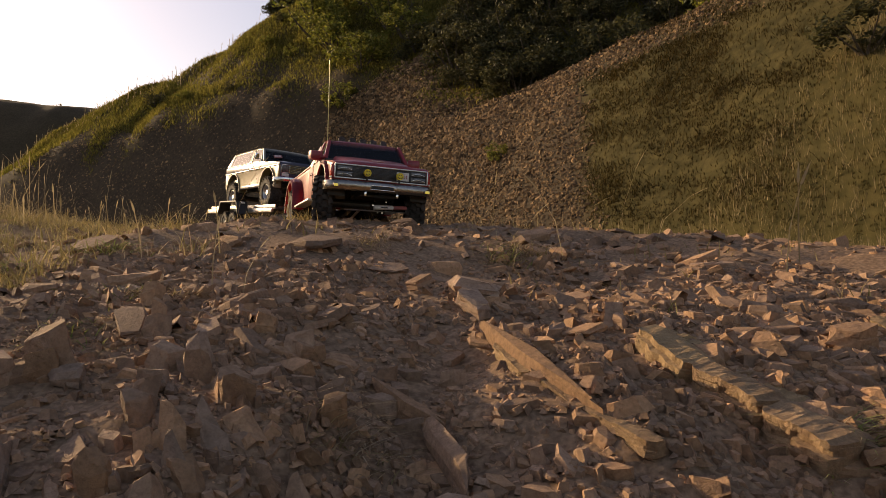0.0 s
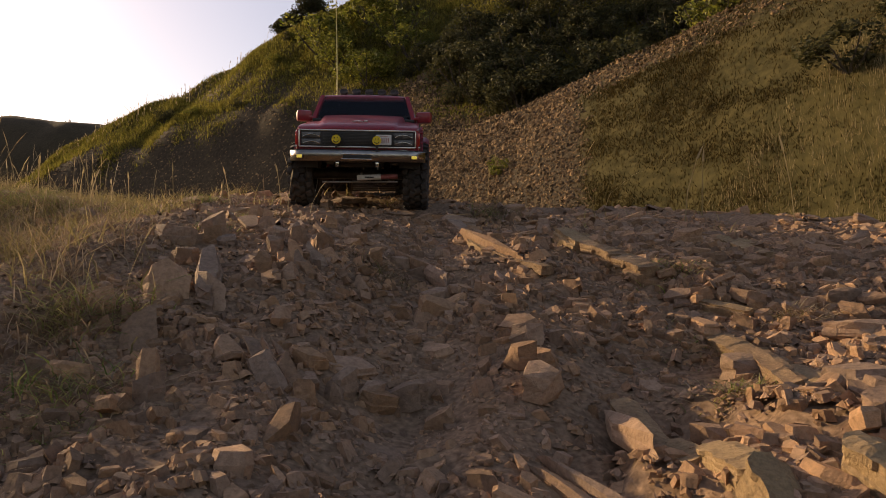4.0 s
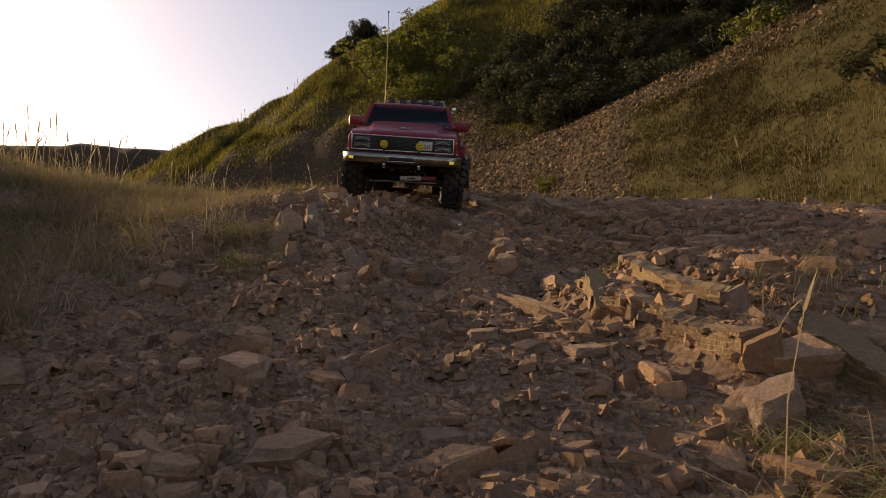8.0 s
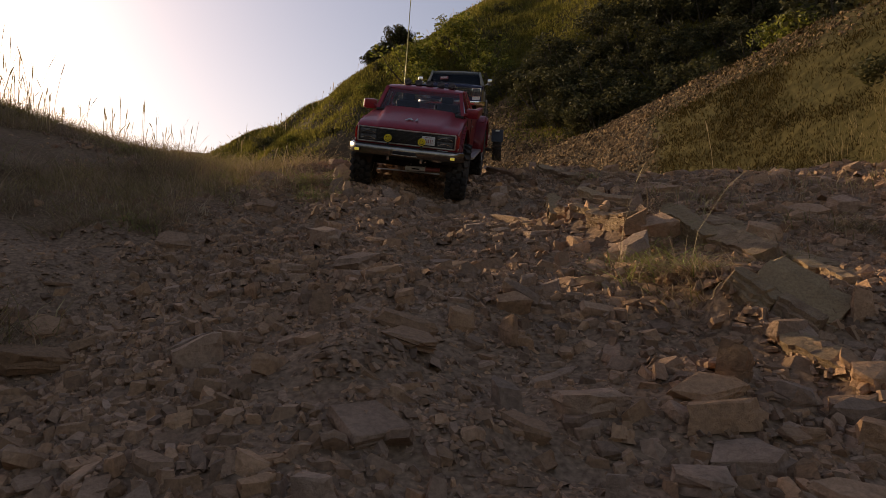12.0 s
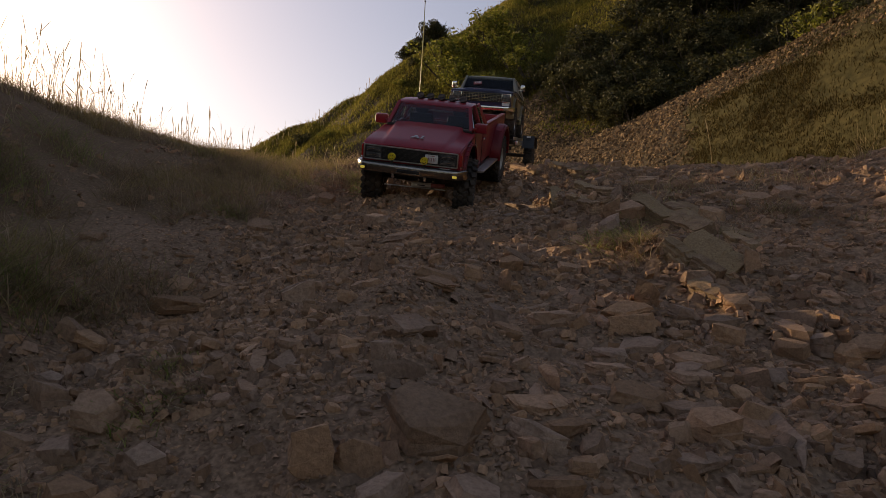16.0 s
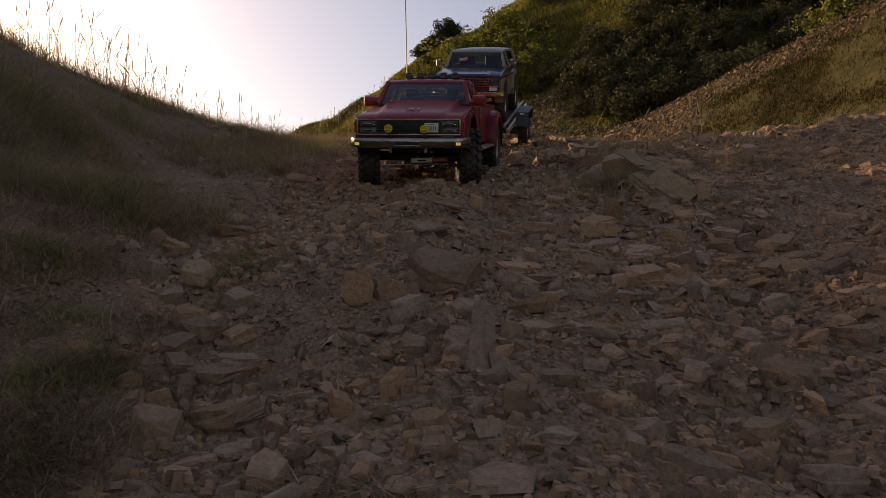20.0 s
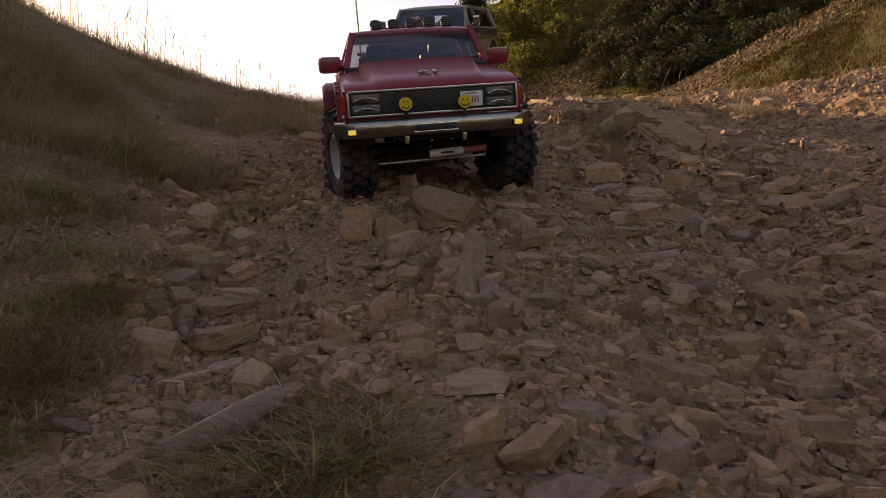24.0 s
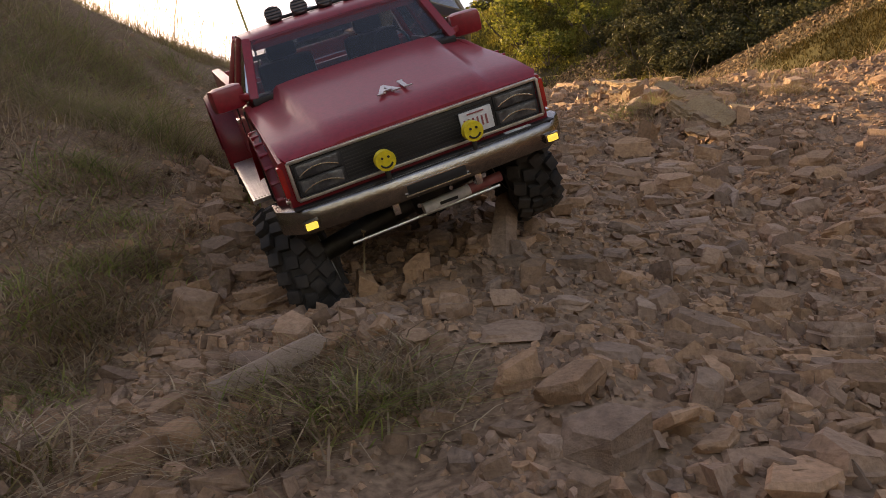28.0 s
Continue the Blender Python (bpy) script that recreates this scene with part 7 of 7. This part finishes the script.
for x, y, tall, bend, turn in ((0.14, 1.0, 0.16, 0.5, 2.2), (0.22, 1.05, 0.17, 0.35, 0.5), (0.28, 1.1, 0.13, 0.8, 0.3), (0.42, 0.95, 0.14, 0.2, 1.0), (0.55, 0.9, 0.16, 0.15, 2.0), (0.36, 0.85, 0.15, 0.3, 0.4)):
    stem(x, y, tall, bend, turn)


# thin dry grass along the lit edge of the slate beds
for shade, words, clumps in ((DEAD, "dry grass along the lit edge of the beds", 46), (GRASS, "olive grass along the lit edge of the beds", 30)):
    p = clumped(clumps, 0.24, 0.75, -0.3, 0.16, lambda x, y: smooth(-0.02, 0.12, vnoise(x * 9, y * 9, 71)), 20, 0.009)
    n = len(p)
    blades("dry_grass", p, rng.gamma(4, 0.006, n).clip(0.008, 0.05), rng.uniform(0.0006, 0.0013, n), rng.gamma(4, 0.25, n).clip(0.2, 1.8), shade, words, "dry grass")
for x, y, tall, bend, turn in ((0.225, -0.165, 0.045, 0.9, 2.6), (0.238, -0.172, 0.05, 0.6, 0.4), (0.262, -0.16, 0.04, 1.1, 2.9), (0.30, -0.17, 0.055, 0.5, 0.9), (0.345, -0.19, 0.04, 0.8, 0.3)):
    stem(x, y, tall, bend, turn)


# ---- the hills' cover ----
def on_hills(n, x0, x1, y0, y1, which):
    def keep(x, y):
        g, s = turf_cover(x, y)
        z = height(x, y)
        rows = 0.12 + 0.88 * smooth(-0.06, 0.04, vnoise(0.9 * x - 0.5 * y, 9.0 * z + 1.5 * x, 52)) * (1 - 0.8 * smooth(0.2, 0.34, vnoise(x * 0.9, y * 0.9, 53)))
        return np.where(z > 0.85, g * (1 - s) * rows if which == 0 else s, 0)
    return sample(n, x0, x1, y0, y1, keep)


def hill_turf(p, spread, material, label):
    """Short grass over a hillside, longer with its distance."""
    p = p + rng.normal(0, 1, p.shape) * (spread * np.hypot(p[:, 0], p[:, 1]))[:, None]
    n, away = len(p), np.hypot(p[:, 0], p[:, 1])
    return blades("hill_turf", p, rng.uniform(0.5, 1.2, n) * 0.0052 * away, rng.uniform(0.6, 1.2, n) * 0.0015 * away, rng.gamma(2, 0.3, n).clip(0.1, 1.4), material, label, "grass", far=True)


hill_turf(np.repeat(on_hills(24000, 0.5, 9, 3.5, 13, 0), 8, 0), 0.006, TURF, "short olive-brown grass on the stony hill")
hill_turf(np.repeat(on_hills(34000, -14, 4, 12, 28, 0), 8, 0), 0.006, MEADOW, "short yellow-green grass on the high hill")
p = on_hills(52000, -3, 6, 5, 18, 1)
scatter("hill_scree", GRITS, p, rng.gamma(3, 0.0014, len(p)).clip(0.0018, 0.009) * np.hypot(p[:, 0], p[:, 1]) ** 0.95, SCREE, "loose lit slate flakes on the hill's crest", "scree", rng=rng, steep=True, thick=(0.9, 2.0), tilt=0.45, sink=0.15, spread=2.0)
p = on_hills(18000, -13, 1, 12, 26, 1)
scatter("hill_scree", GRITS, p, rng.gamma(2, 0.0011, len(p)).clip(0.001, 0.006) * np.hypot(p[:, 0], p[:, 1]) ** 0.95, SCREE, "fine brown scree on the shaded cut of the hill", "scree", rng=rng, steep=True, tilt=0.2)


p = sample(2200, -14, 3, 23, 27.5, lambda x, y: np.exp(-((y - 25 - 0.12 * (x + 3)) / 0.7) ** 2))
n = len(p)
blades("hill_stalks", p, rng.gamma(2, 0.07, n).clip(0.05, 0.5), rng.uniform(0.008, 0.02, n), rng.gamma(2, 0.15, n).clip(0.02, 0.8), STRAW, "tall dry grass along the skyline", "dry grass", head=1.6)


# ---- bushes ----
def crown_mesh(seed, leaves, material, leaf, reach=(0.22, 0.5)):
    """Leaves in uneven clumps on the ends of twigs, about one unit across."""
    r = np.random.default_rng(seed)
    clumps = r.normal(0, 1, (26, 3))
    clumps = clumps / np.linalg.norm(clumps, axis=1)[:, None] * r.uniform(*reach, (26, 1)) * np.array([1, 1, 0.85])
    clumps[:, 2] += 0.42
    size = r.uniform(0.07, 0.19, 26)
    k = r.integers(0, 26, leaves)
    off = r.normal(0, 1, (leaves, 3))
    off = off / np.linalg.norm(off, axis=1)[:, None] * (r.random((leaves, 1)) ** 0.4)
    c = clumps[k] + off * size[k][:, None]
    u = r.normal(0, 1, (leaves, 3))
    u /= np.linalg.norm(u, axis=1)[:, None]
    v = np.cross(u, r.normal(0, 1, (leaves, 3)))
    v /= np.linalg.norm(v, axis=1)[:, None]
    s = r.uniform(0.6, 1.3, (leaves, 1)) * leaf
    V = np.stack([c - u * s, c + v * s * 0.5, c + u * s, c - v * s * 0.5], 1).reshape(-1, 3)
    V[:, 2] = np.maximum(V[:, 2], 0.0)
    return mesh_np("crown", V, np.arange(leaves * 4).reshape(-1, 4), material)


def stems_mesh(seed):
    rnd = random.Random(seed)
    bm = bmesh.new()
    for k in range(7):
        a = 2 * math.pi * k / 7 + rnd.uniform(-0.3, 0.3)
        p0, w = Vector((0.03 * math.cos(a), 0.03 * math.sin(a), -0.05)), 0.022
        for i in range(3):
            p1 = p0 + Vector((0.12 * math.cos(a) * rnd.uniform(0.5, 1.3), 0.12 * math.sin(a) * rnd.uniform(0.5, 1.3), rnd.uniform(0.14, 0.24)))
            cyl(bm, p0, p1, w, 6, w * 0.6)
            p0, w = p1, w * 0.6
    me = bpy.data.meshes.new("stem")
    bm.to_mesh(me)
    bm.free()
    me.materials.append(BARK)
    return me


BUSH = {"green": [(crown_mesh(k, 2000, LEAF, 0.032), stems_mesh(k)) for k in (1, 2, 3)], "dark": [(crown_mesh(k, 1500, SHADELEAF, 0.036), stems_mesh(k)) for k in (4, 5, 6)], "dense": [(crown_mesh(k, 6000, SHADELEAF, 0.024, (0.08, 0.36)), stems_mesh(k)) for k in (7, 8)]}


def bush(kind, x, y, wide, tall=None, label=""):
    crown, stems = dice.choice(BUSH[kind])
    ob = empty("bush", label or ("leafy yellow-green bush on the hillside" if kind == "green" else "dark bush on the hillside with shade in its leaf colour"), "bush", kind + " bushes")
    ob.matrix_basis = Matrix.Translation((x, y, float(height(x, y)) - 0.03 * wide)) @ pose(0, 0, 0, 0, 0, dice.uniform(0, 360)) @ Matrix.Diagonal((wide, wide, tall or wide * 0.8, 1))
    for nm, me in (("crown", crown), ("stem", stems)):
        c = new(nm, me)
        c.parent = ob
    return ob


for x, y, w in ((-3.76, 21.2, 2.0), (-2.2, 18.5, 1.4), (-2.7, 18.0, 1.0), (-1.6, 20.0, 1.7), (-2.9, 19.6, 1.5), (-3.2, 20.4, 1.4), (-2.4, 21.4, 1.8), (-1.1, 18.9, 1.3)):
    bush("green", x, y, w)
bush("green", 3.85, 10.7, 1.15, 1.1)
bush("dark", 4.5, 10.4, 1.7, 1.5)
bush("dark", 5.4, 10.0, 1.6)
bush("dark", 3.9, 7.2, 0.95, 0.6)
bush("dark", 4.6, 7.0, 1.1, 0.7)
bush("green", 0.645, 11.5, 0.42)
for x, y, w, h in ((-5.5, 24.3, 1.2, 1.1), (-5.15, 24.2, 1.25, 1.1), (-4.75, 24.2, 1.3, 1.4), (-4.4, 24.0, 1.1, 1.1)):
    bush("dense", x, y, w, h, "compact dark bush on the skyline")
# dark-leaved bushes added over the valley, standing in for its shade
for k in range(190):
    bx, by = dice.uniform(-1.2, 7.5), dice.uniform(12.5, 21.5)
    if float(turf_cover(np.array([bx]), np.array([by]))[1][0]) < 0.3 and (bx - 2.95) * 0.76 + (by - 10.8) * 0.65 > 1.2 and by < 18.5 + 0.45 * bx:
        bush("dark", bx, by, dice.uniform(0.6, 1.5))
for k in range(16):
    bx = dice.uniform(-9, 2)
    bush("green" if dice.random() < 0.6 else "dark", bx, dice.uniform(20.8, 23.3) + 0.1 * bx, dice.uniform(0.35, 0.7), None, "small scrubby bush on the grassy hillside")
for k in range(50):
    bush("dark", dice.uniform(-34, -14), dice.uniform(42, 45), dice.uniform(0.12, 0.4), None, "far bush on the ridge line")


# ---- what moves ----
TRUCK = [
    (0, -0.1565, 1.3612, 0.6848, 1.13, 4.43, 20.23),
    (0.5, -0.1433, 1.2978, 0.6867, 0.41, 3.53, 18.17),
    (1, -0.1346, 1.2327, 0.6844, 0.13, 5.05, 16.22),
    (1.5, -0.1341, 1.1786, 0.6705, 2.82, 5.22, 13.00),
    (2, -0.1318, 1.1164, 0.6676, 4.0, 5.05, 9.2),
    (2.5, -0.1295, 1.0542, 0.6646, 5.07, 4.93, 5.62),
    (3, -0.1287, 0.9572, 0.6471, 8.34, 3.41, 4.92),
    (3.5, -0.1319, 0.8797, 0.6400, 8.00, 1.11, 3.05),
    (5.5, -0.1242, 0.6522, 0.5853, 10.89, 6.92, 4.45),
    (6, -0.1200, 0.6394, 0.5841, 11.11, 6.46, 4.53),
    (6.5, -0.1205, 0.6347, 0.5828, 10.59, 6.16, 5.18),
    (7, -0.1182, 0.6258, 0.5804, 10.40, 5.52, 5.78),
    (7.5, -0.1138, 0.5975, 0.5755, 10.03, 4.93, 6.06),
    (8, -0.1113, 0.5712, 0.5720, 10.27, 5.30, 5.32),
    (8.5, -0.1094, 0.5334, 0.5628, 11.78, 5.84, 4.21),
    (9, -0.1064, 0.4792, 0.5468, 12.31, 5.87, 4.00),
    (9.5, -0.1081, 0.4314, 0.5273, 13.64, 8.05, 4.35),
    (10, -0.1083, 0.3857, 0.5100, 16.26, 10.46, 4.83),
    (10.5, -0.1051, 0.3270, 0.4915, 18.30, 10.72, 4.25),
    (11, -0.1009, 0.2820, 0.4794, 18.35, 8.73, 2.73),
    (11.5, -0.1004, 0.2760, 0.4775, 18.20, 8.14, 2.16),
    (12, -0.1000, 0.2781, 0.4784, 18.25, 8.37, 2.36),
    (12.5, -0.1010, 0.2685, 0.4773, 18.15, 8.72, 2.29),
    (13, -0.1015, 0.2476, 0.4720, 17.60, 9.33, 1.69),
    (13.5, -0.0996, 0.2101, 0.4622, 16.60, 9.11, 0.79),
    (15.5, -0.1012, 0.0438, 0.4003, 18.03, 8.62, 1.11),
    (16, -0.0982, 0.0357, 0.4011, 19.71, 9.69, -0.32),
    (16.5, -0.0946, -0.0009, 0.3893, 19.79, 9.66, -0.44),
    (17, -0.0870, -0.0740, 0.3634, 19.39, 7.14, 0.34),
    (17.5, -0.0706, -0.1570, 0.3387, 19.96, 4.14, 0.57),
    (18, -0.0573, -0.2293, 0.3230, 19.12, 2.93, 1.19),
    (18.5, -0.0600, -0.2502, 0.3145, 16.61, 2.93, 2.05),
    (19, -0.0600, -0.2549, 0.3113, 15.71, 3.06, 2.05),
    (19.5, -0.0589, -0.2579, 0.3091, 15.49, 3.17, 1.89),
    (20, -0.0583, -0.2595, 0.3067, 14.75, 2.98, 2.01),
    (20.5, -0.0560, -0.2659, 0.3036, 14.20, 2.74, 2.37),
    (21, -0.0481, -0.2927, 0.2950, 15.04, 2.67, 3.70),
    (21.5, -0.0332, -0.3510, 0.2811, 18.02, 3.26, 6.57),
    (23.5, 0.0290, -0.6226, 0.1753, 12.82, -4.72, 19.15),
    (24, 0.0505, -0.6900, 0.1638, 14.73, -4.82, 20.72),
    (24.5, 0.0659, -0.7524, 0.1484, 15.69, -8.14, 25.49),
    (25, 0.0773, -0.8011, 0.1247, 16.32, -11.46, 28.48),
    (25.5, 0.0848, -0.8698, 0.0933, 17.35, -15.30, 30.18),
    (26, 0.0865, -0.9197, 0.0715, 18.60, -18.77, 30.94),
    (26.5, 0.0870, -0.9493, 0.0622, 19.26, -20.91, 29.22),
    (27, 0.0883, -0.9512, 0.0604, 19.22, -21.29, 28.15),
    (27.5, 0.0885, -0.9514, 0.0601, 19.11, -21.12, 28.39),
    (28, 0.0879, -0.9500, 0.0611, 19.64, -20.86, 28.29),
]

# the trailer's heading while it swings in behind the pickup: seconds, degrees
HEADING = [(0, 36), (1.5, 28), (2.5, 22), (3, 17), (4, 10), (6, 5.7), (9, 4.7), (11, 2.9), (13, 2.8), (15, 0), (17, -0.2)]


def motions():
    """The pickup comes over the edge and down the slope; the trailer and its load follow; the wheels roll."""
    rows = [(t, pose(x, y, z, rx, ry, rz)) for t, x, y, z, rx, ry, rz in TRUCK]
    walk(truck, rows)
    # the trailer's axle is drawn after the hitch
    tail = Vector((-0.5, 2.0, 0.71))
    far = 0.39 * TOW
    way, spin, roll_t, roll_w = 0.0, [], 0.0, []
    car_rows, trailer_rows, rolled, trailer_rolled = [], [], [], []
    last_p, last_a = None, None
    times = np.arange(0, CLIP + 0.01, 0.25)

    def at(t):
        i = max(k for k in range(len(rows)) if rows[k][0] <= t + 1e-6)
        j = min(i + 1, len(rows) - 1)
        (t0, a), (t1, b) = rows[i], rows[j]
        u = 0 if t1 == t0 else (t - t0) / (t1 - t0)
        return a.lerp(b, u)

    for t in times:
        m = at(float(t))
        hitch = m @ (Vector((0, 0.462, 0.072)) * SIZE)
        axle = m @ (Vector((0, 0, 0.054)) * SIZE)
        for _ in range(3):
            d = tail.xy - hitch.xy
            if t < 16.5:
                way_t = radians(float(np.interp(t, *zip(*HEADING))))
                d = Vector((-math.sin(way_t), math.cos(way_t)))
            d.normalize()
            flat = math.sqrt(max(far ** 2 - (hitch.z - 0.074 * TOW - tail.z) ** 2, 0.05))
            tail.x, tail.y = hitch.x + d.x * flat, hitch.y + d.y * flat
            g = [float(height(tail.x + s * 0.115 * d.y, tail.y - s * 0.115 * d.x)) for s in (-1, 1)]
            tail.z = sum(g) / 2
        rise = Vector((0, 0, float(np.interp(t, (0, 3, 6, 8, 10, 13, 16, 20, 24, 28), (0.012, 0.014, 0.02, 0.028, 0.026, 0.022, 0.02, 0.004, 0.0, 0.0)))))
        y_axis = (tail + rise - (hitch - Vector((0, 0, 0.074 * TOW)))).normalized()
        side = Vector((0, 0, 1)).cross(y_axis)
        side = -side.normalized()
        side.z = (g[1] - g[0]) / 0.23 * 0.8 * (1 if side.x * d.y > 0 else -1)
        side.normalize()
        up = side.cross(y_axis).normalized()
        side = y_axis.cross(up)
        tm = Matrix((side, y_axis, up)).transposed().to_4x4()
        tm.translation = tail + rise
        trailer_rows.append((float(t), tm))
        car_rows.append((float(t), tm @ pose(0, -0.150 * TOW, 0.081 * TOW, -1.5)))
        if last_p is not None:
            way += (axle - last_p).length * (1 if (last_p - axle).dot(m.to_3x3() @ Vector((0, 1, 0))) > 0 else -1)
            roll_t += (tail - last_a).length
        last_p, last_a = axle.copy(), tail.copy()
        rolled.append((float(t), way))
        trailer_rolled.append((float(t), roll_t))
    walk(trailer, trailer_rows)
    walk(estate, car_rows)
    # front wheels steer a little as the pickup turns
    steer = ((0, -14), (1, -12), (2, -8), (3.5, -4), (6, 0), (9, 4), (11, 6), (13, 0), (16, 8), (18, 0), (20, 14), (22, 16), (24, 12), (25, 10), (26, -1), (27, -5), (28, -7))
    # the front axle tilts under the body on uneven ground
    droop = ((0, 0), (4, 0), (5.5, 0.013), (9, 0.012), (11, 0.01), (13, 0.002), (17, 0.006), (20, 0.002), (23.5, 0), (24.5, -0.006), (25, -0.014), (26, -0.026), (28, -0.03))
    drop = {t: float(np.interp(t, [q[0] for q in droop], [q[1] for q in droop])) for t, _ in rolled}
    rest = truck_axles[0].matrix_basis.copy()
    walk(truck_axles[0], [(t, rest @ pose(0, 0, -0.4 * abs(drop[t]), 0, math.degrees(drop[t] / 0.18), 0)) for t, _ in rolled])
    for k, w in enumerate(truck_wheels):
        base = w.matrix_basis.copy()
        out = []
        for t, s in rolled:
            a = math.degrees(s / (0.054 * SIZE))
            turn = float(np.interp(t, [q[0] for q in steer], [q[1] for q in steer])) if k < 2 else 0.0
            low = (min(drop[t], 0), -max(drop[t], 0))[k] * 0.9 if k < 2 else 0.0
            out.append((t, base @ pose(0, 0, low, 0, math.degrees(drop[t] / 0.18) if k < 2 else 0, turn) @ pose(0, 0, 0, a)))
        walk(w, out)
    for w in trailer_wheels:
        base = w.matrix_basis.copy()
        walk(w, [(t, base @ pose(0, 0, 0, math.degrees(s / (0.034 * TOW)))) for t, s in trailer_rolled])


motions()
